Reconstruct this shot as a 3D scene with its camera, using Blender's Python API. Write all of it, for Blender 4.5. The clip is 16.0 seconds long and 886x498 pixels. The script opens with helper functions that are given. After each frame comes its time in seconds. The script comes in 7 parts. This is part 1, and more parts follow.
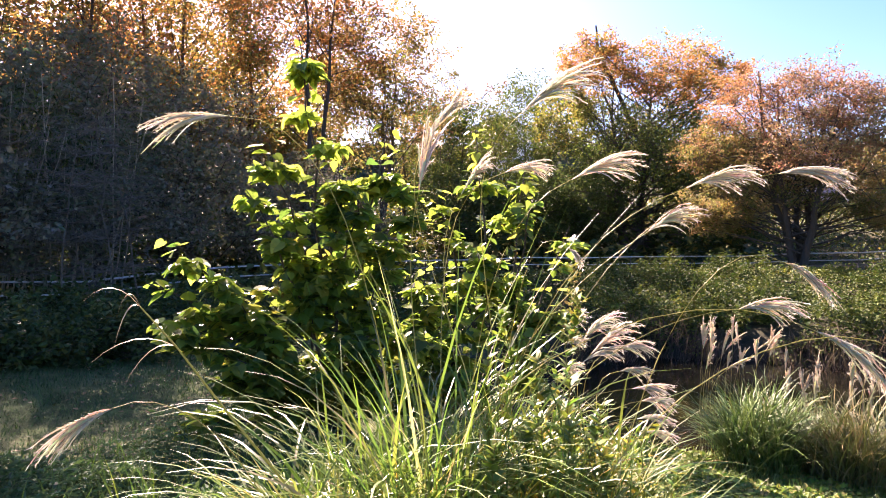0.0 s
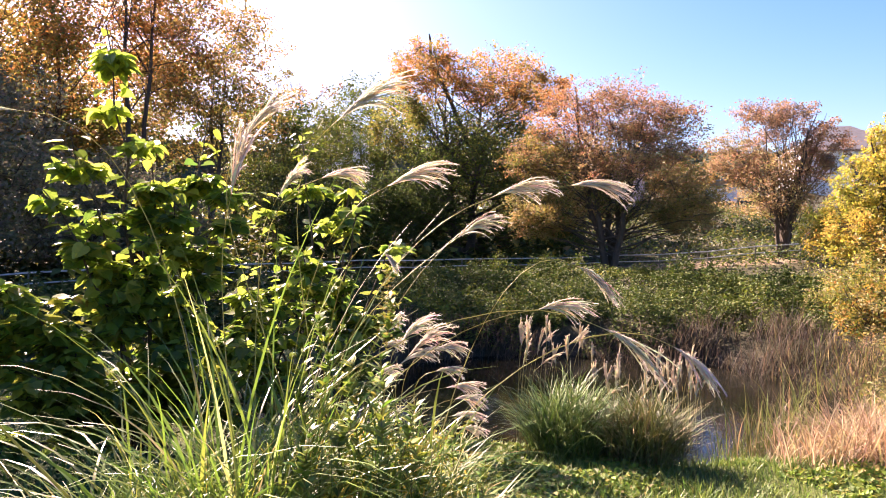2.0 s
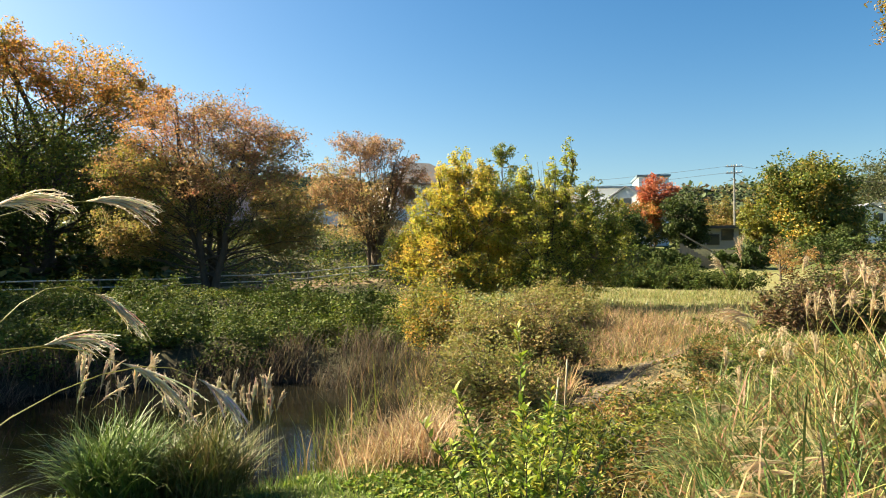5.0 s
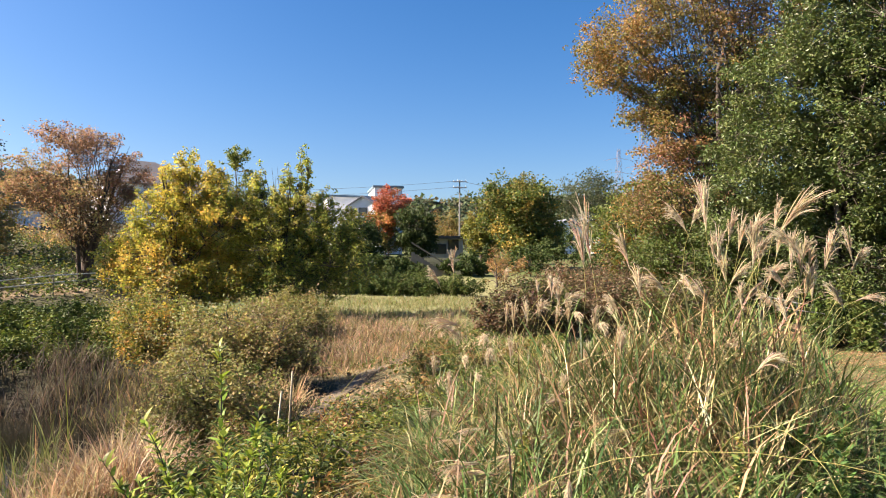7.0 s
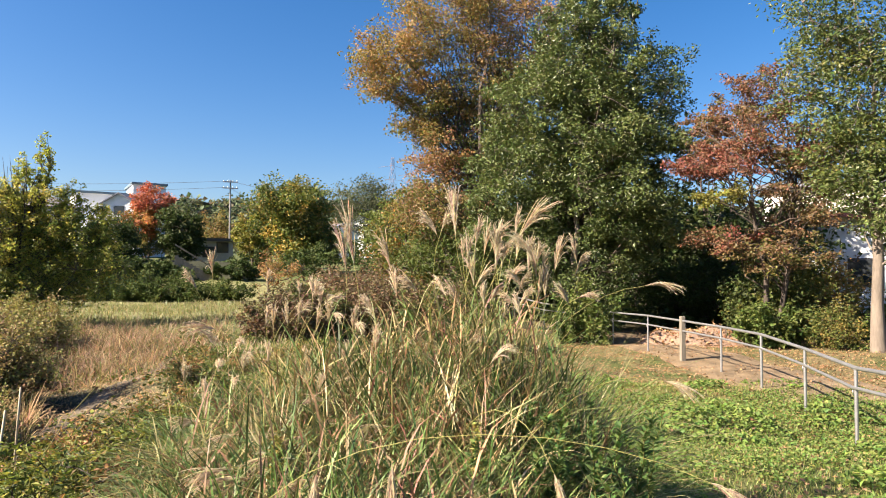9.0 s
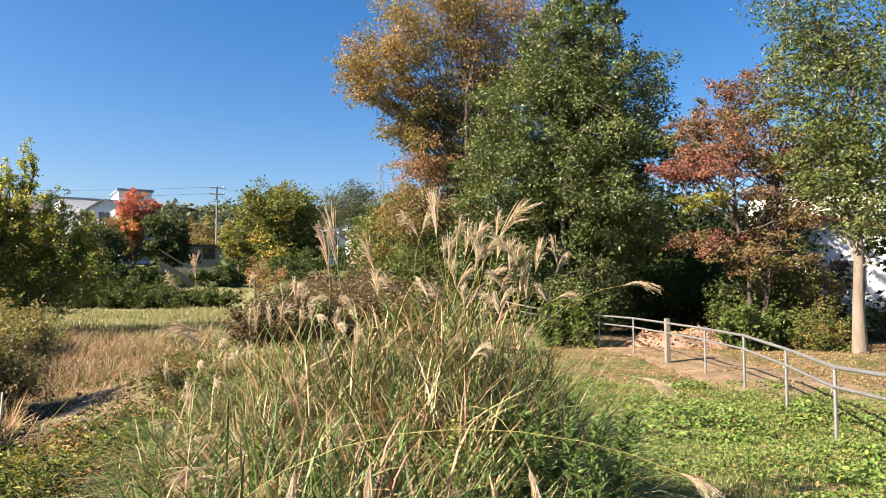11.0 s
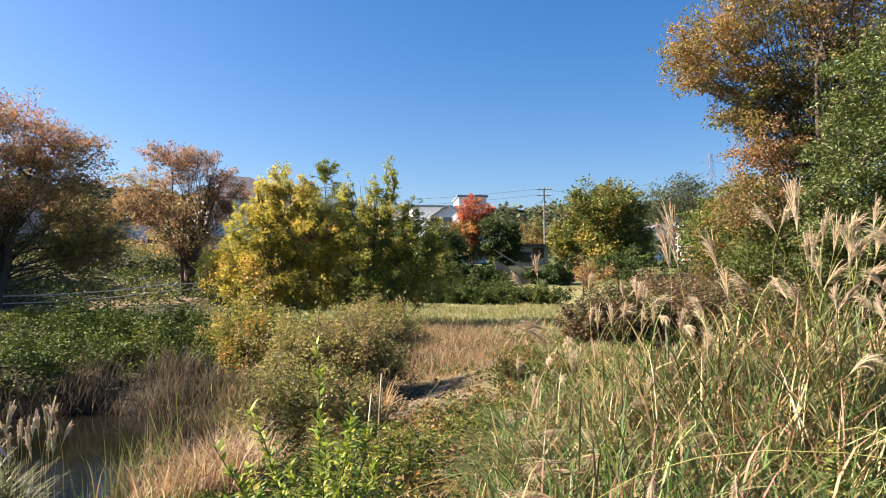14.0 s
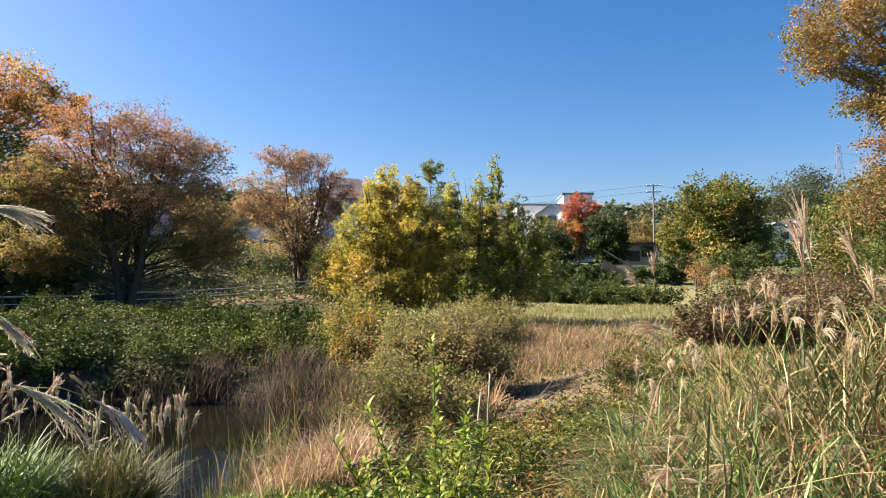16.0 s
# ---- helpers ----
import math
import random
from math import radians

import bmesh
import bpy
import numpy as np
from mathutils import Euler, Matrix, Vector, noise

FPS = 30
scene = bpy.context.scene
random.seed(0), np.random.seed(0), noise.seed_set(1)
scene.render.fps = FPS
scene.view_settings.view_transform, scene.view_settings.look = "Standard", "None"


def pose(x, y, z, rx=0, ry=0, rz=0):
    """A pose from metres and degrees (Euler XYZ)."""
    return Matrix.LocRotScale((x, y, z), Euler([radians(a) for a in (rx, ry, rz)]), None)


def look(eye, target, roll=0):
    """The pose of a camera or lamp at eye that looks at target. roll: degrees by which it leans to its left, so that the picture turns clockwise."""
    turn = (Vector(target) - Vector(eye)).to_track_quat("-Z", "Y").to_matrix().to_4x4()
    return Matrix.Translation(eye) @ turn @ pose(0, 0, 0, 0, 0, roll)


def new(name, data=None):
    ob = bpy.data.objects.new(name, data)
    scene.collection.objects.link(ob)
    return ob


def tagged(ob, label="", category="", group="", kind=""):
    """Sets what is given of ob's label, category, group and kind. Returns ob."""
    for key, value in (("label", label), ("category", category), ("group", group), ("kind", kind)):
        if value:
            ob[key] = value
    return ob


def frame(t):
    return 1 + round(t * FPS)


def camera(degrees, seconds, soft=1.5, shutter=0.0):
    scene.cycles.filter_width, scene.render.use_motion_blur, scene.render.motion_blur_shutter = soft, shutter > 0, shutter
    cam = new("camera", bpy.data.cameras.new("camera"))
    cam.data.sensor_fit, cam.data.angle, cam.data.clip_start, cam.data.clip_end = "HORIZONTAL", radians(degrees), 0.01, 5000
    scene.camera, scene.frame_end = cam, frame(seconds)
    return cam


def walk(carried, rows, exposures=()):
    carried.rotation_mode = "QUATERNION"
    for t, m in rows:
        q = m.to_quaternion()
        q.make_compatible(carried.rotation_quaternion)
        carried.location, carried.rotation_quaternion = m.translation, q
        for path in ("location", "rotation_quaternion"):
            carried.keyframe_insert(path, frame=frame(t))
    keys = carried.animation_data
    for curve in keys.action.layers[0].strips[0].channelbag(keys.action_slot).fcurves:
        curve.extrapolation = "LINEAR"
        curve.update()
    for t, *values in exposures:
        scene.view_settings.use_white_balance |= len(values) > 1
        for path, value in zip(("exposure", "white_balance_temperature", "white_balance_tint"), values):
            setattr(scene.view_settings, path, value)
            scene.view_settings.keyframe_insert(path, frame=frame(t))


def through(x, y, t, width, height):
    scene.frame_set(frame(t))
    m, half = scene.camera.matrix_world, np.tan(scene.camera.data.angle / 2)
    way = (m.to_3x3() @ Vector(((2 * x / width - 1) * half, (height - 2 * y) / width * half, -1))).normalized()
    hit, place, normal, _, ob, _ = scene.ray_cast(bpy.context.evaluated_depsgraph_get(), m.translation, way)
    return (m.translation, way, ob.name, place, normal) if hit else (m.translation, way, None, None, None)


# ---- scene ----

# ---------------------------------------------------------------- camera
cam = camera(65.66, 16.0, soft=1.0)
# seconds, eye x, y, z, heading (degrees to the left of +y), pitch, roll
PATH = [
    (0.0, -0.110, 0.362, 1.574, 26.10, -0.62, -0.29),
    (0.5, -0.088, 0.349, 1.580, 23.53, -0.53, -0.18),
    (1.0, -0.069, 0.341, 1.580, 20.70, -0.39, -0.07),
    (1.5, -0.035, 0.345, 1.585, 17.15, -0.24, -0.13),
    (2.0, -0.003, 0.354, 1.588, 12.61, -0.48, -0.25),
    (2.5, 0.046, 0.367, 1.590, 8.24, -0.45, -0.01),
    (3.0, 0.107, 0.383, 1.592, 2.94, -0.13, 0.06),
    (3.5, 0.156, 0.406, 1.597, -2.24, 0.24, 0.15),
    (4.0, 0.215, 0.431, 1.603, -8.13, 0.51, 0.15),
    (4.2, 0.238, 0.441, 1.596, -10.47, 0.65, 0.17),
    (6.3, 0.458, 0.545, 1.628, -32.33, 1.64, 0.09),
    (6.5, 0.469, 0.538, 1.626, -34.58, 1.69, 0.17),
    (7.0, 0.482, 0.511, 1.634, -40.60, 1.80, 0.18),
    (7.5, 0.494, 0.476, 1.626, -46.56, 2.07, 0.13),
    (8.0, 0.499, 0.446, 1.619, -52.55, 2.09, 0.08),
    (8.5, 0.502, 0.427, 1.616, -56.19, 2.12, 0.02),
    (9.0, 0.501, 0.411, 1.615, -59.22, 2.22, 0.15),
    (9.2, 0.502, 0.405, 1.613, -59.77, 2.33, 0.03),
    (10.2, 0.495, 0.375, 1.600, -62.52, 2.55, -0.10),
    (11.3, 0.478, 0.345, 1.587, -58.98, 2.67, -0.18),
    (11.5, 0.476, 0.346, 1.589, -58.20, 2.66, -0.13),
    (12.0, 0.477, 0.364, 1.583, -54.18, 2.66, -0.15),
    (12.5, 0.472, 0.383, 1.585, -48.44, 2.46, -0.29),
    (13.0, 0.456, 0.402, 1.586, -42.98, 2.37, -0.16),
    (13.5, 0.438, 0.414, 1.599, -38.23, 2.51, -0.08),
    (14.0, 0.415, 0.416, 1.604, -33.54, 2.55, -0.17),
    (14.5, 0.406, 0.424, 1.610, -30.42, 2.54, 0.14),
    (15.0, 0.406, 0.452, 1.606, -28.55, 2.42, 0.11),
    (15.5, 0.405, 0.476, 1.594, -26.52, 2.35, 0.09),
    (16.0, 0.402, 0.493, 1.596, -24.90, 2.48, 0.05),
]


def facing(x, y, z, heading, pitch, roll):
    h, p = radians(heading), radians(pitch)
    way = Vector((-math.sin(h) * math.cos(p), math.cos(h) * math.cos(p), math.sin(p)))
    eye = Vector((x, y, z))
    return look(eye, eye + way, roll)


EXPOSURES = [(0.0, 2.9, 6600, 34), (2.0, 2.74, 6800, 36), (2.5, 2.64, 7000, 22), (3.0, 2.6, 7550, 7), (3.5, 2.52, 7900, -7), (4.2, 2.36, 7900, -7), (6.3, 2.05, 6450, 16), (9.0, 2.06, 6450, 15), (12.5, 2.08, 6450, 15), (16.0, 1.98, 6350, 16)]
walk(cam, [(t, facing(*row)) for t, *row in PATH], EXPOSURES)

# ---------------------------------------------------------------- world and sun
SUN_AZ, SUN_EL = 51.0, 34.8
world = bpy.data.worlds.new("sky")
scene.world = world
world.use_nodes = True
wn = world.node_tree.nodes
sky = wn.new("ShaderNodeTexSky")
sky.sky_type = "NISHITA"
sky.sun_disc = False
sky.sun_elevation = radians(SUN_EL)
sky.sun_rotation = radians(-SUN_AZ)
sky.air_density, sky.dust_density, sky.ozone_density = 1.0, 1.3, 1.8
wn["Background"].inputs["Strength"].default_value = 0.041
deeper = wn.new("ShaderNodeHueSaturation")
deeper.inputs["Saturation"].default_value = 1.42
world.node_tree.links.new(sky.outputs[0], deeper.inputs["Color"])
hue = wn.new("ShaderNodeMix")
hue.data_type, hue.blend_type = "RGBA", "MULTIPLY"
hue.inputs[0].default_value = 1.0
hue.inputs[7].default_value = (0.96, 0.97, 1.05, 1)
world.node_tree.links.new(deeper.outputs[0], hue.inputs[6])
world.node_tree.links.new(hue.outputs[2], wn["Background"].inputs["Color"])

sun = new("sun", bpy.data.lights.new("sun", "SUN"))
sun.data.energy, sun.data.angle, sun.data.color = 5.0, radians(0.53), (1.0, 0.86, 0.67)
_sa, _se = radians(SUN_AZ), radians(SUN_EL)
SUNWAY = Vector((-math.sin(_sa) * math.cos(_se), math.cos(_sa) * math.cos(_se), math.sin(_se)))
sun.matrix_world = look(SUNWAY * 50, (0, 0, 0))

# ---------------------------------------------------------------- materials
def shader(name):
    m = bpy.data.materials.new(name)
    m.use_nodes = True
    nt = m.node_tree
    nt.nodes.clear()
    return m, nt.nodes, nt.links


def ramp(nodes, stops):
    r = nodes.new("ShaderNodeValToRGB")
    while len(r.color_ramp.elements) < len(stops):
        r.color_ramp.elements.new(0.5)
    for e, (p, c) in zip(r.color_ramp.elements, stops):
        e.position, e.color = p, (*c, 1)
    return r


def grain(nodes, links, scale, detail=4.0, rough=0.6, coord="Object", stretch=(1, 1, 1)):
    tc = nodes.new("ShaderNodeTexCoord")
    mp = nodes.new("ShaderNodeMapping")
    mp.inputs["Scale"].default_value = stretch
    n = nodes.new("ShaderNodeTexNoise")
    n.inputs["Scale"].default_value = scale
    n.inputs["Detail"].default_value = detail
    n.inputs["Roughness"].default_value = rough
    links.new(tc.outputs[coord], mp.inputs[0])
    links.new(mp.outputs[0], n.inputs["Vector"])
    return n


def leaf_material(name, through=0.35, rough=0.5, gloss=0.35, lift=1.6, blue=0.8):
    """Leaf tissue: its own colour from the tint of each leaf, light passing through it, a waxy coat."""
    m, n, l = shader(name)
    out = n.new("ShaderNodeOutputMaterial")
    att = n.new("ShaderNodeAttribute")
    att.attribute_name = "tint"
    spots = grain(n, l, 35.0, 3.0)
    rm = n.new("ShaderNodeMapRange")
    rm.inputs[3].default_value, rm.inputs[4].default_value = 0.8, 1.2
    l.new(spots.outputs["Fac"], rm.inputs[0])
    mul = n.new("ShaderNodeMix")
    mul.data_type, mul.blend_type = "RGBA", "MULTIPLY"
    mul.inputs[0].default_value = 1.0
    l.new(att.outputs["Color"], mul.inputs[6])
    l.new(rm.outputs[0], mul.inputs[7])
    p = n.new("ShaderNodeBsdfPrincipled")
    p.inputs["Roughness"].default_value = rough
    p.inputs["Specular IOR Level"].default_value = gloss
    l.new(mul.outputs[2], p.inputs["Base Color"])
    t = n.new("ShaderNodeBsdfTranslucent")
    up = n.new("ShaderNodeMix")
    up.data_type, up.blend_type = "RGBA", "MULTIPLY"
    up.inputs[0].default_value = 1.0
    up.inputs[7].default_value = (lift, lift, lift * blue, 1)
    l.new(mul.outputs[2], up.inputs[6])
    l.new(up.outputs[2], t.inputs["Color"])
    mix = n.new("ShaderNodeMixShader")
    mix.inputs[0].default_value = through
    l.new(p.outputs[0], mix.inputs[1])
    l.new(t.outputs[0], mix.inputs[2])
    l.new(mix.outputs[0], out.inputs[0])
    return m


def solid(name, stops, scale=6.0, rough=0.7, metal=0.0, bump=0.3, fine=40.0, stretch=(1, 1, 1), spec=0.4, distance=0.01):
    """A plain surface with variation at two scales and a fine relief."""
    m, n, l = shader(name)
    out = n.new("ShaderNodeOutputMaterial")
    big = grain(n, l, scale, 5.0, stretch=stretch)
    small = grain(n, l, fine, 6.0, 0.7, stretch=stretch)
    mixf = n.new("ShaderNodeMix")
    mixf.inputs[0].default_value = 0.4
    l.new(big.outputs["Fac"], mixf.inputs[2])
    l.new(small.outputs["Fac"], mixf.inputs[3])
    r = ramp(n, stops)
    l.new(mixf.outputs[0], r.inputs[0])
    p = n.new("ShaderNodeBsdfPrincipled")
    p.inputs["Roughness"].default_value = rough
    p.inputs["Metallic"].default_value = metal
    p.inputs["Specular IOR Level"].default_value = spec
    l.new(r.outputs[0], p.inputs["Base Color"])
    b = n.new("ShaderNodeBump")
    b.inputs["Strength"].default_value = bump
    b.inputs["Distance"].default_value = distance
    l.new(small.outputs["Fac"], b.inputs["Height"])
    l.new(b.outputs[0], p.inputs["Normal"])
    l.new(p.outputs[0], out.inputs[0])
    return m


def tinted(name, rough=0.9, scale=3.0, bump=0.6, distance=0.04):
    """Ground: the tint of the place (turf, soil, litter, painted shade), broken up at two scales."""
    m, n, l = shader(name)
    out = n.new("ShaderNodeOutputMaterial")
    att = n.new("ShaderNodeAttribute")
    att.attribute_name = "tint"
    big, small = grain(n, l, scale, 6.0), grain(n, l, 45.0, 5.0, 0.7)
    col = None
    for tex, lo, hi in ((big, 0.45, 1.5), (small, 0.35, 1.6)):
        rm = n.new("ShaderNodeMapRange")
        rm.inputs[1].default_value, rm.inputs[2].default_value = 0.25, 0.75
        rm.inputs[3].default_value, rm.inputs[4].default_value = lo, hi
        l.new(tex.outputs["Fac"], rm.inputs[0])
        mul = n.new("ShaderNodeMix")
        mul.data_type, mul.blend_type = "RGBA", "MULTIPLY"
        mul.inputs[0].default_value = 1.0
        l.new(col or att.outputs["Color"], mul.inputs[6])
        l.new(rm.outputs[0], mul.inputs[7])
        col = mul.outputs[2]
    p = n.new("ShaderNodeBsdfPrincipled")
    p.inputs["Roughness"].default_value = rough
    p.inputs["Specular IOR Level"].default_value = 0.2
    l.new(col, p.inputs["Base Color"])
    b = n.new("ShaderNodeBump")
    b.inputs["Strength"].default_value = bump
    b.inputs["Distance"].default_value = distance
    l.new(small.outputs["Fac"], b.inputs["Height"])
    l.new(b.outputs[0], p.inputs["Normal"])
    l.new(p.outputs[0], out.inputs[0])
    return m


LEAF = leaf_material("leaf_tissue", 0.24, 0.55, 0.25)
AUTUMN = leaf_material("autumn_leaf", 0.4, 0.5, 0.25, 1.7, 0.85)
WAXY = leaf_material("waxy_leaf", 0.16, 0.46, 0.35)
YOUNG = leaf_material("young_leaf", 0.45, 0.45, 0.3, 1.9, 0.8)
COARSE = leaf_material("coarse_blade", 0.12, 0.5, 0.25, 1.3)
BLADE = leaf_material("grass_blade", 0.3, 0.42, 0.32, 1.5, 0.85)
VINE = leaf_material("vine_leaf", 0.14, 0.65, 0.14, 1.4)
DRY = leaf_material("dry_grass", 0.35, 0.7, 0.2, 1.2, 0.85)
PLUME = leaf_material("plume_hair", 0.5, 0.6, 0.25, 1.2, 1.0)
BARK = solid("bark", [(0.3, (0.035, 0.027, 0.022)), (0.7, (0.12, 0.095, 0.075))], 3.0, 0.9, bump=0.8, fine=22.0, stretch=(1, 1, 0.25), distance=0.03)
PALE_BARK = solid("pale_bark", [(0.3, (0.09, 0.075, 0.06)), (0.7, (0.23, 0.19, 0.15))], 3.0, 0.85, bump=0.6, fine=20.0, stretch=(1, 1, 0.3), distance=0.02)
CANE = solid("cane", [(0.3, (0.28, 0.23, 0.15)), (0.7, (0.45, 0.39, 0.27))], 8.0, 0.6, bump=0.2)
GROUND = tinted("turf_and_soil")
STEEL = solid("galvanised_pipe", [(0.35, (0.26, 0.265, 0.27)), (0.65, (0.38, 0.385, 0.39))], 9.0, 0.45, 0.7, 0.08, 80.0, distance=0.002)
POSTWOOD = solid("weathered_post", [(0.3, (0.1, 0.088, 0.07)), (0.7, (0.22, 0.2, 0.16))], 5.0, 0.85, bump=0.5, fine=30.0, stretch=(4, 4, 0.5), distance=0.004)
PLASTER = solid("white_wall", [(0.3, (0.66, 0.67, 0.68)), (0.7, (0.78, 0.78, 0.78))], 1.2, 0.85, bump=0.1)
PINK = solid("pink_wall", [(0.3, (0.6, 0.42, 0.42)), (0.7, (0.7, 0.5, 0.5))], 1.2, 0.85, bump=0.1)
BEIGE = solid("beige_wall", [(0.3, (0.5, 0.46, 0.4)), (0.7, (0.62, 0.57, 0.5))], 1.2, 0.85, bump=0.1)
SLATE = solid("grey_roof", [(0.3, (0.11, 0.12, 0.14)), (0.7, (0.2, 0.21, 0.24))], 2.0, 0.6, bump=0.4)
BROWNROOF = solid("brown_grey_roof", [(0.3, (0.15, 0.14, 0.135)), (0.7, (0.24, 0.22, 0.21))], 2.0, 0.6, bump=0.4)
TEALROOF = solid("blue_grey_roof", [(0.3, (0.1, 0.15, 0.19)), (0.7, (0.16, 0.22, 0.27))], 2.0, 0.5, bump=0.2)
REDROOF = solid("red_roof", [(0.3, (0.3, 0.1, 0.08)), (0.7, (0.42, 0.17, 0.13))], 2.0, 0.7, bump=0.4)
GREYWALL = solid("grey_block_wall", [(0.3, (0.2, 0.2, 0.2)), (0.7, (0.3, 0.3, 0.29))], 1.5, 0.85, bump=0.2)
DARKTRIM = solid("dark_trim", [(0.3, (0.03, 0.03, 0.035)), (0.7, (0.06, 0.06, 0.065))], 3.0, 0.5, bump=0.1)
LITTER = solid("dry_leaf_litter", [(0.25, (0.12, 0.08, 0.055)), (0.5, (0.25, 0.17, 0.12)), (0.75, (0.38, 0.28, 0.2))], 3.0, 0.95, bump=1.0, fine=30.0, distance=0.05)
POLE = solid("old_concrete", [(0.3, (0.15, 0.145, 0.14)), (0.7, (0.24, 0.235, 0.23))], 3.0, 0.85, bump=0.3)
DUST = solid("dirt_track", [(0.3, (0.045, 0.037, 0.025)), (0.5, (0.11, 0.09, 0.06)), (0.7, (0.21, 0.17, 0.12))], 2.2, 0.95, bump=0.9, fine=30.0, distance=0.03)
GRAVEL = solid("gravel_path", [(0.3, (0.07, 0.052, 0.032)), (0.5, (0.18, 0.13, 0.075)), (0.7, (0.32, 0.235, 0.14))], 2.6, 0.95, bump=1.0, fine=34.0, distance=0.03)
PYLON = solid("pylon_paint", [(0.3, (0.24, 0.17, 0.17)), (0.7, (0.32, 0.24, 0.23))], 0.2, 0.6, bump=0.0)


def water_material():
    m, n, l = shader("pond_water")
    out = n.new("ShaderNodeOutputMaterial")
    p = n.new("ShaderNodeBsdfPrincipled")
    p.inputs["Base Color"].default_value = (0.008, 0.008, 0.006, 1)
    p.inputs["Roughness"].default_value = 0.04
    p.inputs["IOR"].default_value = 1.33
    w = grain(n, l, 7.0, 3.0)
    b = n.new("ShaderNodeBump")
    b.inputs["Strength"].default_value = 0.12
    b.inputs["Distance"].default_value = 0.02
    l.new(w.outputs["Fac"], b.inputs["Height"])
    l.new(b.outputs[0], p.inputs["Normal"])
    l.new(p.outputs[0], out.inputs[0])
    return m


def glass_material():
    m, n, l = shader("window_glass")
    out = n.new("ShaderNodeOutputMaterial")
    p = n.new("ShaderNodeBsdfPrincipled")
    p.inputs["Base Color"].default_value = (0.03, 0.035, 0.04, 1)
    p.inputs["Roughness"].default_value = 0.05
    l.new(p.outputs[0], out.inputs[0])
    return m


WATER, GLASS = water_material(), glass_material()

# ---------------------------------------------------------------- mesh tools
HERE = (0.08, 0.3, 1.6)
SIDE = (0.32, 0.28)  # how far the viewpoint has moved on where it looks to the right


def spot(az, d):
    """The place d metres off in the heading az (degrees to the left of +y)."""
    a = radians(az)
    k = float(smooth(-12, -48, az))
    return HERE[0] + SIDE[0] * k - d * math.sin(a), HERE[1] + SIDE[1] * k + d * math.cos(a)


def sight(az, el, d):
    x, y = spot(az, d)
    return np.array((x, y, HERE[2] + d * math.tan(radians(el))))


def smooth(a, b, v):
    t = np.clip((np.asarray(v, float) - a) / (b - a), 0, 1)
    return t * t * (3 - 2 * t)


def thing(name, place, label, category, group="", kind=""):
    ob = new(name)
    ob.empty_display_size = 0.2
    ob.location = place
    return tagged(ob, label, category, group, kind)


def mesh_object(name, V, F, mat, parent=None, tint=None, soft=False, label="", origin=None):
    """One mesh object from arrays of corners (world metres) and faces of one size."""
    V, F = np.asarray(V, np.float32), np.asarray(F, np.int32)
    if parent is not None:
        base = np.array(parent.matrix_basis.translation if parent.parent is None else parent.parent.matrix_basis.translation, np.float32)
        V = V - base
    me = bpy.data.meshes.new(name)
    me.vertices.add(len(V))
    me.vertices.foreach_set("co", V.ravel())
    k = F.shape[1]
    me.loops.add(F.size)
    me.loops.foreach_set("vertex_index", F.ravel())
    me.polygons.add(len(F))
    me.polygons.foreach_set("loop_start", np.arange(0, F.size, k, dtype=np.int32))
    me.polygons.foreach_set("use_smooth", np.full(len(F), soft))
    me.update(calc_edges=True)
    if tint is not None:
        a = me.attributes.new("tint", "FLOAT_COLOR", "POINT")
        a.data.foreach_set("color", np.hstack([tint, np.ones((len(tint), 1))]).astype(np.float32).ravel())
    me.materials.append(mat)
    ob = new(name, me)
    ob.parent = parent
    if label:
        ob["label"] = label
    return ob


def part(name, bm, mat, parent, label=""):
    """One bmesh (in its thing's own metres) as one mesh object under a thing or part."""
    me = bpy.data.meshes.new(name)
    bm.to_mesh(me)
    bm.free()
    me.materials.append(mat)
    ob = new(name, me)
    ob.parent = parent
    if label:
        ob["label"] = label
    return ob


def box_into(bm, lo, hi, bevel=0.0):
    r = bmesh.ops.create_cube(bm, size=1)
    for v in r["verts"]:
        v.co = Vector([lo[i] + (v.co[i] + 0.5) * (hi[i] - lo[i]) for i in range(3)])
    if bevel:
        es = list({e for v in r["verts"] for e in v.link_edges})
        bmesh.ops.bevel(bm, geom=es, offset=bevel, segments=1, affect="EDGES")
    return bm


def tubes(paths, sides=6):
    """Tapered round limbs along paths of (points, radii)."""
    VV, FF, n0 = [], [], 0
    ang = np.linspace(0, 2 * np.pi, sides, endpoint=False)
    for pts, rad in paths:
        pts, rad = np.asarray(pts, float), np.asarray(rad, float)
        tan = np.gradient(pts, axis=0)
        tan /= np.linalg.norm(tan, axis=1, keepdims=True) + 1e-9
        ref = np.where(np.abs(tan[:, 2:]) < 0.9, [[0, 0, 1.0]], [[1.0, 0, 0]])
        a = np.cross(tan, ref)
        a /= np.linalg.norm(a, axis=1, keepdims=True) + 1e-9
        b = np.cross(tan, a)
        ring = pts[:, None] + rad[:, None, None] * (np.cos(ang)[None, :, None] * a[:, None] + np.sin(ang)[None, :, None] * b[:, None])
        VV.append(ring.reshape(-1, 3))
        k = np.arange(len(pts) - 1)[:, None] * sides
        j = np.arange(sides)[None]
        q = np.stack([k + j, k + (j + 1) % sides, k + sides + (j + 1) % sides, k + sides + j], -1).reshape(-1, 4)
        FF.append(q + n0)
        n0 += len(pts) * sides
    return np.vstack(VV), np.vstack(FF)


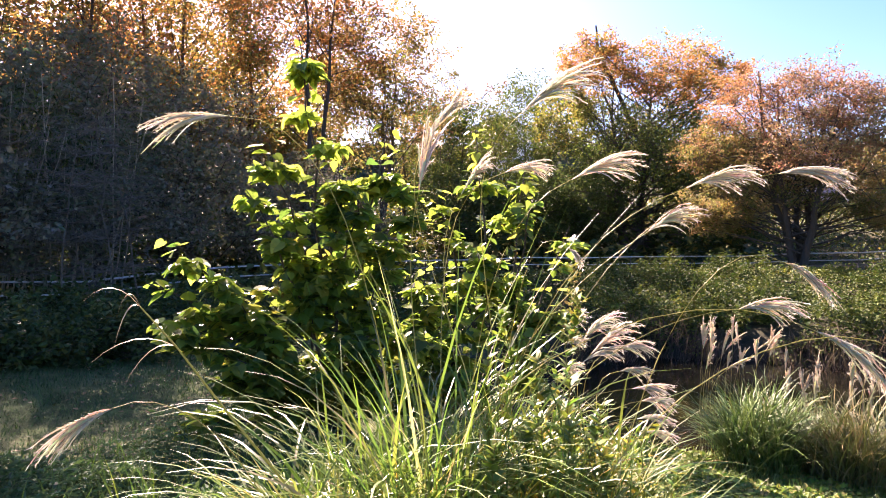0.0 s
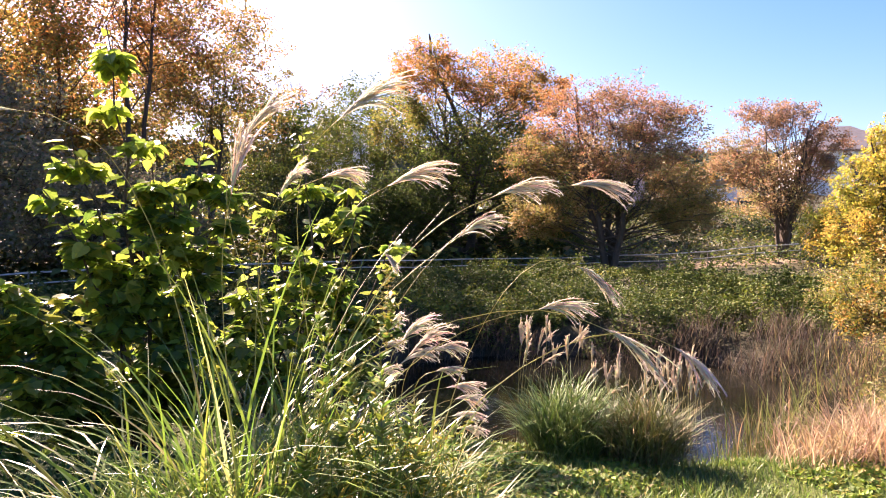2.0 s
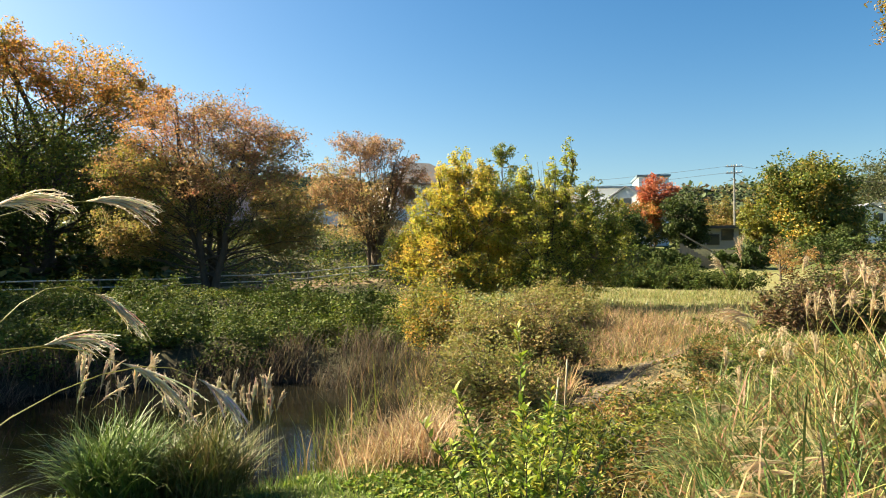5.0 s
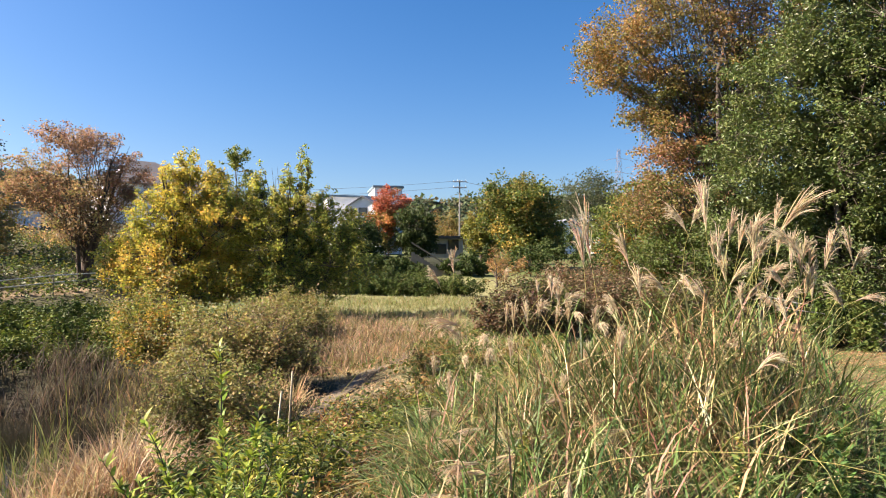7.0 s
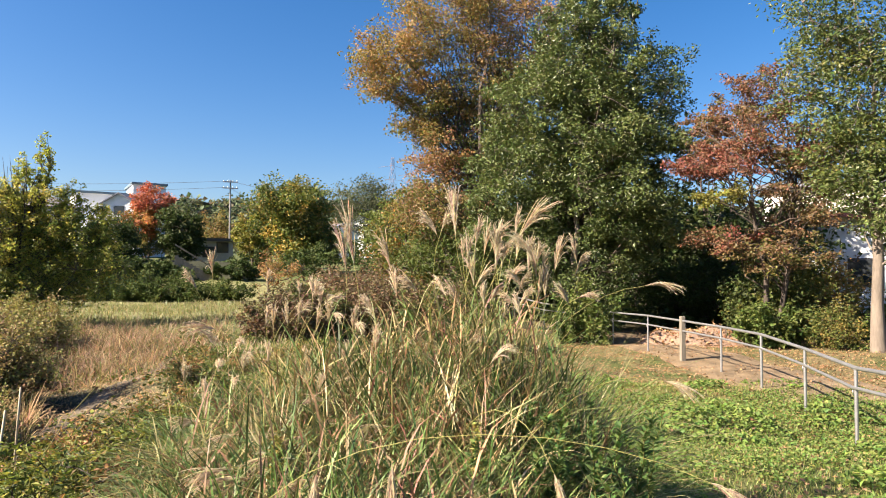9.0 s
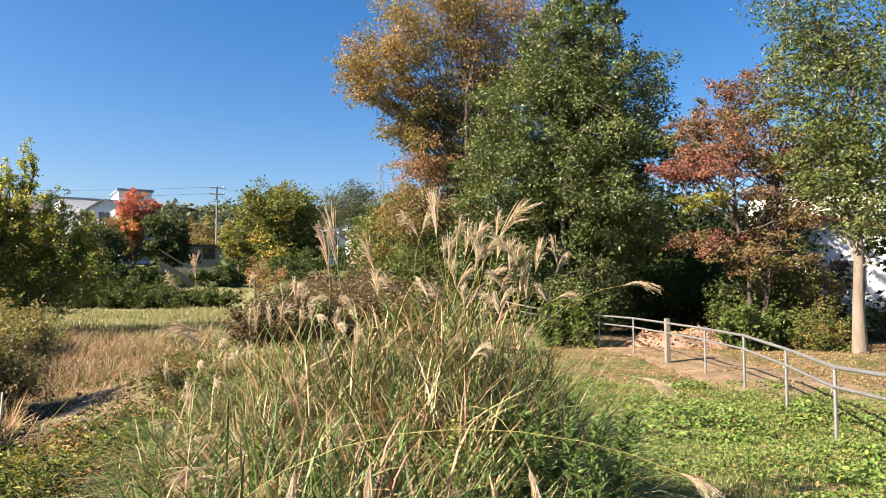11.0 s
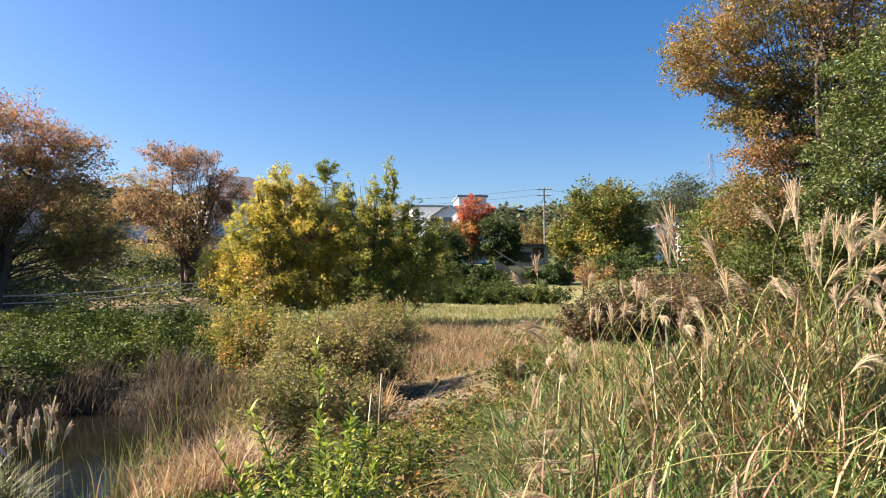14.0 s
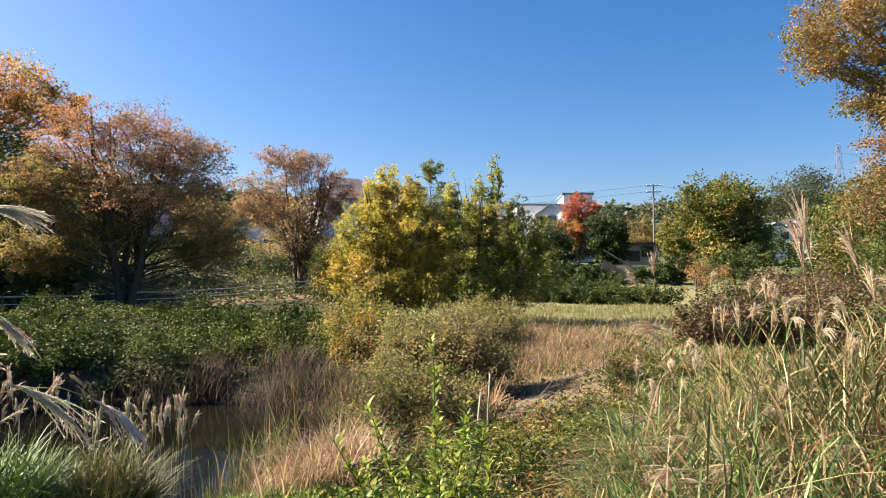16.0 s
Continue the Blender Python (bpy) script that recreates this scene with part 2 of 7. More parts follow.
def bow(a, b, lift, n=6, rng=None, wobble=0.0):
    """A bent path from a to b: it leaves a upwards (lift above 0) and wobbles."""
    a, b = np.asarray(a, float), np.asarray(b, float)
    mid = (a + b) / 2 + np.array((0, 0, lift)) * np.linalg.norm(b - a)
    t = np.linspace(0, 1, n)[:, None]
    p = (1 - t) ** 2 * a + 2 * t * (1 - t) * mid + t * t * b
    if rng is not None and wobble:
        p[1:-1] += rng.normal(0, wobble, (n - 2, 3))
    return p


def unit(v):
    return v / (np.linalg.norm(v, axis=-1, keepdims=True) + 1e-9)


def leaves(pos, size, rng, droop=0.4, narrow=0.6, flat=0.5, vary=0.3):
    """Leaves with a folded midrib at the places pos: corners and faces (one leaf is an island of four corners)."""
    n = len(pos)
    ln = size * (1 + vary * rng.uniform(-1, 1, n))[:, None]
    way = rng.normal(0, 1, (n, 3))
    way[:, 2] = way[:, 2] * 0.5 - droop
    way = unit(way)
    up = rng.normal(0, 1, (n, 3)) * (1 - flat) + np.array((0, 0, 1.0)) * flat * 1.6
    side = unit(np.cross(way, up))
    nor = np.cross(side, way)
    V = np.empty((n, 4, 3))
    V[:, 0] = pos
    V[:, 1] = pos + way * ln * 0.45 + side * ln * narrow * 0.5 + nor * ln * 0.08
    V[:, 2] = pos + way * ln - nor * ln * 0.12
    V[:, 3] = pos + way * ln * 0.45 - side * ln * narrow * 0.5 + nor * ln * 0.08
    F = np.arange(n * 4).reshape(n, 4)
    return V.reshape(-1, 3), F


def hues(palette, n, rng, keys=None, mixed=0.5, jitter=0.22):
    """A colour for each of n leaves out of a palette; those of one branch (keys) keep together."""
    pal = np.array(palette, float)
    own = pal[rng.integers(0, len(pal), n)]
    if keys is not None:
        per = pal[rng.integers(0, len(pal), keys.max() + 1)][keys]
        own = own * mixed + per * (1 - mixed)
    return own * (1 + jitter * rng.uniform(-1, 1, (n, 1))) * (1 + 0.08 * rng.normal(0, 1, (n, 3))).clip(0.7, 1.3)


def blades(base, az, length, lean0, lean1, width, rng, segs=5, power=1.5, tip=0.08):
    """Grass blades: strips that leave base leaning lean0 and bend over to lean1 (radians from upright)."""
    base, n = np.asarray(base, float), len(base)
    az, length, lean0, lean1, width = (np.broadcast_to(np.asarray(v, float), (n,)) for v in (az, length, lean0, lean1, width))
    s = np.linspace(0, 1, segs + 1)
    th = lean0[:, None] + (lean1 - lean0)[:, None] * s[None] ** power
    dl = (length / segs)[:, None]
    hor = np.concatenate([np.zeros((n, 1)), np.cumsum(np.sin(th[:, :-1]) * dl, 1)], 1)
    ver = np.concatenate([np.zeros((n, 1)), np.cumsum(np.cos(th[:, :-1]) * dl, 1)], 1)
    out = np.stack([np.cos(az), np.sin(az), 0 * az], -1)
    mid = base[:, None] + hor[..., None] * out[:, None] + ver[..., None] * np.array((0, 0, 1.0))
    twist = rng.uniform(-0.7, 0.7, n)
    side = np.stack([-np.sin(az + twist), np.cos(az + twist), rng.uniform(-0.3, 0.3, n)], -1)
    prof = np.minimum(1.0, (1 - s) * 2.2) * (0.55 + 0.45 * np.minimum(1, s * 4))
    prof[-1] = tip
    w = width[:, None] * prof[None] / 2
    V = np.stack([mid - side[:, None] * w[..., None], mid + side[:, None] * w[..., None]], 2).reshape(-1, 3)
    k = np.arange(n)[:, None] * 2 * (segs + 1) + np.arange(segs)[None] * 2
    F = np.stack([k, k + 1, k + 3, k + 2], -1).reshape(-1, 4)
    return V, F


def per_blade(cols, segs):
    return np.repeat(cols, 2 * (segs + 1), axis=0)


# ---------------------------------------------------------------- terrain
WATER_Z = -0.8


def terrain(x, y):
    x, y = np.asarray(x, float), np.asarray(y, float)
    dx, dy = x - HERE[0], y - HERE[1]
    r = np.hypot(dx, dy)
    az = np.degrees(np.arctan2(-dx, dy))
    # pond basin
    q = ((x + 0.3) / 4.6) ** 2 + ((y - 10.8) / 4.6) ** 2
    z = -1.35 * smooth(1.25, 0.45, q)
    # low wet ground round the basin
    z = z - 0.25 * smooth(4.0, 8.0, r) * smooth(20, 15, r) * smooth(-40, -30, az) * smooth(70, 50, az)
    # grassy mound under the trees on the far bank
    z = z + 0.56 * np.exp(-(((x - 0.5) / 7.0) ** 2 + ((y - 24.6) / 4.2) ** 2))
    # hill behind the ring path, and the gently rising valley
    hill = smooth(-27, -12, az) * smooth(130, 95, az)
    z = z + hill * (0.15 * np.clip(r - 30, 0, 50) + 0.02 * np.clip(r - 80, 0, 150))
    valley = (1 - smooth(-27, -12, az)) * smooth(-120, -100, az)
    z = z + valley * (0.25 * smooth(10, 30, r) * smooth(-62, -50, az) + 0.062 * np.clip(r - 42, 0, 60) + 0.03 * np.clip(r - 100, 0, 150))
    z = z - 0.27 * smooth(5, 9, r) * smooth(-58, -70, az) * smooth(40, 30, r)
    # small unevenness
    z = z + (0.05 * np.sin(x * 0.9 + 1.3) * np.cos(y * 0.8) + 0.03 * np.sin(x * 2.3 + y * 1.7)) * smooth(2, 6, r) * smooth(400, 60, r)
    return z


def on_ground(x, y, dz=0.0):
    return np.array((x, y, float(terrain(x, y)) + dz))

# ---------------------------------------------------------------- ground, water, paths
def build_ground():
    rng = np.random.default_rng(3)
    rad = np.concatenate([[0.0], np.geomspace(0.6, 60, 150), np.geomspace(64, 3500, 40)])
    sect = 288
    a = np.linspace(0, 2 * np.pi, sect, endpoint=False)
    R, A = np.meshgrid(rad, a, indexing="ij")
    X, Y = HERE[0] - R * np.sin(A), HERE[1] + R * np.cos(A)
    Z = terrain(X, Y)
    V = np.stack([X, Y, Z], -1).reshape(-1, 3)
    i = np.arange(len(rad) - 1)[:, None] * sect
    j = np.arange(sect)[None]
    F = np.stack([i + j, i + (j + 1) % sect, i + sect + (j + 1) % sect, i + sect + j], -1).reshape(-1, 4)
    x, y, z = V.T
    az = np.degrees(np.arctan2(-(x - HERE[0]), y - HERE[1]))
    r = np.hypot(x - HERE[0], y - HERE[1])
    turf, dryturf = np.array((0.07, 0.095, 0.025)), np.array((0.15, 0.14, 0.055))
    mud, litter = np.array((0.05, 0.04, 0.03)), np.array((0.22, 0.15, 0.09))
    n1 = np.array([noise.noise((p[0] * 0.35, p[1] * 0.35, 0.0)) for p in V]) * 0.5 + 0.5
    n2 = np.array([noise.noise((p[0] * 1.3, p[1] * 1.3, 4.0)) for p in V]) * 0.5 + 0.5
    k = smooth(0.35, 0.7, n1)[:, None]
    col = turf * (1 - k * 0.55) + dryturf * k * 0.55
    # open lawn in the valley
    w = (smooth(-28, -32, az) * smooth(-56, -50, az) * smooth(18, 24, r) * smooth(62, 50, r))[:, None]
    col = col * (1 - w) + np.array((0.19, 0.185, 0.08)) * w
    # mud round the water
    w = smooth(-0.4, -0.65, z)[:, None]
    col = col * (1 - w) + mud * w
    # leaf litter under the trees, and bare soil beside the fence
    w = (smooth(27, 32, r) * smooth(-26, -16, az) * 0.15 + smooth(9, 13, r) * smooth(-66, -72, az) * smooth(0.3, 0.6, n2) * 0.5)[:, None].clip(0, 1)
    col = col * (1 - w) + litter * w
    # mulch below grass clumps, shrubs, vines and wood, soil darkened to paint in shade
    shaded_soil = np.array((0.034, 0.028, 0.02))
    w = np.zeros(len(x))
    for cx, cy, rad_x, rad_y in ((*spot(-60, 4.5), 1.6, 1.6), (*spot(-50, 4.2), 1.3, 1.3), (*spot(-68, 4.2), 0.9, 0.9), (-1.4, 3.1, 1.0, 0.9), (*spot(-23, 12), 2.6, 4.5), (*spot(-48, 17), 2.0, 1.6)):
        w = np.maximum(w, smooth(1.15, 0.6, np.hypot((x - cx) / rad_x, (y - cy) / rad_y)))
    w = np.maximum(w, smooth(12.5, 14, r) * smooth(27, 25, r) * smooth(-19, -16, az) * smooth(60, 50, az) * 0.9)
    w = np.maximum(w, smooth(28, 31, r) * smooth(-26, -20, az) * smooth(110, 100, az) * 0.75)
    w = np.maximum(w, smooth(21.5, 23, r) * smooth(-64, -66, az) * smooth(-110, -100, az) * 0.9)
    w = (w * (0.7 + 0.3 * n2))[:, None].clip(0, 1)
    col = col * (1 - w) + shaded_soil * w
    # trodden strip beside the shrubs
    px, py = spot(-36, 11.5)
    d = np.abs((x - px) * math.cos(radians(28)) - (y - py) * math.sin(radians(28)))
    w = (smooth(1.0, 0.3, d) * smooth(6, 8, r) * smooth(19, 16, r) * smooth(-26, -30, az))[:, None] * 0.5
    col = col * (1 - w) + np.array((0.16, 0.13, 0.08)) * w
    col = col * (0.85 + 0.3 * n2)[:, None]
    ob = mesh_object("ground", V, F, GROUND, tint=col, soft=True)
    tagged(ob, "uneven turf, soil and leaf litter sloping to a pond, with shade tinted under plants", "ground", kind="structure")
    # pond surface
    t = np.linspace(0, 2 * np.pi, 64, endpoint=False)
    V = [(-0.3, 11.2, WATER_Z)] + [(-0.3 + 5.0 * math.cos(v), 10.9 + 5.1 * math.sin(v), WATER_Z) for v in t]
    F = [(0, i + 1, (i + 1) % 64 + 1) for i in range(64)]
    w = mesh_object("water", np.array(V), np.array(F), WATER)
    tagged(w, "still dark pond water with reflections among reeds", "water", kind="structure")


def ribbon(name, pts, half, mat, label, lift=0.02, n=60):
    """A strip of made ground along a bent line, laid on the terrain."""
    pts = np.array(pts, float)
    t = np.linspace(0, len(pts) - 1, n)
    mid = np.stack([np.interp(t, np.arange(len(pts)), pts[:, k]) for k in (0, 1)], -1)
    for _ in range(8):
        mid[1:-1] = (mid[:-2] + mid[2:] + 2 * mid[1:-1]) / 4
    tan = unit(np.gradient(mid, axis=0))
    nor = np.stack([-tan[:, 1], tan[:, 0]], -1)
    rows = np.linspace(-1, 1, 9)
    XY = mid[:, None] + nor[:, None] * (rows[None, :, None] * half)
    Z = terrain(XY[..., 0], XY[..., 1]) + lift - 0.06 * (np.abs(rows)[None] > 0.99)
    V = np.concatenate([XY, Z[..., None]], -1).reshape(-1, 3)
    k = np.arange(n - 1)[:, None] * 9 + np.arange(8)[None]
    F = np.stack([k, k + 1, k + 10, k + 9], -1).reshape(-1, 4)
    ob = mesh_object(name, V, F, mat, soft=True)
    return tagged(ob, label, "path", kind="structure")


build_ground()
ribbon("path", [spot(-100, 11.6), spot(-92, 12.0), spot(-86, 13.9), spot(-80, 17.4), spot(-75, 20.8), spot(-70, 25.6), spot(-66, 31), spot(-62, 38)], 1.2, GRAVEL, "bare gravelly footpath strewn with brown leaves", 0.03)
ribbon("path", [spot(75, 17), spot(59, 18.5), spot(48, 21), spot(35, 25), spot(20, 29.5), spot(5, 31.5), spot(-8, 33.5), spot(-16, 36), spot(-24, 40)], 1.0, GRAVEL, "narrow earthen footpath round the pond bank", 0.03)

ribbon("path", [spot(-27, 7.2), spot(-30.5, 9.0), spot(-33.5, 10.8), spot(-38, 13.2), spot(-42, 15.2), spot(-47, 17.0)], 0.2, DUST, "pale trodden dirt track between reeds and weeds", 0.035)

# ---------------------------------------------------------------- trees
GREEN = [(0.062, 0.092, 0.02), (0.085, 0.12, 0.026), (0.045, 0.07, 0.018), (0.12, 0.14, 0.035)]
DARKGREEN = [(0.036, 0.056, 0.016), (0.05, 0.075, 0.02), (0.07, 0.092, 0.028)]
OLIVE = [(0.13, 0.135, 0.03), (0.2, 0.17, 0.045), (0.1, 0.11, 0.03), (0.24, 0.165, 0.05)]
ORANGE = [(0.42, 0.17, 0.045), (0.34, 0.13, 0.04), (0.3, 0.16, 0.04), (0.45, 0.22, 0.07), (0.2, 0.14, 0.035)]
RUSTY = [(0.24, 0.12, 0.08), (0.18, 0.11, 0.06), (0.29, 0.13, 0.095), (0.16, 0.125, 0.055), (0.24, 0.16, 0.085)]
BROWN = [(0.2, 0.11, 0.05), (0.26, 0.15, 0.06), (0.15, 0.1, 0.045), (0.3, 0.18, 0.07)]
YELLOW = [(0.46, 0.35, 0.06), (0.36, 0.31, 0.06), (0.5, 0.32, 0.065), (0.26, 0.26, 0.05), (0.46, 0.26, 0.07)]
LIME = [(0.18, 0.205, 0.033), (0.23, 0.245, 0.04), (0.12, 0.15, 0.028), (0.3, 0.265, 0.05)]
RED = [(0.42, 0.1, 0.06), (0.36, 0.13, 0.07), (0.45, 0.16, 0.09), (0.28, 0.13, 0.05)]


TURNING = ORANGE[:4] + OLIVE[:2] + [(0.34, 0.2, 0.06), (0.2, 0.19, 0.05)]
FADED = [(0.25, 0.16, 0.1), (0.2, 0.125, 0.075), (0.29, 0.18, 0.115), (0.16, 0.115, 0.065), (0.25, 0.125, 0.085)]
SUNNY = [(0.38, 0.32, 0.065), (0.29, 0.28, 0.055), (0.42, 0.31, 0.07), (0.21, 0.22, 0.045)]
# green lifted and greyed to put a veil of glare into the leaves
HAZED_GREEN = [(0.14, 0.155, 0.095), (0.18, 0.175, 0.12), (0.11, 0.13, 0.075), (0.2, 0.175, 0.13)]
GOLD = [(0.26, 0.2, 0.085), (0.2, 0.185, 0.07), (0.32, 0.215, 0.1), (0.16, 0.155, 0.06), (0.3, 0.18, 0.1)]


def tree(name, label, place, trunk, lobes, seed, leaf=0.12, stems=1, bark=None, mat=None, droop=0.4, narrow=0.6, fork=0.35, limbs=9,
         splay=0.4, category="tree", group="", spikes=(), twig_r=0.012, clump=1.0, tier=0.6, rise=0.25, flat=0.3, fine=80, ragged=0.0, tight=1.0):
    """A tree. lobes: (dx, dy, height of the middle, radius, half height, leaves, palette) of its crown, from the foot.
    Each lobe is made of sprays of leaves along twigs; tier flattens the sprays, rise turns them upwards."""
    rng = np.random.default_rng(seed)
    x, y = place
    foot = on_ground(x, y, -0.08)
    ob = thing(name, foot, label, category, group)
    # lobes are given across (to the right of the line of sight) and along it
    h = math.atan2(HERE[0] - x, y - HERE[1])
    lobes = [(u * math.cos(h) - v * math.sin(h), u * math.sin(h) + v * math.cos(h), *rest) for u, v, *rest in lobes]
    spikes = [(u * math.cos(h), u * math.sin(h), *rest) for u, v, *rest in spikes]
    tops = max(l[2] for l in lobes)
    paths, trunks = [], []
    for s in range(stems):
        a = rng.uniform(0, 6.28)
        off = np.array((math.cos(a), math.sin(a), 0)) * trunk * (0.9 if stems > 1 else 0)
        head = foot + off + np.array((math.cos(a) * splay * tops * 0.3 * (stems > 1), math.sin(a) * splay * tops * 0.3 * (stems > 1), tops * rng.uniform(0.95, 1.1)))
        p = bow(foot + off * 0.6, head, 0.08, 9, rng, trunk * 0.35)
        rr = trunk * (0.6 if stems > 1 else 1) * np.array([1.4, 1.0, 0.88, 0.76, 0.6, 0.44, 0.3, 0.17, 0.06])
        paths.append((p, rr))
        trunks.append(p)
    for dx, dy, dz, hh in spikes:
        paths.append((bow(trunks[0][4], foot + np.array((dx * 0.9, dy, hh - 1.6)), 0.05, 5, rng, 0.05), np.array((0.1, 0.1, 0.09, 0.085, 0.08)) * dz))
        paths.append((bow(foot + np.array((dx * 0.9, dy, hh - 1.7)), foot + np.array((dx, dy, hh)), 0.02, 5, rng, 0.02), np.array((0.08, 0.075, 0.07, 0.05, 0.03)) * dz))
    V, F = tubes(paths, 9)
    mesh_object("trunk", V, F, bark or BARK, ob, soft=True)
    branches, pos, tint = [], [], []
    for dx, dy, zc, r, rz, count, palette in lobes:
        c = foot + np.array((dx, dy, zc))
        K = int(np.clip(count / (fine if r > 0.6 else 28), 8, 170))
        u = unit(rng.normal(0, 1, (K, 3))) * (rng.uniform(0.12, 1.0, (K, 1)) ** 0.45)
        mid = c + u * (r, r, rz) * 0.86 * (1 + ragged * rng.uniform(-0.6, 1, (K, 1)))
        mid[:, 2] = np.maximum(mid[:, 2], terrain(mid[:, 0], mid[:, 1]) + 0.12)
        size = np.maximum(r * rng.uniform(0.12, 0.32, K) * clump, 0.1 * (r < 0.6))
        axis = unit(unit(u) * 0.7 + np.array((0, 0, rise)) + rng.normal(0, 0.42, (K, 3)))
        joints = []
        for i in range(min(limbs, K)):
            end = mid[i]
            tr = trunks[rng.integers(len(trunks))]
            f = np.clip((end[2] - foot[2]) / tops * rng.uniform(fork, fork + 0.35), 0.06, 0.9)
            st = np.array([np.interp(f * 8, np.arange(9), tr[:, k]) for k in range(3)])
            p = bow(st, end, 0.06 if end[2] > st[2] else 0.14, 6, rng, r * 0.05)
            w = max(twig_r * 1.5, trunk * 0.2 * (1 - f * 0.6))
            branches.append((p, np.linspace(w, twig_r, 6)))
            joints.append(p[2:])
        J = np.vstack(joints)
        for i in range(min(limbs, K), K):
            j = J[np.argmin(((J - mid[i]) ** 2).sum(1))]
            branches.append((bow(j, mid[i], 0.05, 4, rng, r * 0.015), np.linspace(twig_r, twig_r * 0.35, 4)))
        for i in range(0, K, 2):
            e = mid[i] + axis[i] * size[i] * rng.uniform(0.9, 1.5)
            branches.append((bow(mid[i], e, 0.03, 4, rng, r * 0.01), np.linspace(twig_r * 0.5, twig_r * 0.2, 4)))
        who = rng.choice(K, count, p=size ** 2 / (size ** 2).sum())
        along = rng.beta(1.3, 1.3, count) - 0.4
        off = rng.normal(0, 1, (count, 3)) * (1, 1, tier)
        p = mid[who] + axis[who] * (along * 1.9 * size[who])[:, None] + off * (size[who] * 0.46 * tight * (1.05 - np.abs(along)))[:, None]
        p[:, 2] = np.maximum(p[:, 2], terrain(p[:, 0], p[:, 1]) + 0.03)
        pos.append(p)
        tint.append(hues(palette, count, rng, who))
    V, F = tubes(branches, 5)
    mesh_object("limb", V, F, bark or BARK, ob, soft=True)
    pos = np.vstack(pos)
    V, F = leaves(pos, leaf, rng, droop, narrow, flat)
    mesh_object("crown", V, F, mat or LEAF, ob, np.repeat(np.vstack(tint), 4, axis=0))
    return ob


def lobe(dx, dy, zc, r, rz, n, pal):
    return (dx, dy, zc, r, rz, n, pal)


def far_bank_trees():
    # orange tree with a broken top, green below
    rows = [lobe(-1.5, 0, 9.1, 2.0, 1.6, 7200, TURNING), lobe(1.8, -0.3, 8.5, 2.5, 1.6, 8800, TURNING), lobe(3.9, 0, 8.2, 1.4, 1.1, 2200, ORANGE + OLIVE[:2]),
            lobe(-2.8, 0, 6.8, 1.8, 1.5, 4500, OLIVE + LIME[:2] + GREEN[:1]), lobe(1.0, -0.2, 6.6, 2.6, 1.0, 3200, OLIVE + GREEN), lobe(0.6, -0.5, 5.2, 3.9, 1.7, 11000, GREEN * 2 + OLIVE[:1] + LIME[:1]), lobe(3.2, -0.5, 3.6, 2.6, 1.5, 7500, GREEN + DARKGREEN), lobe(-2.0, -0.8, 2.9, 2.8, 1.6, 8500, DARKGREEN), lobe(3.0, 0.5, 1.8, 3.0, 1.2, 6000, DARKGREEN)]
    tree("maple_tree", "tall orange maple with green lower boughs and a dead spike", spot(11, 35), 0.36,
         [(u * 1.13, v, z * 1.13 - 0.75, r * 1.13, rz * 1.13, int(n * 1.25), pal) for u, v, z, r, rz, n, pal in rows], 11, 0.125, 2, mat=AUTUMN, fork=0.4, tier=0.5, spikes=((-1.7, 0, 1.2, 11.6),))
    # rusty tree on the mound
    rows = [lobe(-1.5, 0, 6.3, 2.0, 1.4, 6500, RUSTY + ORANGE[:1]), lobe(0.8, 0, 6.5, 2.1, 1.4, 7500, RUSTY), lobe(2.3, 0, 5.4, 1.7, 1.4, 5500, RUSTY + OLIVE[1:2]), lobe(-2.6, 0, 4.6, 1.7, 1.5, 5500, OLIVE + RUSTY[:2]),
            lobe(0.4, -0.8, 4.6, 2.4, 1.3, 8500, GOLD + RUSTY), lobe(2.5, -0.3, 3.1, 1.8, 1.3, 6000, GOLD + OLIVE), lobe(-2.4, 0, 2.8, 1.8, 1.3, 6000, GOLD + OLIVE), lobe(0.2, 0.6, 3.1, 2.0, 1.2, 4500, GOLD + GREEN[:2]), lobe(2.9, -0.2, 2.2, 1.2, 0.7, 2000, GOLD), lobe(-2.8, -0.2, 2.2, 1.2, 0.7, 2000, GOLD)]
    rows = [(*row[:5], int(row[5] * (1.1 if row[2] > 5 else 1.3)), row[6]) for row in rows]
    tree("maple_tree", "rust-red maple with many dark stems on a mound", spot(-0.9, 27.4), 0.2, rows,
        12, 0.085, 6, mat=AUTUMN, fork=0.35, splay=0.8, spikes=((-1.3, 0, 0.7, 7.5), (-0.7, 0.1, 0.5, 7.2)), tier=0.45)
    # thin brown tree
    tree("cherry_tree", "half-bare brown cherry tree with fanned stems", spot(-13.4, 36), 0.16, [
        lobe(-0.2, 0, 6.6, 1.9, 1.1, 6000, FADED), lobe(-1.9, 0, 4.9, 1.5, 1.5, 5500, FADED + GOLD[:2]), lobe(1.7, 0, 5.2, 1.5, 1.5, 5500, FADED + RUSTY[:1]), lobe(0.1, -0.4, 4.1, 2.5, 1.1, 7000, FADED + GOLD), lobe(-0.3, -0.2, 2.7, 2.6, 0.9, 4500, FADED[:2] + GOLD)],
        13, 0.1, 6, mat=AUTUMN, fork=0.15, splay=0.9, limbs=16, tier=0.5)
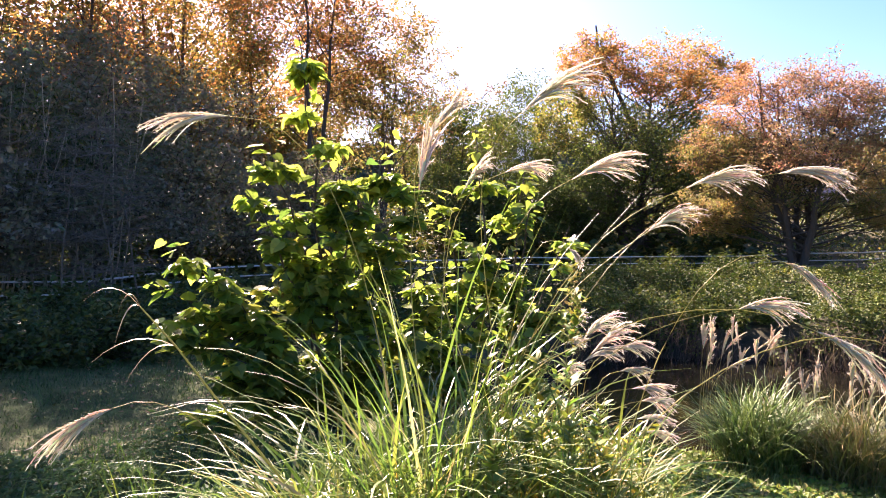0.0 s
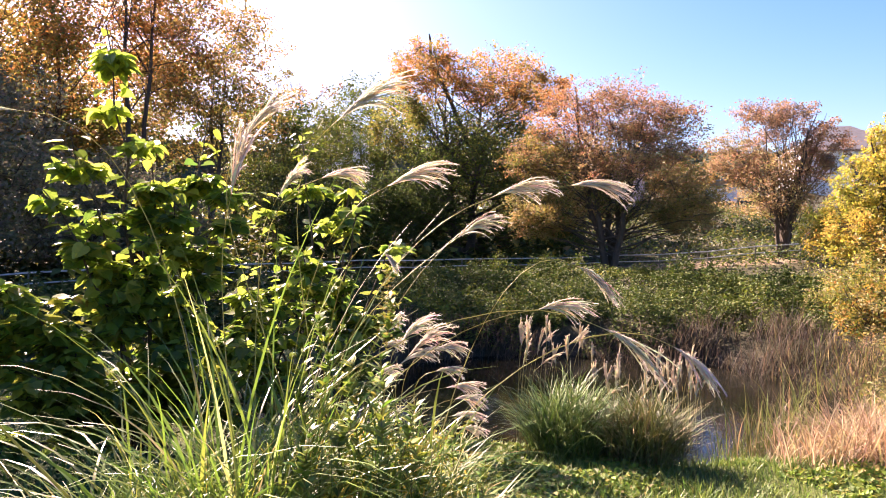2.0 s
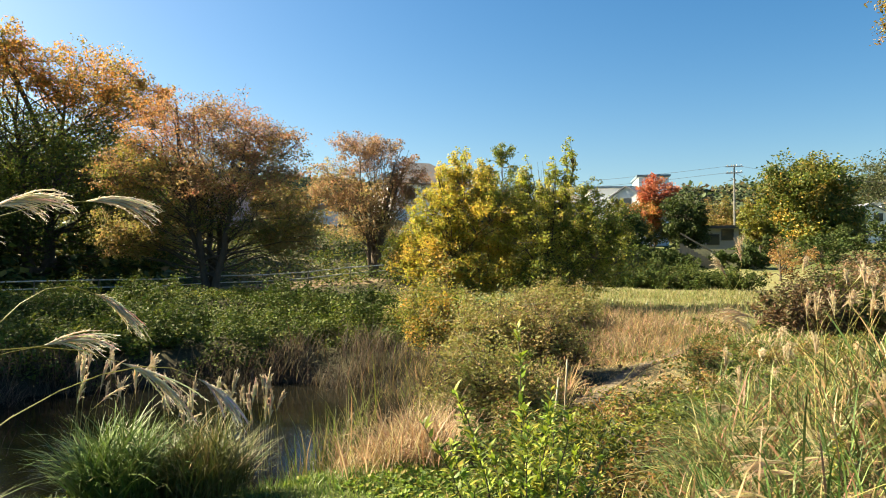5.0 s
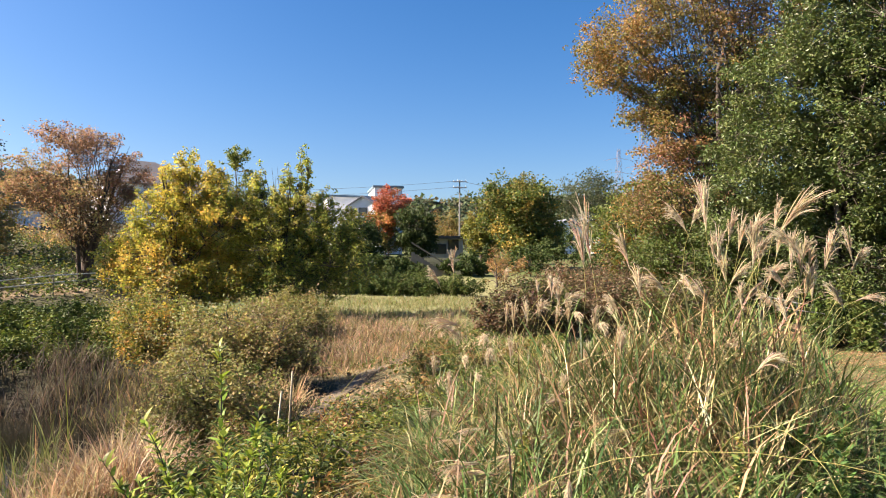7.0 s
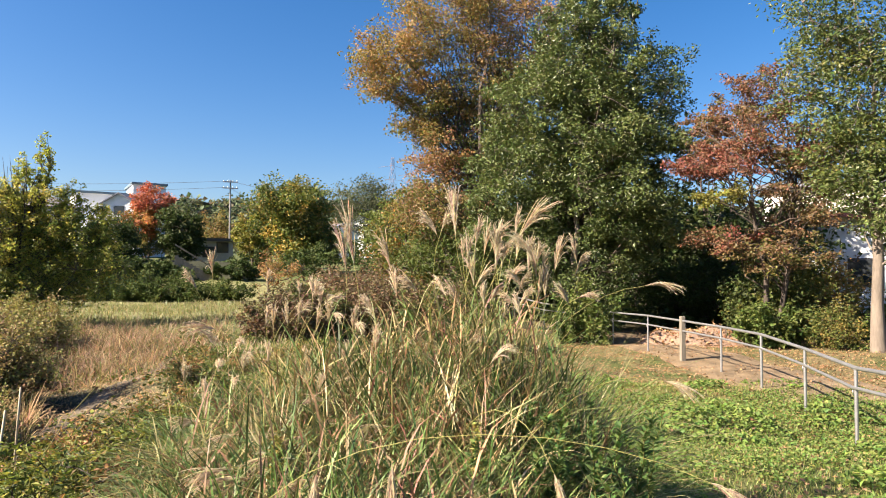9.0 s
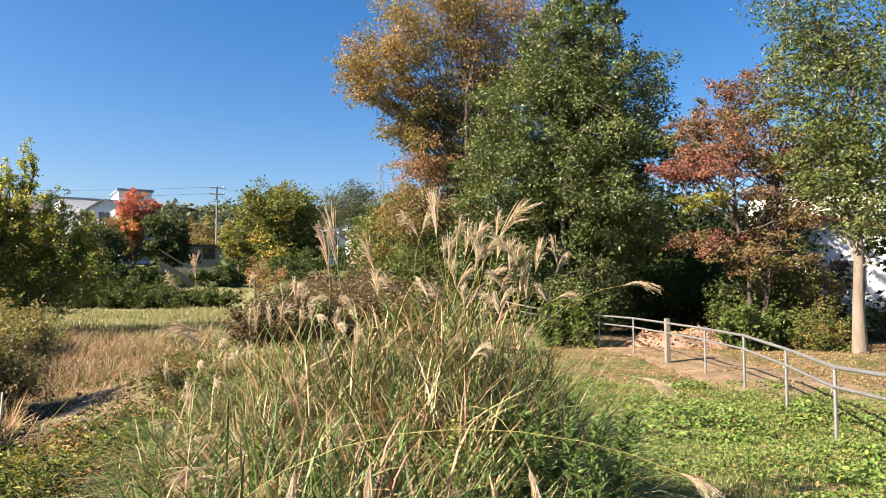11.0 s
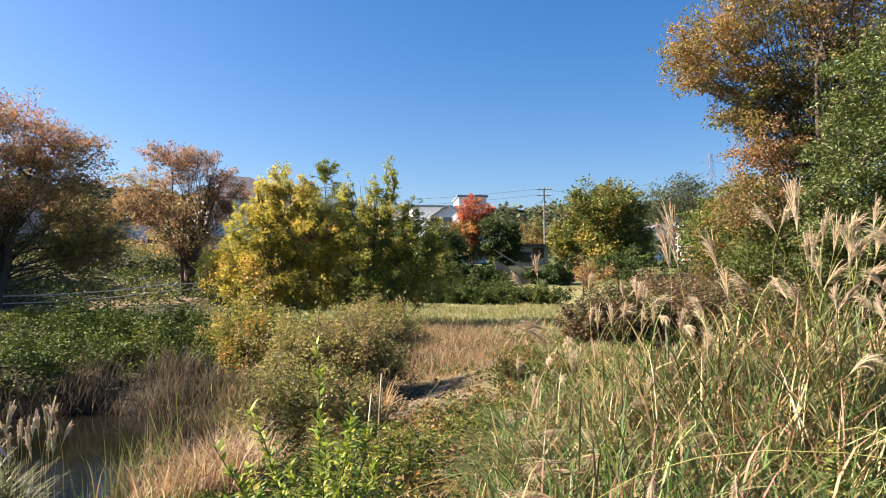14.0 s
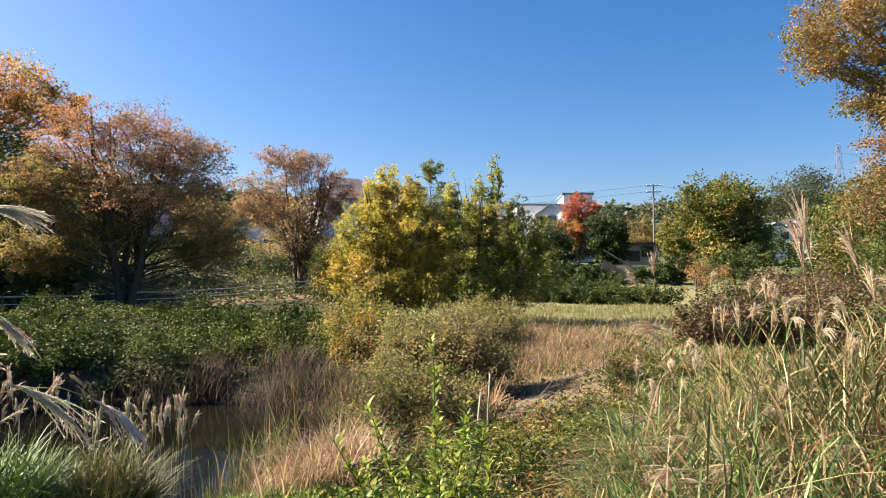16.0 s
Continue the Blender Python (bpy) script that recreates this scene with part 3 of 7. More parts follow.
    # tall wood on the slope
    spec = [(31.5, 33, 13.0, 3.4, BROWN + OLIVE), (36.8, 31, 19.5, 3.8, BROWN + ORANGE[:2]), (42, 32, 18.4, 4.0, ORANGE + BROWN), (48, 28, 16.5, 4.0, ORANGE + OLIVE), (54.5, 25.5, 15.5, 3.9, ORANGE[:3] + RUSTY), (63, 22, 14, 3.8, BROWN + ORANGE[:1])]
    for i, (az, d, h, r, pal) in enumerate(spec):
        tree("oak_tree", "tall shaded oak with dark trunk and browning crown", spot(az, d), 0.2, [
            lobe(0, 0, h * 0.8, r, h * 0.22, 8000, pal), lobe(-1.3, 0.5, h * 0.52, r, h * 0.2, 4500, pal + OLIVE), lobe(1.4, 0.3, h * 0.58, r * 0.9, h * 0.18, 4000, pal + OLIVE[:1])],
            20 + i, 0.15, 2, fork=0.5, splay=0.25, group="wood on the slope", mat=AUTUMN)
    # evergreen understorey in the shade
    spec = [(60, 19, 6.5, 3.0), (53, 20.5, 7.5, 3.2), (46.5, 22.5, 7.0, 3.2), (40, 26, 5.0, 3.0), (35, 27.5, 4.2, 2.6), (66, 17, 5.5, 2.8)]
    for i, (az, d, h, r) in enumerate(spec):
        tree("evergreen_tree", "evergreen tree in the shade of the wood, colour greyed for glare", spot(az, d), 0.14, [
            lobe(0, 0, h * 0.72, r * 0.8, h * 0.3, 7000, HAZED_GREEN), lobe(0.3, -0.6, h * 0.4, r, h * 0.26, 6000, HAZED_GREEN)],
            40 + i, 0.13, 1, fork=0.3, group="shaded evergreens")
    # a second rank of the wood, dense and dark
    spec = [(38, 40, 10.5, 4.2), (43.5, 41, 12, 4.4), (49, 38, 12.5, 4.4), (54, 35, 12, 4.4), (59.5, 32, 11.5, 4.2), (66, 28, 10.5, 4.0), (46, 33, 7.5, 3.6), (51.5, 30, 7.5, 3.4), (57, 27, 7.0, 3.4), (40.5, 35, 7.0, 3.4)]
    for i, (az, d, h, r) in enumerate(spec):
        tree("oak_tree", "dense dark tree deep in the wood", spot(az, d), 0.18, [
            lobe(0, 0, h * 0.74, r, h * 0.3, 4200, GREEN + BROWN + OLIVE), lobe(0.4, -0.3, h * 0.4, r * 1.05, h * 0.3, 3600, GREEN + BROWN[2:3])],
            300 + i, 0.24, 1, fork=0.4, group="wood on the slope", mat=AUTUMN)
    # hillside trees behind
    spec = [(26.5, 36, 8.6, 2.8, GREEN + LIME[:1]), (22.0, 39, 8.3, 2.8, GREEN + OLIVE[:1]), (17.5, 40, 10.0, 3.0, GREEN), (13.5, 44, 9, 3.2, GREEN + OLIVE), (6.0, 42, 7.5, 3.0, OLIVE + ORANGE[:1]), (29.5, 41, 9.5, 3.0, GREEN + OLIVE), (19.5, 45, 10.5, 3.0, GREEN), (23.5, 46, 9.5, 3.0, GREEN + OLIVE), (1.5, 43, 5.5, 2.6, OLIVE + BROWN), (-6.5, 46, 4.5, 2.6, OLIVE + BROWN),
            (20, 34, 4.5, 2.8, GREEN), (25, 33.5, 4.5, 2.8, DARKGREEN), (15, 36, 4.2, 2.6, DARKGREEN), (4.5, 37, 4.5, 2.4, OLIVE + BROWN[:1])]
    for i, (az, d, h, r, pal) in enumerate(spec):
        tree("hillside_tree", "leafy tree on the slope behind the path", spot(az, d), 0.13, [
            lobe(0, 0, h * 0.7, r, h * 0.3, 4800, pal), lobe(0.5, -0.4, h * 0.38, r * 0.9, h * 0.22, 2800, pal)],
            60 + i, 0.15, 1, fork=0.35, group="trees on the hillside")
    # nearly bare tree against the sky
    tree("bare_tree", "nearly bare grey tree with few leaves", spot(25.3, 38), 0.12, [
        lobe(-0.8, 0, 9.6, 1.5, 1.6, 260, OLIVE), lobe(1.6, 0, 8.6, 1.4, 1.0, 200, BROWN)], 80, 0.14, 2, fork=0.55, limbs=10, splay=0.3)


def yellow_trees():
    def grown(rows):
        return [(dx * 1.38, dy * 1.38, zc * 1.22, r * 1.42, rz * 1.2, int(n * 1.7), pal) for dx, dy, zc, r, rz, n, pal in rows]
    turning = [(0.38, 0.3, 0.055), (0.28, 0.26, 0.05), (0.42, 0.29, 0.06), (0.19, 0.205, 0.042), (0.24, 0.24, 0.05)]
    gilt = turning + [(0.4, 0.23, 0.06)]
    tree("yellow_tree", "young yellow and orange tree beyond the pond", spot(-20.4, 22.6), 0.08, grown([
        lobe(0.35, 0, 3.1, 0.85, 1.0, 5200, turning), lobe(-0.4, 0, 2.5, 0.75, 0.9, 4500, turning + LIME[:2]), lobe(0.8, -0.2, 2.3, 1.0, 1.0, 6000, gilt + LIME[:2]), lobe(-0.45, -0.2, 1.4, 1.15, 0.9, 6000, gilt), lobe(0.2, -0.3, 0.8, 1.25, 0.6, 4200, gilt + LIME),
        lobe(0.8, -0.1, 1.2, 1.0, 0.8, 4200, gilt), lobe(-1.15, 0.2, 1.6, 0.65, 0.7, 2200, LIME + turning[:2]), lobe(0.1, 0, 3.75, 0.3, 0.6, 800, turning), lobe(0.7, 0, 3.3, 0.3, 0.8, 900, turning), lobe(-0.3, 0, 3.3, 0.25, 0.6, 600, turning)]), 90, 0.073, 6, fork=0.2, splay=0.4, twig_r=0.01, mat=YOUNG, clump=0.62, rise=0.7, tier=0.9, fine=50, ragged=0.35)
    leafy = [(0.23, 0.245, 0.05), (0.29, 0.285, 0.06), (0.17, 0.195, 0.04), (0.34, 0.29, 0.075)]
    tree("young_tree", "young lime-green tree with upright leading shoots", spot(-28.2, 22.4), 0.08, grown([
        lobe(-0.5, 0, 2.5, 0.85, 1.0, 5200, leafy), lobe(0.3, 0, 2.6, 0.6, 1.0, 3000, leafy), lobe(1.0, 0, 2.0, 0.85, 0.8, 5200, leafy + GREEN[:2]), lobe(-0.6, -0.2, 1.9, 1.15, 1.0, 6000, leafy + SUNNY[:2]),
        lobe(0.8, -0.2, 1.3, 1.25, 1.0, 6500, leafy + GREEN), lobe(0.0, -0.3, 0.8, 1.35, 0.6, 4600, leafy + GREEN), lobe(0.4, 0, 3.6, 0.2, 1.0, 900, LIME), lobe(-0.6, 0, 3.2, 0.2, 0.75, 700, LIME), lobe(0.0, 0, 3.2, 0.2, 0.8, 700, LIME), lobe(0.9, 0, 2.8, 0.25, 0.7, 700, LIME), lobe(-1.1, 0, 2.6, 0.3, 0.8, 900, LIME), lobe(1.45, 0, 2.3, 0.3, 0.7, 900, leafy)]), 91, 0.07, 6, fork=0.2, splay=0.3, twig_r=0.01, mat=YOUNG, clump=0.62, rise=0.7, tier=0.9, fine=50, ragged=0.35)


far_bank_trees()
yellow_trees()


def valley_trees():
    def simple(name, label, az, d, h, r, pal, seed, n=6000, leaf=0.22, mat=None, low=0.35):
        return tree(name, label, spot(az, d), 0.025 * h, [lobe(0, 0, h * 0.64, r, h * 0.36, int(n * 1.3), pal), lobe(r * 0.2, 0, h * low, r * 0.9, h * 0.3, int(n * 0.8), pal)],
                    seed, leaf, 1, fork=0.3, mat=mat, twig_r=0.02)
    simple("broadleaf_tree", "round yellow-green tree on the far lawn edge", -47.0, 66, 9.2, 4.2, GREEN * 2 + OLIVE[:2] + LIME[:1] + YELLOW[2:3], 100, 17000, 0.26)
    tree("red_tree", "red autumn tree with gold lower boughs near white houses", spot(-36.0, 72), 0.16, [
        lobe(0.2, 0, 6.6, 2.2, 1.5, 5200, RED + [(0.4, 0.15, 0.11)]), lobe(-0.6, 0, 4.6, 2.5, 1.6, 5200, OLIVE[1:] + ORANGE[2:4] + RED[:1]), lobe(0.6, 0, 2.9, 2.2, 1.2, 3200, OLIVE)], 101, 0.22, 2, fork=0.3, twig_r=0.02)
    simple("conifer_tree", "dense dark green rounded conifer", -38.3, 70, 6.6, 2.2, DARKGREEN, 102, 6500)
    simple("pine_tree", "dark spreading pine at the lawn edge", -33.5, 66, 5.0, 3.0, DARKGREEN, 103, 5000)
    simple("broadleaf_tree", "yellowish tree beside a grey hut", -43.9, 74, 6.0, 2.2, YELLOW[3:4] + LIME + OLIVE, 104, 4500)
    simple("broadleaf_tree", "brown and green tree behind the hut", -40.6, 96, 6.5, 3.8, OLIVE + BROWN[:1], 105, 4500)
    simple("broadleaf_tree", "tall yellow-green tree behind the young trees", -24.2, 44, 9.7, 1.35, LIME + GREEN[:2], 106, 4600, 0.13)
    simple("round_tree", "large grey-green dome-shaped tree on the far hill", -53.0, 135, 15.5, 8.5, [(0.07, 0.085, 0.04), (0.055, 0.07, 0.035), (0.09, 0.1, 0.05)], 107, 9000, 0.4)
    simple("broadleaf_tree", "mixed autumn tree near tiled houses", -49.3, 90, 4.2, 2.6, OLIVE + BROWN, 108, 4000)
    simple("shrub", "grey bare-twigged shrub beside the round tree", -45.2, 46, 2.8, 2.2, BROWN + OLIVE[:1], 109, 900, 0.14)
    # dark green shrubs added to fill in the shadow on the bank
    for i, (az, d, h, r) in enumerate([(-31, 60, 3.2, 2.6), (-35, 65, 1.2, 2.0), (-37.2, 66, 1.0, 1.8), (-43.6, 64, 2.4, 2.2), (-29, 52, 4.0, 2.4), (-48, 56, 2.8, 2.4), (-55.5, 46, 2.6, 2.2), (-50.6, 62, 4.0, 2.4), (-52.8, 60, 4.0, 2.4), (-30.6, 56.5, 1.7, 1.5), (-32.6, 56.8, 1.6, 1.5), (-34.6, 56.6, 1.7, 1.5), (-36.4, 56.9, 1.5, 1.4), (-38.0, 56.7, 1.4, 1.2), (-41.3, 56.7, 1.4, 1.2), (-43.0, 56.5, 1.7, 1.5), (-37.2, 58.6, 1.6, 1.4), (-35.4, 58.8, 1.7, 1.4), (-33.6, 58.7, 1.7, 1.4)]):
        tree("evergreen_shrub", "dark rounded shrub standing for shade along the lawn's far edge", spot(az, d), 0.06, [lobe(0, 0, h * 0.5, r, h * 0.5, 1900, DARKGREEN)], 150 + i, 0.22, 3, mat=VINE, category="shrub", group="shrubs along the lawn")
    # thicket right of the valley
    simple("evergreen_tree", "dark green thicket tree at the wood's edge", -57.0, 36, 6.4, 2.6, GREEN + LIME[:1], 110, 6500, 0.16)
    simple("evergreen_tree", "dark green thicket tree at the wood's edge", -60.0, 31, 6.5, 2.4, DARKGREEN + GREEN, 111, 6500, 0.15)
    simple("maple_tree", "low orange maple at the wood's edge", -56.5, 30, 5.0, 2.0, OLIVE + GREEN + ORANGE[:1], 112, 4200, 0.14)


def right_trees():
    warm = [(0.088, 0.115, 0.028), (0.062, 0.09, 0.023), (0.115, 0.14, 0.04), (0.045, 0.068, 0.018)]
    # dogwood reds, darkened to put its partial shade into the colour
    SHADED_RED = [(0.25, 0.075, 0.06), (0.17, 0.075, 0.05), (0.22, 0.1, 0.07), (0.13, 0.08, 0.045)]
    UMBER = [(0.24, 0.145, 0.055), (0.3, 0.19, 0.07), (0.18, 0.15, 0.05), (0.33, 0.175, 0.07), (0.16, 0.15, 0.045)]
    # dogwood browns and olives, darkened likewise for shade
    SHADED_BROWN = [(0.15, 0.085, 0.045), (0.11, 0.08, 0.035), (0.09, 0.095, 0.03), (0.18, 0.11, 0.06)]
    tree("zelkova_tree", "tall golden-brown zelkova with fanned upright limbs", spot(-61.5, 27.5), 0.26, [
        lobe(-2.9, 0, 10.2, 2.2, 1.7, 11000, UMBER + ORANGE[2:3] + OLIVE[:2]), lobe(-1.2, 0.2, 8.3, 2.0, 1.4, 8000, OLIVE + BROWN[:2] + GREEN[:1]), lobe(-0.6, 0, 12.4, 2.8, 2.2, 13000, UMBER + OLIVE[:2]), lobe(2.2, 0.5, 11.6, 2.8, 2.4, 12000, UMBER + RUSTY[:1]),
        lobe(0.8, 0.4, 9.2, 2.6, 1.8, 9500, GREEN[:1] + OLIVE + RUSTY[:1]), lobe(-0.7, -0.4, 6.6, 1.9, 1.0, 4200, RUSTY + UMBER), lobe(-1.2, -0.6, 4.6, 2.2, 1.2, 5200, OLIVE + RUSTY + GREEN[:1]), lobe(-0.6, -0.4, 2.6, 2.4, 1.4, 6500, GREEN + warm), lobe(0.2, 0.6, 7.6, 2.6, 2.0, 7000, OLIVE[2:3] + BROWN[:1] + GREEN), lobe(1.6, -0.5, 6.2, 2.2, 1.8, 8000, OLIVE[2:3] + GREEN + warm), lobe(1.4, -0.5, 3.6, 2.2, 1.6, 6000, warm)],
        120, 0.11, 4, fork=0.3, splay=0.5, limbs=13, rise=0.05, tier=0.5)
    tree("camphor_tree", "dense dark evergreen tree with a broad cone-shaped crown", spot(-71.3, 23.5), 0.28, [
        lobe(0.7, 0, 11.0, 1.6, 2.0, 8000, warm), lobe(-0.2, -0.3, 9.2, 2.2, 2.0, 12000, warm), lobe(1.6, 0, 8.4, 2.2, 2.0, 11000, warm), lobe(-1.3, -0.4, 7.4, 2.4, 2.0, 13000, warm), lobe(0.8, -0.6, 6.6, 2.7, 2.0, 13000, warm),
        # the last lobe, inside the crown, is darker to paint inner shade
        lobe(2.1, -0.3, 5.8, 1.8, 1.8, 8500, warm), lobe(-2.0, -0.6, 5.2, 2.3, 1.9, 12000, warm), lobe(0.6, -0.9, 4.5, 2.7, 1.9, 12000, warm), lobe(-2.2, -0.8, 3.0, 2.1, 1.6, 9000, warm), lobe(1.7, -0.6, 3.6, 1.8, 1.4, 7000, warm), lobe(-0.3, -0.8, 2.4, 2.2, 1.3, 7000, warm + DARKGREEN), lobe(0.4, 0.9, 6.0, 2.4, 4.0, 9000, DARKGREEN)],
        121, 0.115, 1, fork=0.3, limbs=10, mat=WAXY, narrow=0.5, droop=0.45, clump=0.8, tier=0.9, rise=-0.1, flat=0.2, fine=95, tight=0.8)
    tree("dogwood_tree", "red and gold dogwood with tiered level boughs", spot(-85.5, 21.5), 0.13, [
        lobe(-1.5, -0.6, 5.1, 1.5, 0.3, 3600, SHADED_RED), lobe(-1.2, -0.4, 5.5, 1.1, 0.3, 1800, SHADED_RED + BROWN[:1]), lobe(-0.1, 0, 6.9, 1.5, 1.2, 5200, SHADED_RED[1:] + SHADED_BROWN), lobe(-1.6, 0.6, 6.7, 1.0, 0.9, 2200, SHADED_BROWN + RUSTY[:1]), lobe(0.4, 0, 5.6, 1.6, 0.7, 3600, SHADED_BROWN + SHADED_RED[:1]), lobe(-1.2, -0.6, 4.25, 1.0, 0.28, 1800, YELLOW[3:4] + OLIVE[:3]),
        lobe(-1.3, -0.4, 3.1, 1.2, 0.3, 1700, SHADED_BROWN + SHADED_RED[:1]), lobe(0.9, -0.2, 4.6, 1.5, 0.6, 2600, SHADED_BROWN), lobe(0.8, 0, 3.4, 1.5, 0.5, 2000, SHADED_BROWN), lobe(-0.2, -0.4, 2.6, 1.7, 0.5, 2600, SHADED_BROWN + OLIVE[:1]), lobe(1.2, -0.3, 5.4, 1.6, 0.8, 3500, SHADED_BROWN + GREEN[:1])],
        122, 0.085, 2, fork=0.5, splay=0.4, limbs=10, tier=0.3, clump=0.9)
    tree("oak_tree", "spreading green oak with a straight pale trunk", spot(-92.0, 20), 0.14, [
        lobe(0.4, 0, 8.6, 2.9, 2.0, 10000, warm + GREEN), lobe(-0.7, 0, 7.0, 1.7, 1.9, 7000, warm + OLIVE[:1]), lobe(1.0, 0, 6.0, 2.4, 1.8, 8000, warm), lobe(-0.4, -0.3, 4.9, 1.4, 1.0, 4500, warm + OLIVE[:1]), lobe(0.6, -0.3, 3.9, 2.0, 1.0, 5000, warm)],
        123, 0.105, 1, bark=PALE_BARK, fork=0.6, mat=WAXY, narrow=0.5, droop=0.5)
    tree("oak_tree", "pale-trunked oak half hidden behind the tall grass", spot(-70.6, 22.4), 0.16, [
        lobe(0.3, 0.8, 5.5, 1.5, 1.5, 3000, warm)], 124, 0.13, 1, bark=PALE_BARK, fork=0.6)
    for i, (az, d, h, r) in enumerate([(-78.5, 27.5, 2.6, 1.6), (-81.5, 26.8, 2.4, 1.5), (-75.5, 28, 3.2, 1.8), (-86.5, 25.5, 3.0, 1.4), (-83.5, 27, 3.4, 1.7)]):
        tree("evergreen_shrub", "dark shrub under the red tiered tree", spot(az, d), 0.05, [lobe(0, 0, h * 0.5, r, h * 0.5, 4200, DARKGREEN)], 141 + i, 0.11, 4, mat=VINE, category="shrub", group="shaded thicket")
    # deep shade behind: a dark thicket
    spec = [(-76, 31, 6.0, 3.2), (-80.5, 31, 5.5, 3.2), (-84.5, 33, 5.0, 3.0), (-66.5, 31, 6.0, 3.0), (-98, 26, 7.5, 3.2), (-89, 40, 6.0, 3.0)]
    for i, (az, d, h, r) in enumerate(spec):
        tree("evergreen_tree", "dark evergreen in the shaded thicket", spot(az, d), 0.14, [
            lobe(0, 0, h * 0.7, r, h * 0.3, 3600, DARKGREEN), lobe(0, 0, h * 0.32, r * 1.05, h * 0.3, 3400, DARKGREEN)], 130 + i, 0.22, 1, group="shaded thicket")
    tree("maple_tree", "reddish-brown maple behind the evergreen", spot(-81.5, 30), 0.14, [
        lobe(0, 0, 7.6, 1.8, 1.4, 3500, RUSTY + BROWN)], 140, 0.14, 2)


def bush(name, label, az, d, h, r, pal, seed, n=3000, leaf=0.06, mat=None, category="shrub", group="", stems=5, droop=0.2, narrow=0.6):
    lobes = [lobe(0, 0, h * 0.55, r, h * 0.5, n, pal), lobe(r * 0.35, -r * 0.2, h * 0.4, r * 0.7, h * 0.4, n // 2, pal), lobe(-r * 0.4, -r * 0.1, h * 0.38, r * 0.7, h * 0.38, n // 2, pal)]
    return tree(name, label, spot(az, d), 0.03, lobes, seed, leaf, stems, fork=0.1, mat=mat, droop=droop, narrow=narrow, splay=0.8, category=category, group=group, twig_r=0.005, limbs=8, rise=0.75, tier=0.9, ragged=0.5, fine=60)


def bamboo():
    """Grove of thin pale culms in the shade of the wood."""
    rng = np.random.default_rng(150)
    x0, y0 = spot(56, 18.2)
    ob = thing("bamboo_grove", on_ground(x0, y0), "grove of thin pale bamboo culms in shade", "bamboo")
    tips = []
    for i in range(38):
        x, y = spot(rng.uniform(51.5, 63), rng.uniform(17.4, 19.4))
        g = on_ground(x, y, -0.05)
        h = rng.uniform(3.6, 5.6)
        e = g + np.array((rng.normal(0.3, 0.6), rng.normal(0.1, 0.5), h))
        p = bow(g, e, 0.04, 7, rng, 0.02)
        V, F = tubes([(p, np.linspace(0.022, 0.008, 7))], 6)
        mesh_object("culm", V, F, CANE, ob, soft=True)
        tips.append(p[4:])
    P = np.vstack(tips)
    pos = P[rng.integers(0, len(P), 5000)] + rng.normal(0, 0.4, (5000, 3))
    V, F = leaves(pos, 0.16, rng, 0.8, 0.2)
    k = mesh_object("foliage", V, F, LEAF, ob, np.repeat(hues(DARKGREEN + OLIVE[:1], 5000, rng), 4, axis=0))
    k["kind"] = "stuff"


def dead_brush():
    """Fine leafless twigs hanging across the bamboo."""
    rng = np.random.default_rng(151)
    x0, y0 = spot(57, 16.4)
    ob = thing("dead_brush", on_ground(x0, y0), "tangle of fine leafless grey-brown twigs before the wood", "shrub")
    for k in range(9):
        g = on_ground(*spot(50 + k * 1.9, rng.uniform(15.8, 17.2)), -0.05)
        top = g + np.array((rng.normal(0, 0.5), rng.normal(0, 0.4), rng.uniform(3.0, 5.2)))
        stem = bow(g, top, 0.06, 8, rng, 0.05)
        paths = [(stem, np.linspace(0.03, 0.008, 8))]
        for _ in range(60):
            s = stem[rng.integers(2, 8)]
            w = rng.normal(0, 1, 3) * (1.0, 1.0, 0.25) + (0.3, 0, 0)
            e = s + unit(w) * rng.uniform(0.6, 1.7)
            b = bow(s, e, 0.08, 6, rng, 0.05)
            paths.append((b, np.linspace(0.008, 0.003, 6)))
            for _ in range(3):
                q = b[rng.integers(1, 6)]
                paths.append((bow(q, q + rng.normal(0, 0.3, 3) * (1, 1, 0.6), 0.05, 4, rng, 0.02), np.linspace(0.004, 0.002, 4)))
        V, F = tubes(paths, 4)
        mesh_object("branch", V, F, PALE_BARK, ob, soft=True)


def earth_bank():
    """Steep bank below the hut, level on top, its shade put into the dark tint."""
    a = np.linspace(-28.5, -44.5, 40)
    rows = []
    for d, z, k in ((57.6, -0.3, 0), (58.6, 0.5, 0.03), (59.6, 1.0, 0.04), (61, 1.15, 0.03), (68, 1.0, 0.02), (74, -0.3, 0)):
        edge = np.clip((44.5 - np.abs(a)) / 1.5, 0, 1) * np.clip((np.abs(a) - 28.5) / 1.5, 0, 1)
        xy = np.array([spot(v, d + 0.3 * math.sin(v * 2.1)) for v in a])
        rows.append(np.c_[xy, terrain(xy[:, 0], xy[:, 1]) + z * np.where(z > 0, edge, 1) + k * np.sin(a * 3.3)])
    V = np.vstack(rows)
    i = np.arange(5)[:, None] * 40 + np.arange(39)[None]
    F = np.stack([i, i + 1, i + 41, i + 40], -1).reshape(-1, 4)
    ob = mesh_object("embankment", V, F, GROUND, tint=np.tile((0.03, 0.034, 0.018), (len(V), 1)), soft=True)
    tagged(ob, "steep earth bank below the hut, tinted dark for its shade", "bank", kind="structure")


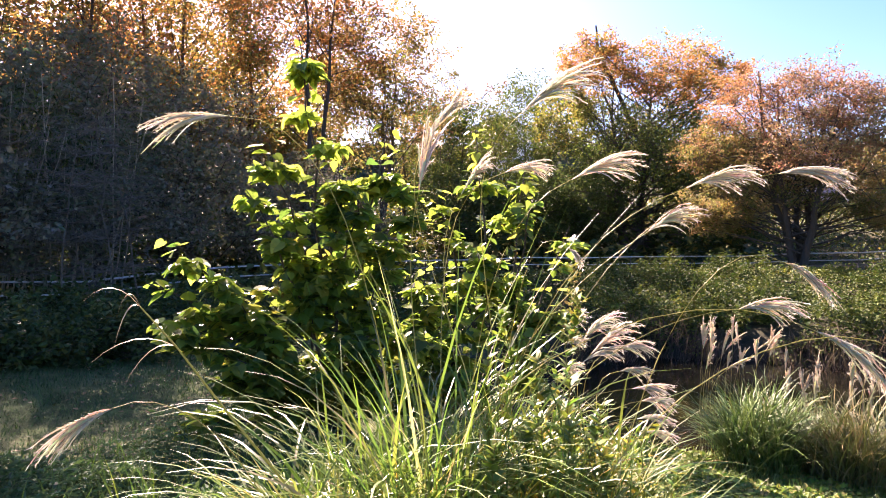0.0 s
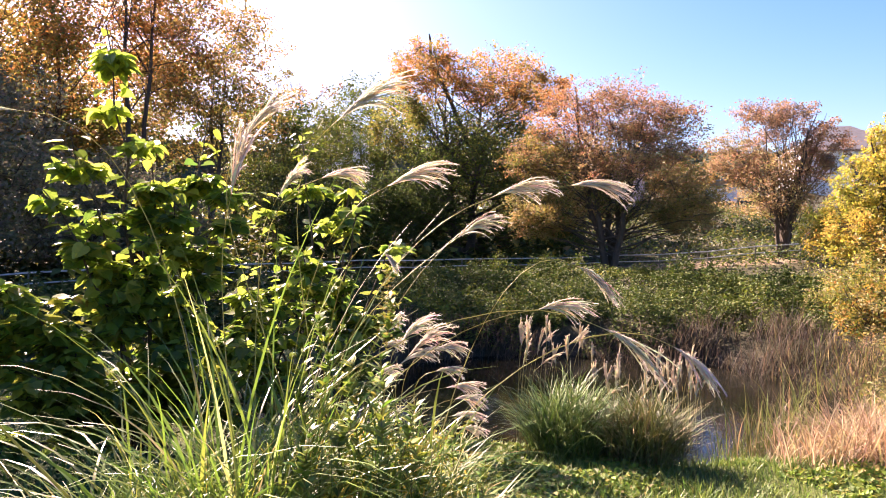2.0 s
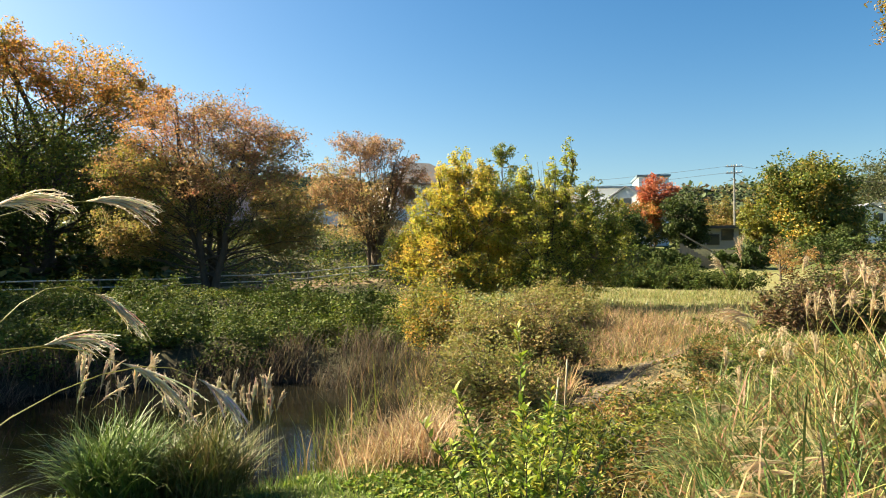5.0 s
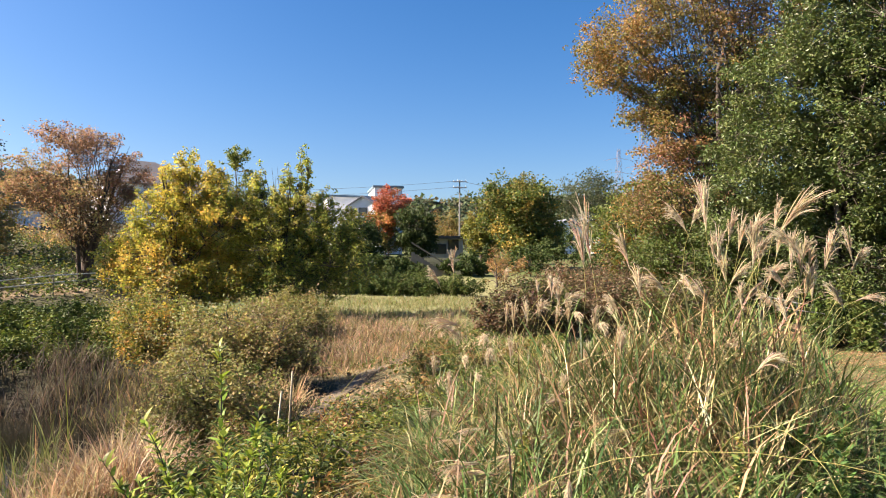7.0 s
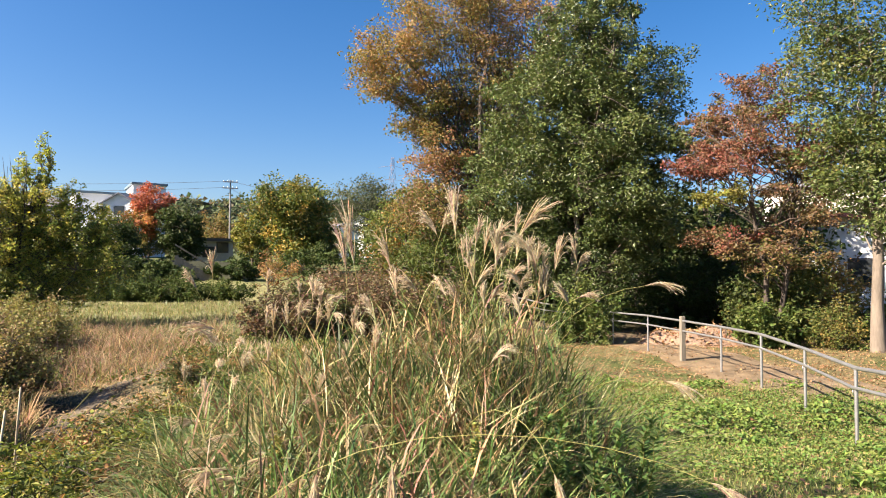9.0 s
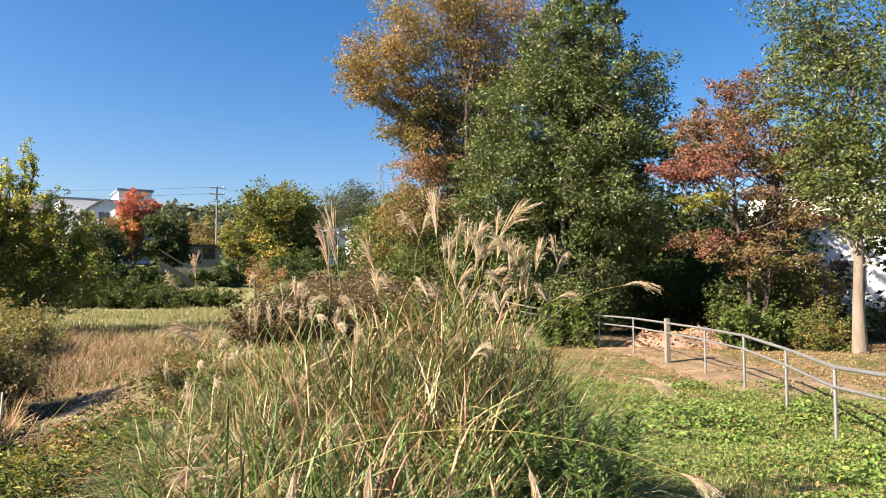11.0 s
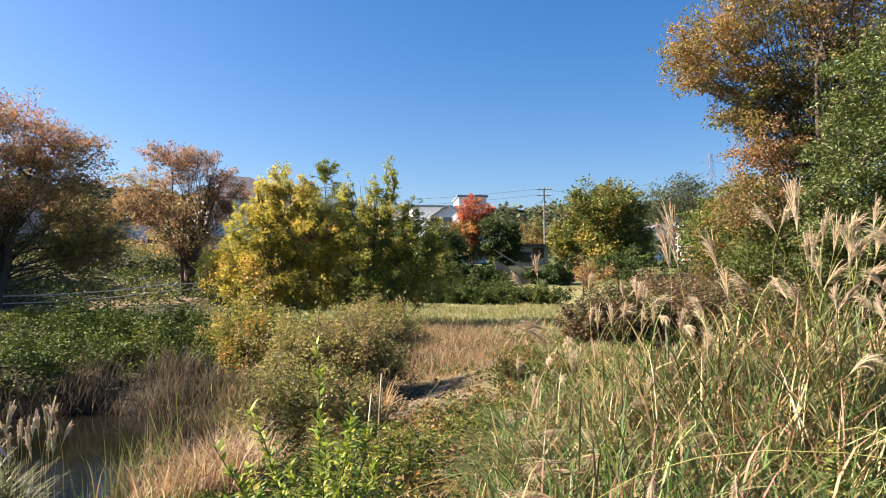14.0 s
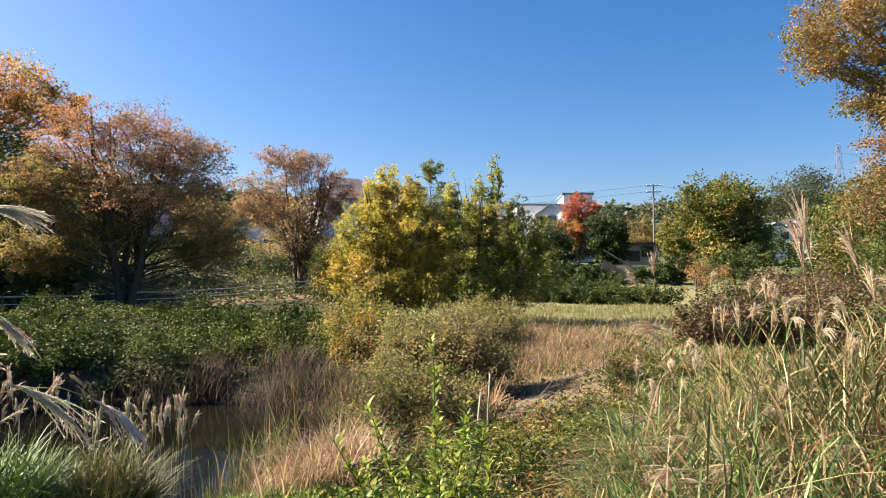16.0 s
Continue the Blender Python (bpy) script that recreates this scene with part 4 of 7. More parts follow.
def stairway():
    """Flight of steps with slanting rails leading up to the hut."""
    x, y = spot(-39.7, 57.2)
    z = float(terrain(x, y))
    ob = thing("stairway", (x, y, z), "brown flight of steps climbing to the hut", "stairs")
    ob.rotation_euler = (0, 0, radians(-39.7))
    for i in range(12):
        part("step", box_into(bmesh.new(), (1.5 - i * 0.26 - 0.26, -0.5, i * 0.16 - 0.6), (1.5 - i * 0.26, 0.5, i * 0.16 + 0.16)), POSTWOOD, ob)
    for s in (-0.56, 0.54):
        V, F = tubes([(np.array([(1.5, s, 0.8), (0.0, s, 1.75), (-1.6, s, 2.75)]), (0.06, 0.06, 0.06))], 6)
        bm = bmesh.new()
        vs = [bm.verts.new(v) for v in V]
        for f in F:
            bm.faces.new([vs[i] for i in f])
        part("handrail", bm, POSTWOOD, ob)


def shrubs():
    winedark = [(0.13, 0.085, 0.05), (0.09, 0.065, 0.04)]
    olivebrown = [(0.22, 0.215, 0.07), (0.29, 0.245, 0.095), (0.18, 0.195, 0.06), (0.31, 0.215, 0.105), (0.22, 0.24, 0.065), (0.14, 0.115, 0.055)]
    bush("shrub", "olive-brown small-leaved shrub on the pond bank", -24.0, 9.0, 1.3, 0.75, olivebrown, 200, 6500, 0.046)
    bush("shrub", "olive-brown small-leaved shrub on the pond bank", -20.4, 9.6, 1.05, 0.75, olivebrown + LIME[:2], 201, 4200, 0.046)
    bush("shrub", "orange and green shrub at the foot of a yellow tree", -19.0, 14.2, 1.7, 0.8, YELLOW[1:] + ORANGE[:1] + OLIVE + LIME[:3] + GREEN[:2], 202, 2600, 0.06)
    bush("shrub", "olive-brown small-leaved shrub on the pond bank", -27.8, 11.4, 1.5, 0.75, olivebrown + winedark, 203, 4600, 0.046)
    for i, (az, d, h, r) in enumerate([(-23.8, 11.8, 1.4, 0.9), (-21.8, 15.5, 1.0, 0.9), (-26.6, 15.0, 1.15, 0.9), (-18.2, 16.5, 1.3, 0.9), (-29.0, 17.5, 1.2, 0.9)]):
        bush("shrub", "olive-brown small-leaved shrub below the young trees", az, d, h, r, olivebrown + (LIME[:2] if i % 2 else []), 204 + i, 5600, 0.054, group="shrubs below the young trees")
    wine = [(0.12, 0.07, 0.045), (0.16, 0.1, 0.06), (0.09, 0.06, 0.04), (0.07, 0.08, 0.03), (0.2, 0.14, 0.08)]
    for i, (az, d, h, r) in enumerate([(-46.6, 16.3, 1.2, 0.8), (-49.0, 17.2, 1.4, 0.95), (-52, 18.5, 1.45, 1.2), (-55.8, 18, 1.5, 1.3), (-60, 17, 1.6, 1.4), (-50.0, 24, 1.6, 1.3), (-54, 26, 1.7, 1.7)]):
        bush("hydrangea_bush", "wine-brown hydrangea bush fading in autumn", az, d, h, r, wine + (GREEN if i % 3 == 1 else []), 210 + i, 3800, 0.085, group="hydrangea bushes")
    for i, (az, d, h, r) in enumerate([(-33.4, 38, 1.1, 0.9), (-35.2, 37.5, 1.05, 0.9), (-37.2, 37, 1.1, 1.0), (-39.2, 36.5, 1.05, 1.0), (-34.3, 40.5, 1.7, 0.9), (-36.6, 40.5, 1.75, 0.9), (-38.6, 40, 1.7, 0.9), (-40.6, 37, 1.2, 1.1), (-42.4, 36, 1.1, 1.0)]):
        bush("azalea_bush", "clipped dark green azalea bush on the lawn", az, d, h, r, GREEN + DARKGREEN, 220 + i, 2300, 0.1, group="clipped azaleas", mat=VINE)
    bush("shrub", "small leafless brown shrub on the lawn", -32.0, 39, 1.2, 0.8, BROWN, 230, 300, 0.08)
    # right of the fence
    bush("shrub", "bright green leafy shrub beyond the footpath", -85.0, 20.4, 1.15, 0.85, GREEN, 231, 2600, 0.11)
    bush("shrub", "bright green leafy shrub beyond the footpath", -71.5, 20, 1.5, 1.0, GREEN, 234, 2600, 0.11)
    bush("hedge", "clipped brown-green hedge stub beside a trunk", -89.4, 20.6, 1.2, 0.75, GREEN + OLIVE, 232, 3200, 0.06, category="hedge")
    bush("shrub", "dark shrub in front of a white house", -85.6, 23, 2.6, 1.5, DARKGREEN + OLIVE[:1], 233, 4500, 0.1)
    bush("shrub", "twiggy shrub screening the white house", -88.6, 25, 2.8, 1.5, OLIVE + BROWN, 235, 3200, 0.1)
    # clumps of weeds along the trodden strip
    rng = np.random.default_rng(260)
    for i in range(64):
        az, d = rng.uniform(-48, -25), rng.uniform(4.4, 13.5)
        h, r = rng.uniform(0.25, 0.62), rng.uniform(0.22, 0.55)
        if abs(az + 30 + (d - 8.8) * 1.85) < 4 and d > 7:
            continue
        pal = [GREEN, DARKGREEN + BROWN[:1], BROWN + OLIVE, LIME + GREEN][i % 4]
        bush("weed_clump", ["green leafy weed clump on the bank", "dark weed clump turning brown", "dry brown weed clump on the bank", "bright green weed clump on the bank"][i % 4], az, d, h, r, pal, 261 + i, 560, 0.052, group="weed clumps", category="weed", narrow=0.4, stems=3)
    # mounds of vine on the far bank
    for i in range(34):
        az, d = rng.uniform(-17, 17), rng.uniform(15.5, 21.5)
        bush("vine_mound", "leafy green mound of climbing vine on the bank", az, d, rng.uniform(0.5, 1.0), rng.uniform(0.7, 1.25), [GREEN, GREEN + LIME[:1], DARKGREEN + GREEN[:1]][i % 3], 620 + i, 1000, 0.08, VINE, "vine", "vine mounds", 3)
    # shaded bank at the left
    for i, (az, d, h, r) in enumerate([(60, 12.0, 0.9, 1.5), (53, 12.5, 0.9, 1.5), (46.5, 13.5, 1.0, 1.5), (40.5, 15, 1.0, 1.6), (66, 11.5, 0.9, 1.4), (56.5, 14.5, 0.9, 1.5), (50, 15.2, 0.9, 1.5)]):
        bush("shrub", "low dark shrub on the shaded bank", az, d, h, r, DARKGREEN + OLIVE[:1], 240 + i, 2000, 0.1, group="shrubs on the shaded bank")


valley_trees()
right_trees()
bamboo()
dead_brush()
earth_bank()
stairway()
shrubs()


# ---------------------------------------------------------------- buildings
def house(name, label, az, d, z, w, dep, h, turn, wall, roof, kind="gable", rise=1.6, windows=((0.25, 0.35), (0.7, 0.35)), eave=0.4):
    """A house whose front (width w, towards the viewer when turn is 0) stands at az, d with its floor at z."""
    x, y = spot(az, d)
    ob = thing(name, (x, y, z), label, "house")
    ob.rotation_euler = (0, 0, radians(az + turn))
    bm = bmesh.new()
    low = float(terrain(x, y)) - 1.0 - z
    box_into(bm, (-w / 2, 0, low), (w / 2, dep, h))
    if kind == "gable":
        for s in (0, dep):
            a = [bm.verts.new((-w / 2, s, h)), bm.verts.new((w / 2, s, h)), bm.verts.new((0, s, h + rise))]
            bm.faces.new(a)
    part("wall", bm, wall, ob)
    bm = bmesh.new()
    t = 0.14
    if kind == "gable":
        for s in (-1, 1):
            k = rise / (w / 2)
            pts = [(s * (w / 2 + eave), h - eave * k), (0, h + rise), (0, h + rise + t), (s * (w / 2 + eave), h - eave * k + t)]
            f = [bm.verts.new((px, -eave, pz)) for px, pz in pts]
            b = [bm.verts.new((px, dep + eave, pz)) for px, pz in pts]
            bm.faces.new(f)
            bm.faces.new(b[::-1])
            for i in range(4):
                bm.faces.new((f[i], b[i], b[(i + 1) % 4], f[(i + 1) % 4]))
    elif kind == "hip":
        low = [bm.verts.new((px, py, h - 0.1)) for px, py in ((-w / 2 - eave, -eave), (w / 2 + eave, -eave), (w / 2 + eave, dep + eave), (-w / 2 - eave, dep + eave))]
        under = [bm.verts.new((v.co.x, v.co.y, h - 0.1 - t)) for v in low]
        top = [bm.verts.new((-w * 0.12, dep * 0.5, h + rise)), bm.verts.new((w * 0.12, dep * 0.5, h + rise))]
        for f in ((low[0], low[1], top[1], top[0]), (low[1], low[2], top[1]), (low[2], low[3], top[0], top[1]), (low[3], low[0], top[0])):
            bm.faces.new(f)
        for i in range(4):
            bm.faces.new((low[i], low[(i + 1) % 4], under[(i + 1) % 4], under[i]))
        bm.faces.new(under)
    elif kind == "shed":
        a = [(-w / 2 - eave, h + 0.02), (w / 2 + eave, h + rise), (w / 2 + eave, h + rise + t), (-w / 2 - eave, h + 0.02 + t)]
        f = [bm.verts.new((px, -eave, pz)) for px, pz in a]
        b = [bm.verts.new((px, dep + eave, pz)) for px, pz in a]
        bm.faces.new(f)
        bm.faces.new(b[::-1])
        for i in range(4):
            bm.faces.new((f[i], b[i], b[(i + 1) % 4], f[(i + 1) % 4]))
    else:
        box_into(bm, (-w / 2 - eave, -eave, h), (w / 2 + eave, dep + eave, h + 0.3))
    bmesh.ops.recalc_face_normals(bm, faces=bm.faces)
    part("roof", bm, roof, ob)
    for fx, fz in windows:
        cx, cz = -w / 2 + fx * w, fz * h
        bm = box_into(bmesh.new(), (cx - 0.65, -0.06, cz - 0.05), (cx + 0.65, 0.02, cz + 1.15))
        win = part("window", bm, DARKTRIM, ob)
        part("pane", box_into(bmesh.new(), (cx - 0.57, -0.075, cz + 0.03), (cx + 0.57, -0.055, cz + 1.07)), GLASS, win)
    return ob


def buildings():
    g = lambda el, d: HERE[2] + d * math.tan(radians(el))
    house("house", "white box house with a blue-grey shed roof", -36.1, 108, g(3.4, 108), 4.4, 8, 6.6, 8, PLASTER, TEALROOF, "flat", 0, ((0.3, 0.5),), 0.25)
    house("house", "long white house with a blue-grey roof", -33.0, 108, g(3.4, 108), 7.2, 7, 5.0, 8, PLASTER, TEALROOF, "flat", 0, ((0.7, 0.4),), 0.25)
    house("house", "small white gabled house with a grey roof", -34.0, 100, g(3.0, 100), 4.2, 7, 4.2, -20, PLASTER, SLATE, "gable", 1.3, ((0.5, 0.3), (0.5, 0.65)))
    house("house", "pale blue-white house under a wide grey hipped roof", -18.2, 78, g(2.1, 78), 9.5, 8, 6.2, 20, PLASTER, BROWNROOF, "hip", 2.8, ((0.55, 0.55), (0.75, 0.55), (0.55, 0.2), (0.8, 0.2)))
    house("house", "beige house with a brown-grey hipped roof", -28.6, 92, g(1.4, 92), 8.5, 8, 5.8, 0, BEIGE, BROWNROOF, "hip", 1.8, ((0.3, 0.5), (0.6, 0.5)))
    house("house", "pink-walled house seen between tree stems", -0.6, 60, g(2.0, 60), 6.5, 7, 5.0, 5, PINK, SLATE, "flat", 0, ((0.3, 0.5), (0.7, 0.5)))
    house("house", "white house glimpsed through autumn trees", 21.6, 75, g(5.4, 75), 7, 7, 5.0, -10, PLASTER, TEALROOF, "gable", 1.4, ((0.3, 0.5), (0.7, 0.5)))
    house("house", "low white house glimpsed behind stems", -8.2, 62, g(1.6, 62), 5, 5, 2.8, 0, PLASTER, TEALROOF, "shed", 0.8, ((0.5, 0.3),))
    house("house", "white house with a grey tiled roof on the far slope", -50.9, 120, g(2.7, 120), 6.5, 7, 1.6, 30, PLASTER, SLATE, "gable", 1.6, ((0.3, 0.4), (0.7, 0.4)))
    house("house", "white house with a grey tiled roof on the far slope", -52.4, 132, g(3.3, 132), 6, 7, 2.2, -15, PLASTER, SLATE, "gable", 1.5, ((0.3, 0.4), (0.7, 0.4)))
    house("hut", "low grey block hut under a flat dark roof", -40.5, 80, g(0.9, 80), 5.2, 4.5, 2.5, 6, GREYWALL, DARKTRIM, "flat", 0, ((0.5, 0.3), (0.78, 0.5)), 0.5)
    house("house", "white house with a red roof and blue fascia", -89.6, 34, 0.2, 9, 8, 3.0, 12, PLASTER, REDROOF, "gable", 1.0, ((0.25, 0.35), (0.6, 0.35), (0.85, 0.35)))
    house("house", "cream two-storey house behind the dogwood", -92, 46, 0.4, 12, 8, 6.5, 0, BEIGE, SLATE, "flat", 0, ((0.25, 0.6), (0.6, 0.6), (0.8, 0.6)))


def utility_pole():
    az, d = -42.05, 92
    x, y = spot(az, d)
    z0 = float(terrain(x, y)) - 0.2
    ob = thing("utility_pole", (x, y, z0), "concrete utility pole with crossarms and wires", "utility pole")
    ob.rotation_euler = (0, 0, radians(az))
    h = HERE[2] + d * math.tan(radians(7.55)) - z0
    V, F = tubes([(np.array([(0, 0, 0), (0, 0, h * 0.5), (0, 0, h)]), (0.14, 0.12, 0.09))], 10)
    bm = bmesh.new()
    vs = [bm.verts.new(v) for v in V]
    for f in F:
        bm.faces.new([vs[i] for i in f])
    part("pole", bm, POLE, ob)
    for k, wz in enumerate((h - 0.3, h - 1.1)):
        arm = part("crossarm", box_into(bmesh.new(), (-0.95, -0.16, wz), (0.95, -0.06, wz + 0.12)), STEEL, ob)
        for ix in (-0.8, -0.3, 0.3, 0.8):
            part("insulator", box_into(bmesh.new(), (ix - 0.05, -0.16, wz + 0.12), (ix + 0.05, -0.06, wz + 0.3), 0.015), PLASTER, arm)
    for k, (wz, tx, ty, tz) in enumerate([(h - 0.1, -62, 24, 2), (h - 0.9, -62, 24, 1.6), (h - 0.1, 22, -12, -5), (h - 2.2, -9, 22, -1.5), (h - 1.0, 10, 20, -2.5)]):
        p = bow((0, 0, wz), (tx, ty, wz + tz), -0.03, 10)
        V, F = tubes([(p, np.full(10, 0.018))], 4)
        bm = bmesh.new()
        vs = [bm.verts.new(v) for v in V]
        for f in F:
            bm.faces.new([vs[i] for i in f])
        part("wire", bm, DARKTRIM, ob)


def pylon(az, d, el, h):
    x, y = spot(az, d)
    top = HERE[2] + d * math.tan(radians(el))
    h = top - float(terrain(x, y))
    ob = thing("pylon", (x, y, float(terrain(x, y))), "distant lattice power pylon", "pylon")
    ob.rotation_euler = (0, 0, radians(az + 20))
    wide = lambda z: 0.06 * h * (1 - z / h) + 0.01 * h
    segs = []
    lev = np.linspace(0, h, 12)
    for a, b in zip(lev[:-1], lev[1:]):
        for sx, sy in ((1, 1), (1, -1), (-1, 1), (-1, -1)):
            segs.append(((sx * wide(a), sy * wide(a), a), (sx * wide(b), sy * wide(b), b)))
        for s in (1, -1):
            segs.append(((wide(a), s * wide(a), a), (-wide(b), s * wide(b), b)))
            segs.append(((-wide(a), s * wide(a), a), (wide(b), s * wide(b), b)))
    t = 0.001 * h
    V, F = tubes([(np.array(s), (t, t)) for s in segs], 4)
    me = mesh_object("tower", V + np.array(ob.location), F, PYLON, ob)
    for f in (0.66, 0.78, 0.9):
        z = f * h
        V, F = tubes([(np.array([(-0.13 * h, 0, z), (0, 0, z + 0.025 * h), (0.13 * h, 0, z)]), (t, t * 1.6, t))], 4)
        mesh_object("crossarm", V + np.array(ob.location), F, PYLON, ob)


def distant_hill(name, label, az0, az1, d, el, pal, seed, leaf):
    """A wooded ridge far behind everything: a solid back with a cover of tree tops."""
    rng = np.random.default_rng(seed)
    a = np.linspace(az0, az1, 60)
    crest = d * np.tan(np.radians(el * (0.75 + 0.25 * np.sin((a - az0) / (az1 - az0) * np.pi)) + 0.25 * np.sin(a * 1.7 + seed)))
    xy = np.array([spot(v, d) for v in a])
    near = np.array([spot(v, d * 0.8) for v in a])
    V = np.vstack([np.c_[near, np.full(60, -2.0)], np.c_[xy, crest + HERE[2]], np.c_[xy * 1.15, np.full(60, -2.0)]])
    i = np.arange(59)
    F = np.vstack([np.c_[i, i + 1, i + 61, i + 60], np.c_[i + 60, i + 61, i + 121, i + 120]])
    col = np.tile(np.array(pal[0]) * 0.8, (len(V), 1))
    ob = mesh_object(name, V, F, GROUND, tint=col)
    tagged(ob, label, "hill", kind="structure")
    n = 16000
    t = rng.uniform(0, 58.99, n)
    s = rng.uniform(0.0, 1.0, n) ** 0.6
    k = t.astype(int)
    f = (t - k)[:, None]
    lo, hi = V[:60], V[60:120]
    p = (lo[k] * (1 - f) + lo[k + 1] * f) * (1 - s[:, None]) + (hi[k] * (1 - f) + hi[k + 1] * f) * s[:, None]
    p = p + unit(rng.normal(0, 1, (n, 3))) * leaf * 1.2
    W, G = leaves(p, leaf, rng, 0.2, 0.9, 0.4)
    c = mesh_object("woodland", W, G, LEAF, None, np.repeat(hues(pal, n, rng), 4, axis=0))
    tagged(c, "far woodland in mixed autumn green on a ridge", "woodland", kind="stuff")


buildings()
utility_pole()
pylon(-56.9, 560, 12.0, 80)
pylon(-55.0, 700, 9.8, 45)
haze = [(0.07, 0.095, 0.05), (0.1, 0.11, 0.06), (0.12, 0.1, 0.06), (0.06, 0.08, 0.045)]
distant_hill("hill_far", "far wooded ridge closing the valley", -75, -20, 330, 6.0, haze, 300, 2.2)
distant_hill("hill_left", "wooded hill behind the houses", -24, 75, 150, 8.0, haze, 301, 1.0)
distant_hill("hill_right", "wooded rise behind the footpath", -135, -72, 120, 6.0, haze, 302, 1.0)


# ---------------------------------------------------------------- tall grasses
FRESH = [(0.1, 0.17, 0.03), (0.14, 0.21, 0.035), (0.08, 0.14, 0.026), (0.2, 0.25, 0.05), (0.11, 0.18, 0.03), (0.1, 0.16, 0.03), (0.15, 0.22, 0.035), (0.09, 0.15, 0.028), (0.12, 0.19, 0.03), (0.3, 0.29, 0.13)]
MIXED = [(0.065, 0.11, 0.03), (0.1, 0.155, 0.042), (0.16, 0.195, 0.065), (0.46, 0.4, 0.25), (0.33, 0.28, 0.15), (0.22, 0.14, 0.075), (0.05, 0.085, 0.026), (0.08, 0.13, 0.034), (0.13, 0.175, 0.05), (0.25, 0.24, 0.11), (0.09, 0.145, 0.04), (0.11, 0.16, 0.045)]
LEAFGREEN = [(0.055, 0.1, 0.028), (0.085, 0.14, 0.04), (0.115, 0.17, 0.05), (0.16, 0.2, 0.065), (0.34, 0.31, 0.15)]
STRAW = [(0.36, 0.27, 0.13), (0.42, 0.32, 0.17), (0.28, 0.2, 0.1), (0.33, 0.22, 0.11)]
TAN = [(0.4, 0.28, 0.18), (0.47, 0.35, 0.23), (0.31, 0.21, 0.13), (0.26, 0.21, 0.11)]
GREYREED = [(0.085, 0.07, 0.054), (0.125, 0.1, 0.078), (0.065, 0.054, 0.044), (0.1, 0.078, 0.056)]
CATTAIL = [(0.12, 0.14, 0.045), (0.16, 0.17, 0.06), (0.09, 0.105, 0.038), (0.28, 0.21, 0.11)]
SILVER = [(0.64, 0.59, 0.5), (0.7, 0.66, 0.57), (0.54, 0.48, 0.39)]
GOLDEN = [(0.54, 0.46, 0.33), (0.62, 0.54, 0.4), (0.44, 0.36, 0.25)]


def scatter_disc(cx, cy, r, n, rng, power=0.5):
    a, q = rng.uniform(0, 2 * np.pi, n), r * rng.uniform(0, 1, n) ** power
    x, y = cx + q * np.cos(a), cy + q * np.sin(a)
    return np.stack([x, y, terrain(x, y) - 0.02], -1), a


def tuft_mesh(parent, spots, palette, rng, segs=8, mat=None, name="foliage", power=1.15):
    """The leaf blades of a clump: spots of (x, y, spread, count, length, width, lean, bend)."""
    VV, FF, CC, n0 = [], [], [], 0
    for x, y, spread, n, length, width, lean, bend in spots:
        base, a = scatter_disc(x, y, spread, n, rng)
        az = a + rng.normal(0, 1.0, n)
        V, F = blades(base, az, length * rng.uniform(0.55, 1.15, n), lean * rng.uniform(0.1, 1.3, n), bend * rng.uniform(0.6, 1.2, n), width * rng.uniform(0.6, 1.25, n), rng, segs, power)
        VV.append(V)
        FF.append(F + n0)
        CC.append(per_blade(hues(palette, n, rng), segs))
        n0 += len(V)
    return mesh_object(name, np.vstack(VV), np.vstack(FF), mat or BLADE, parent, np.vstack(CC), True)


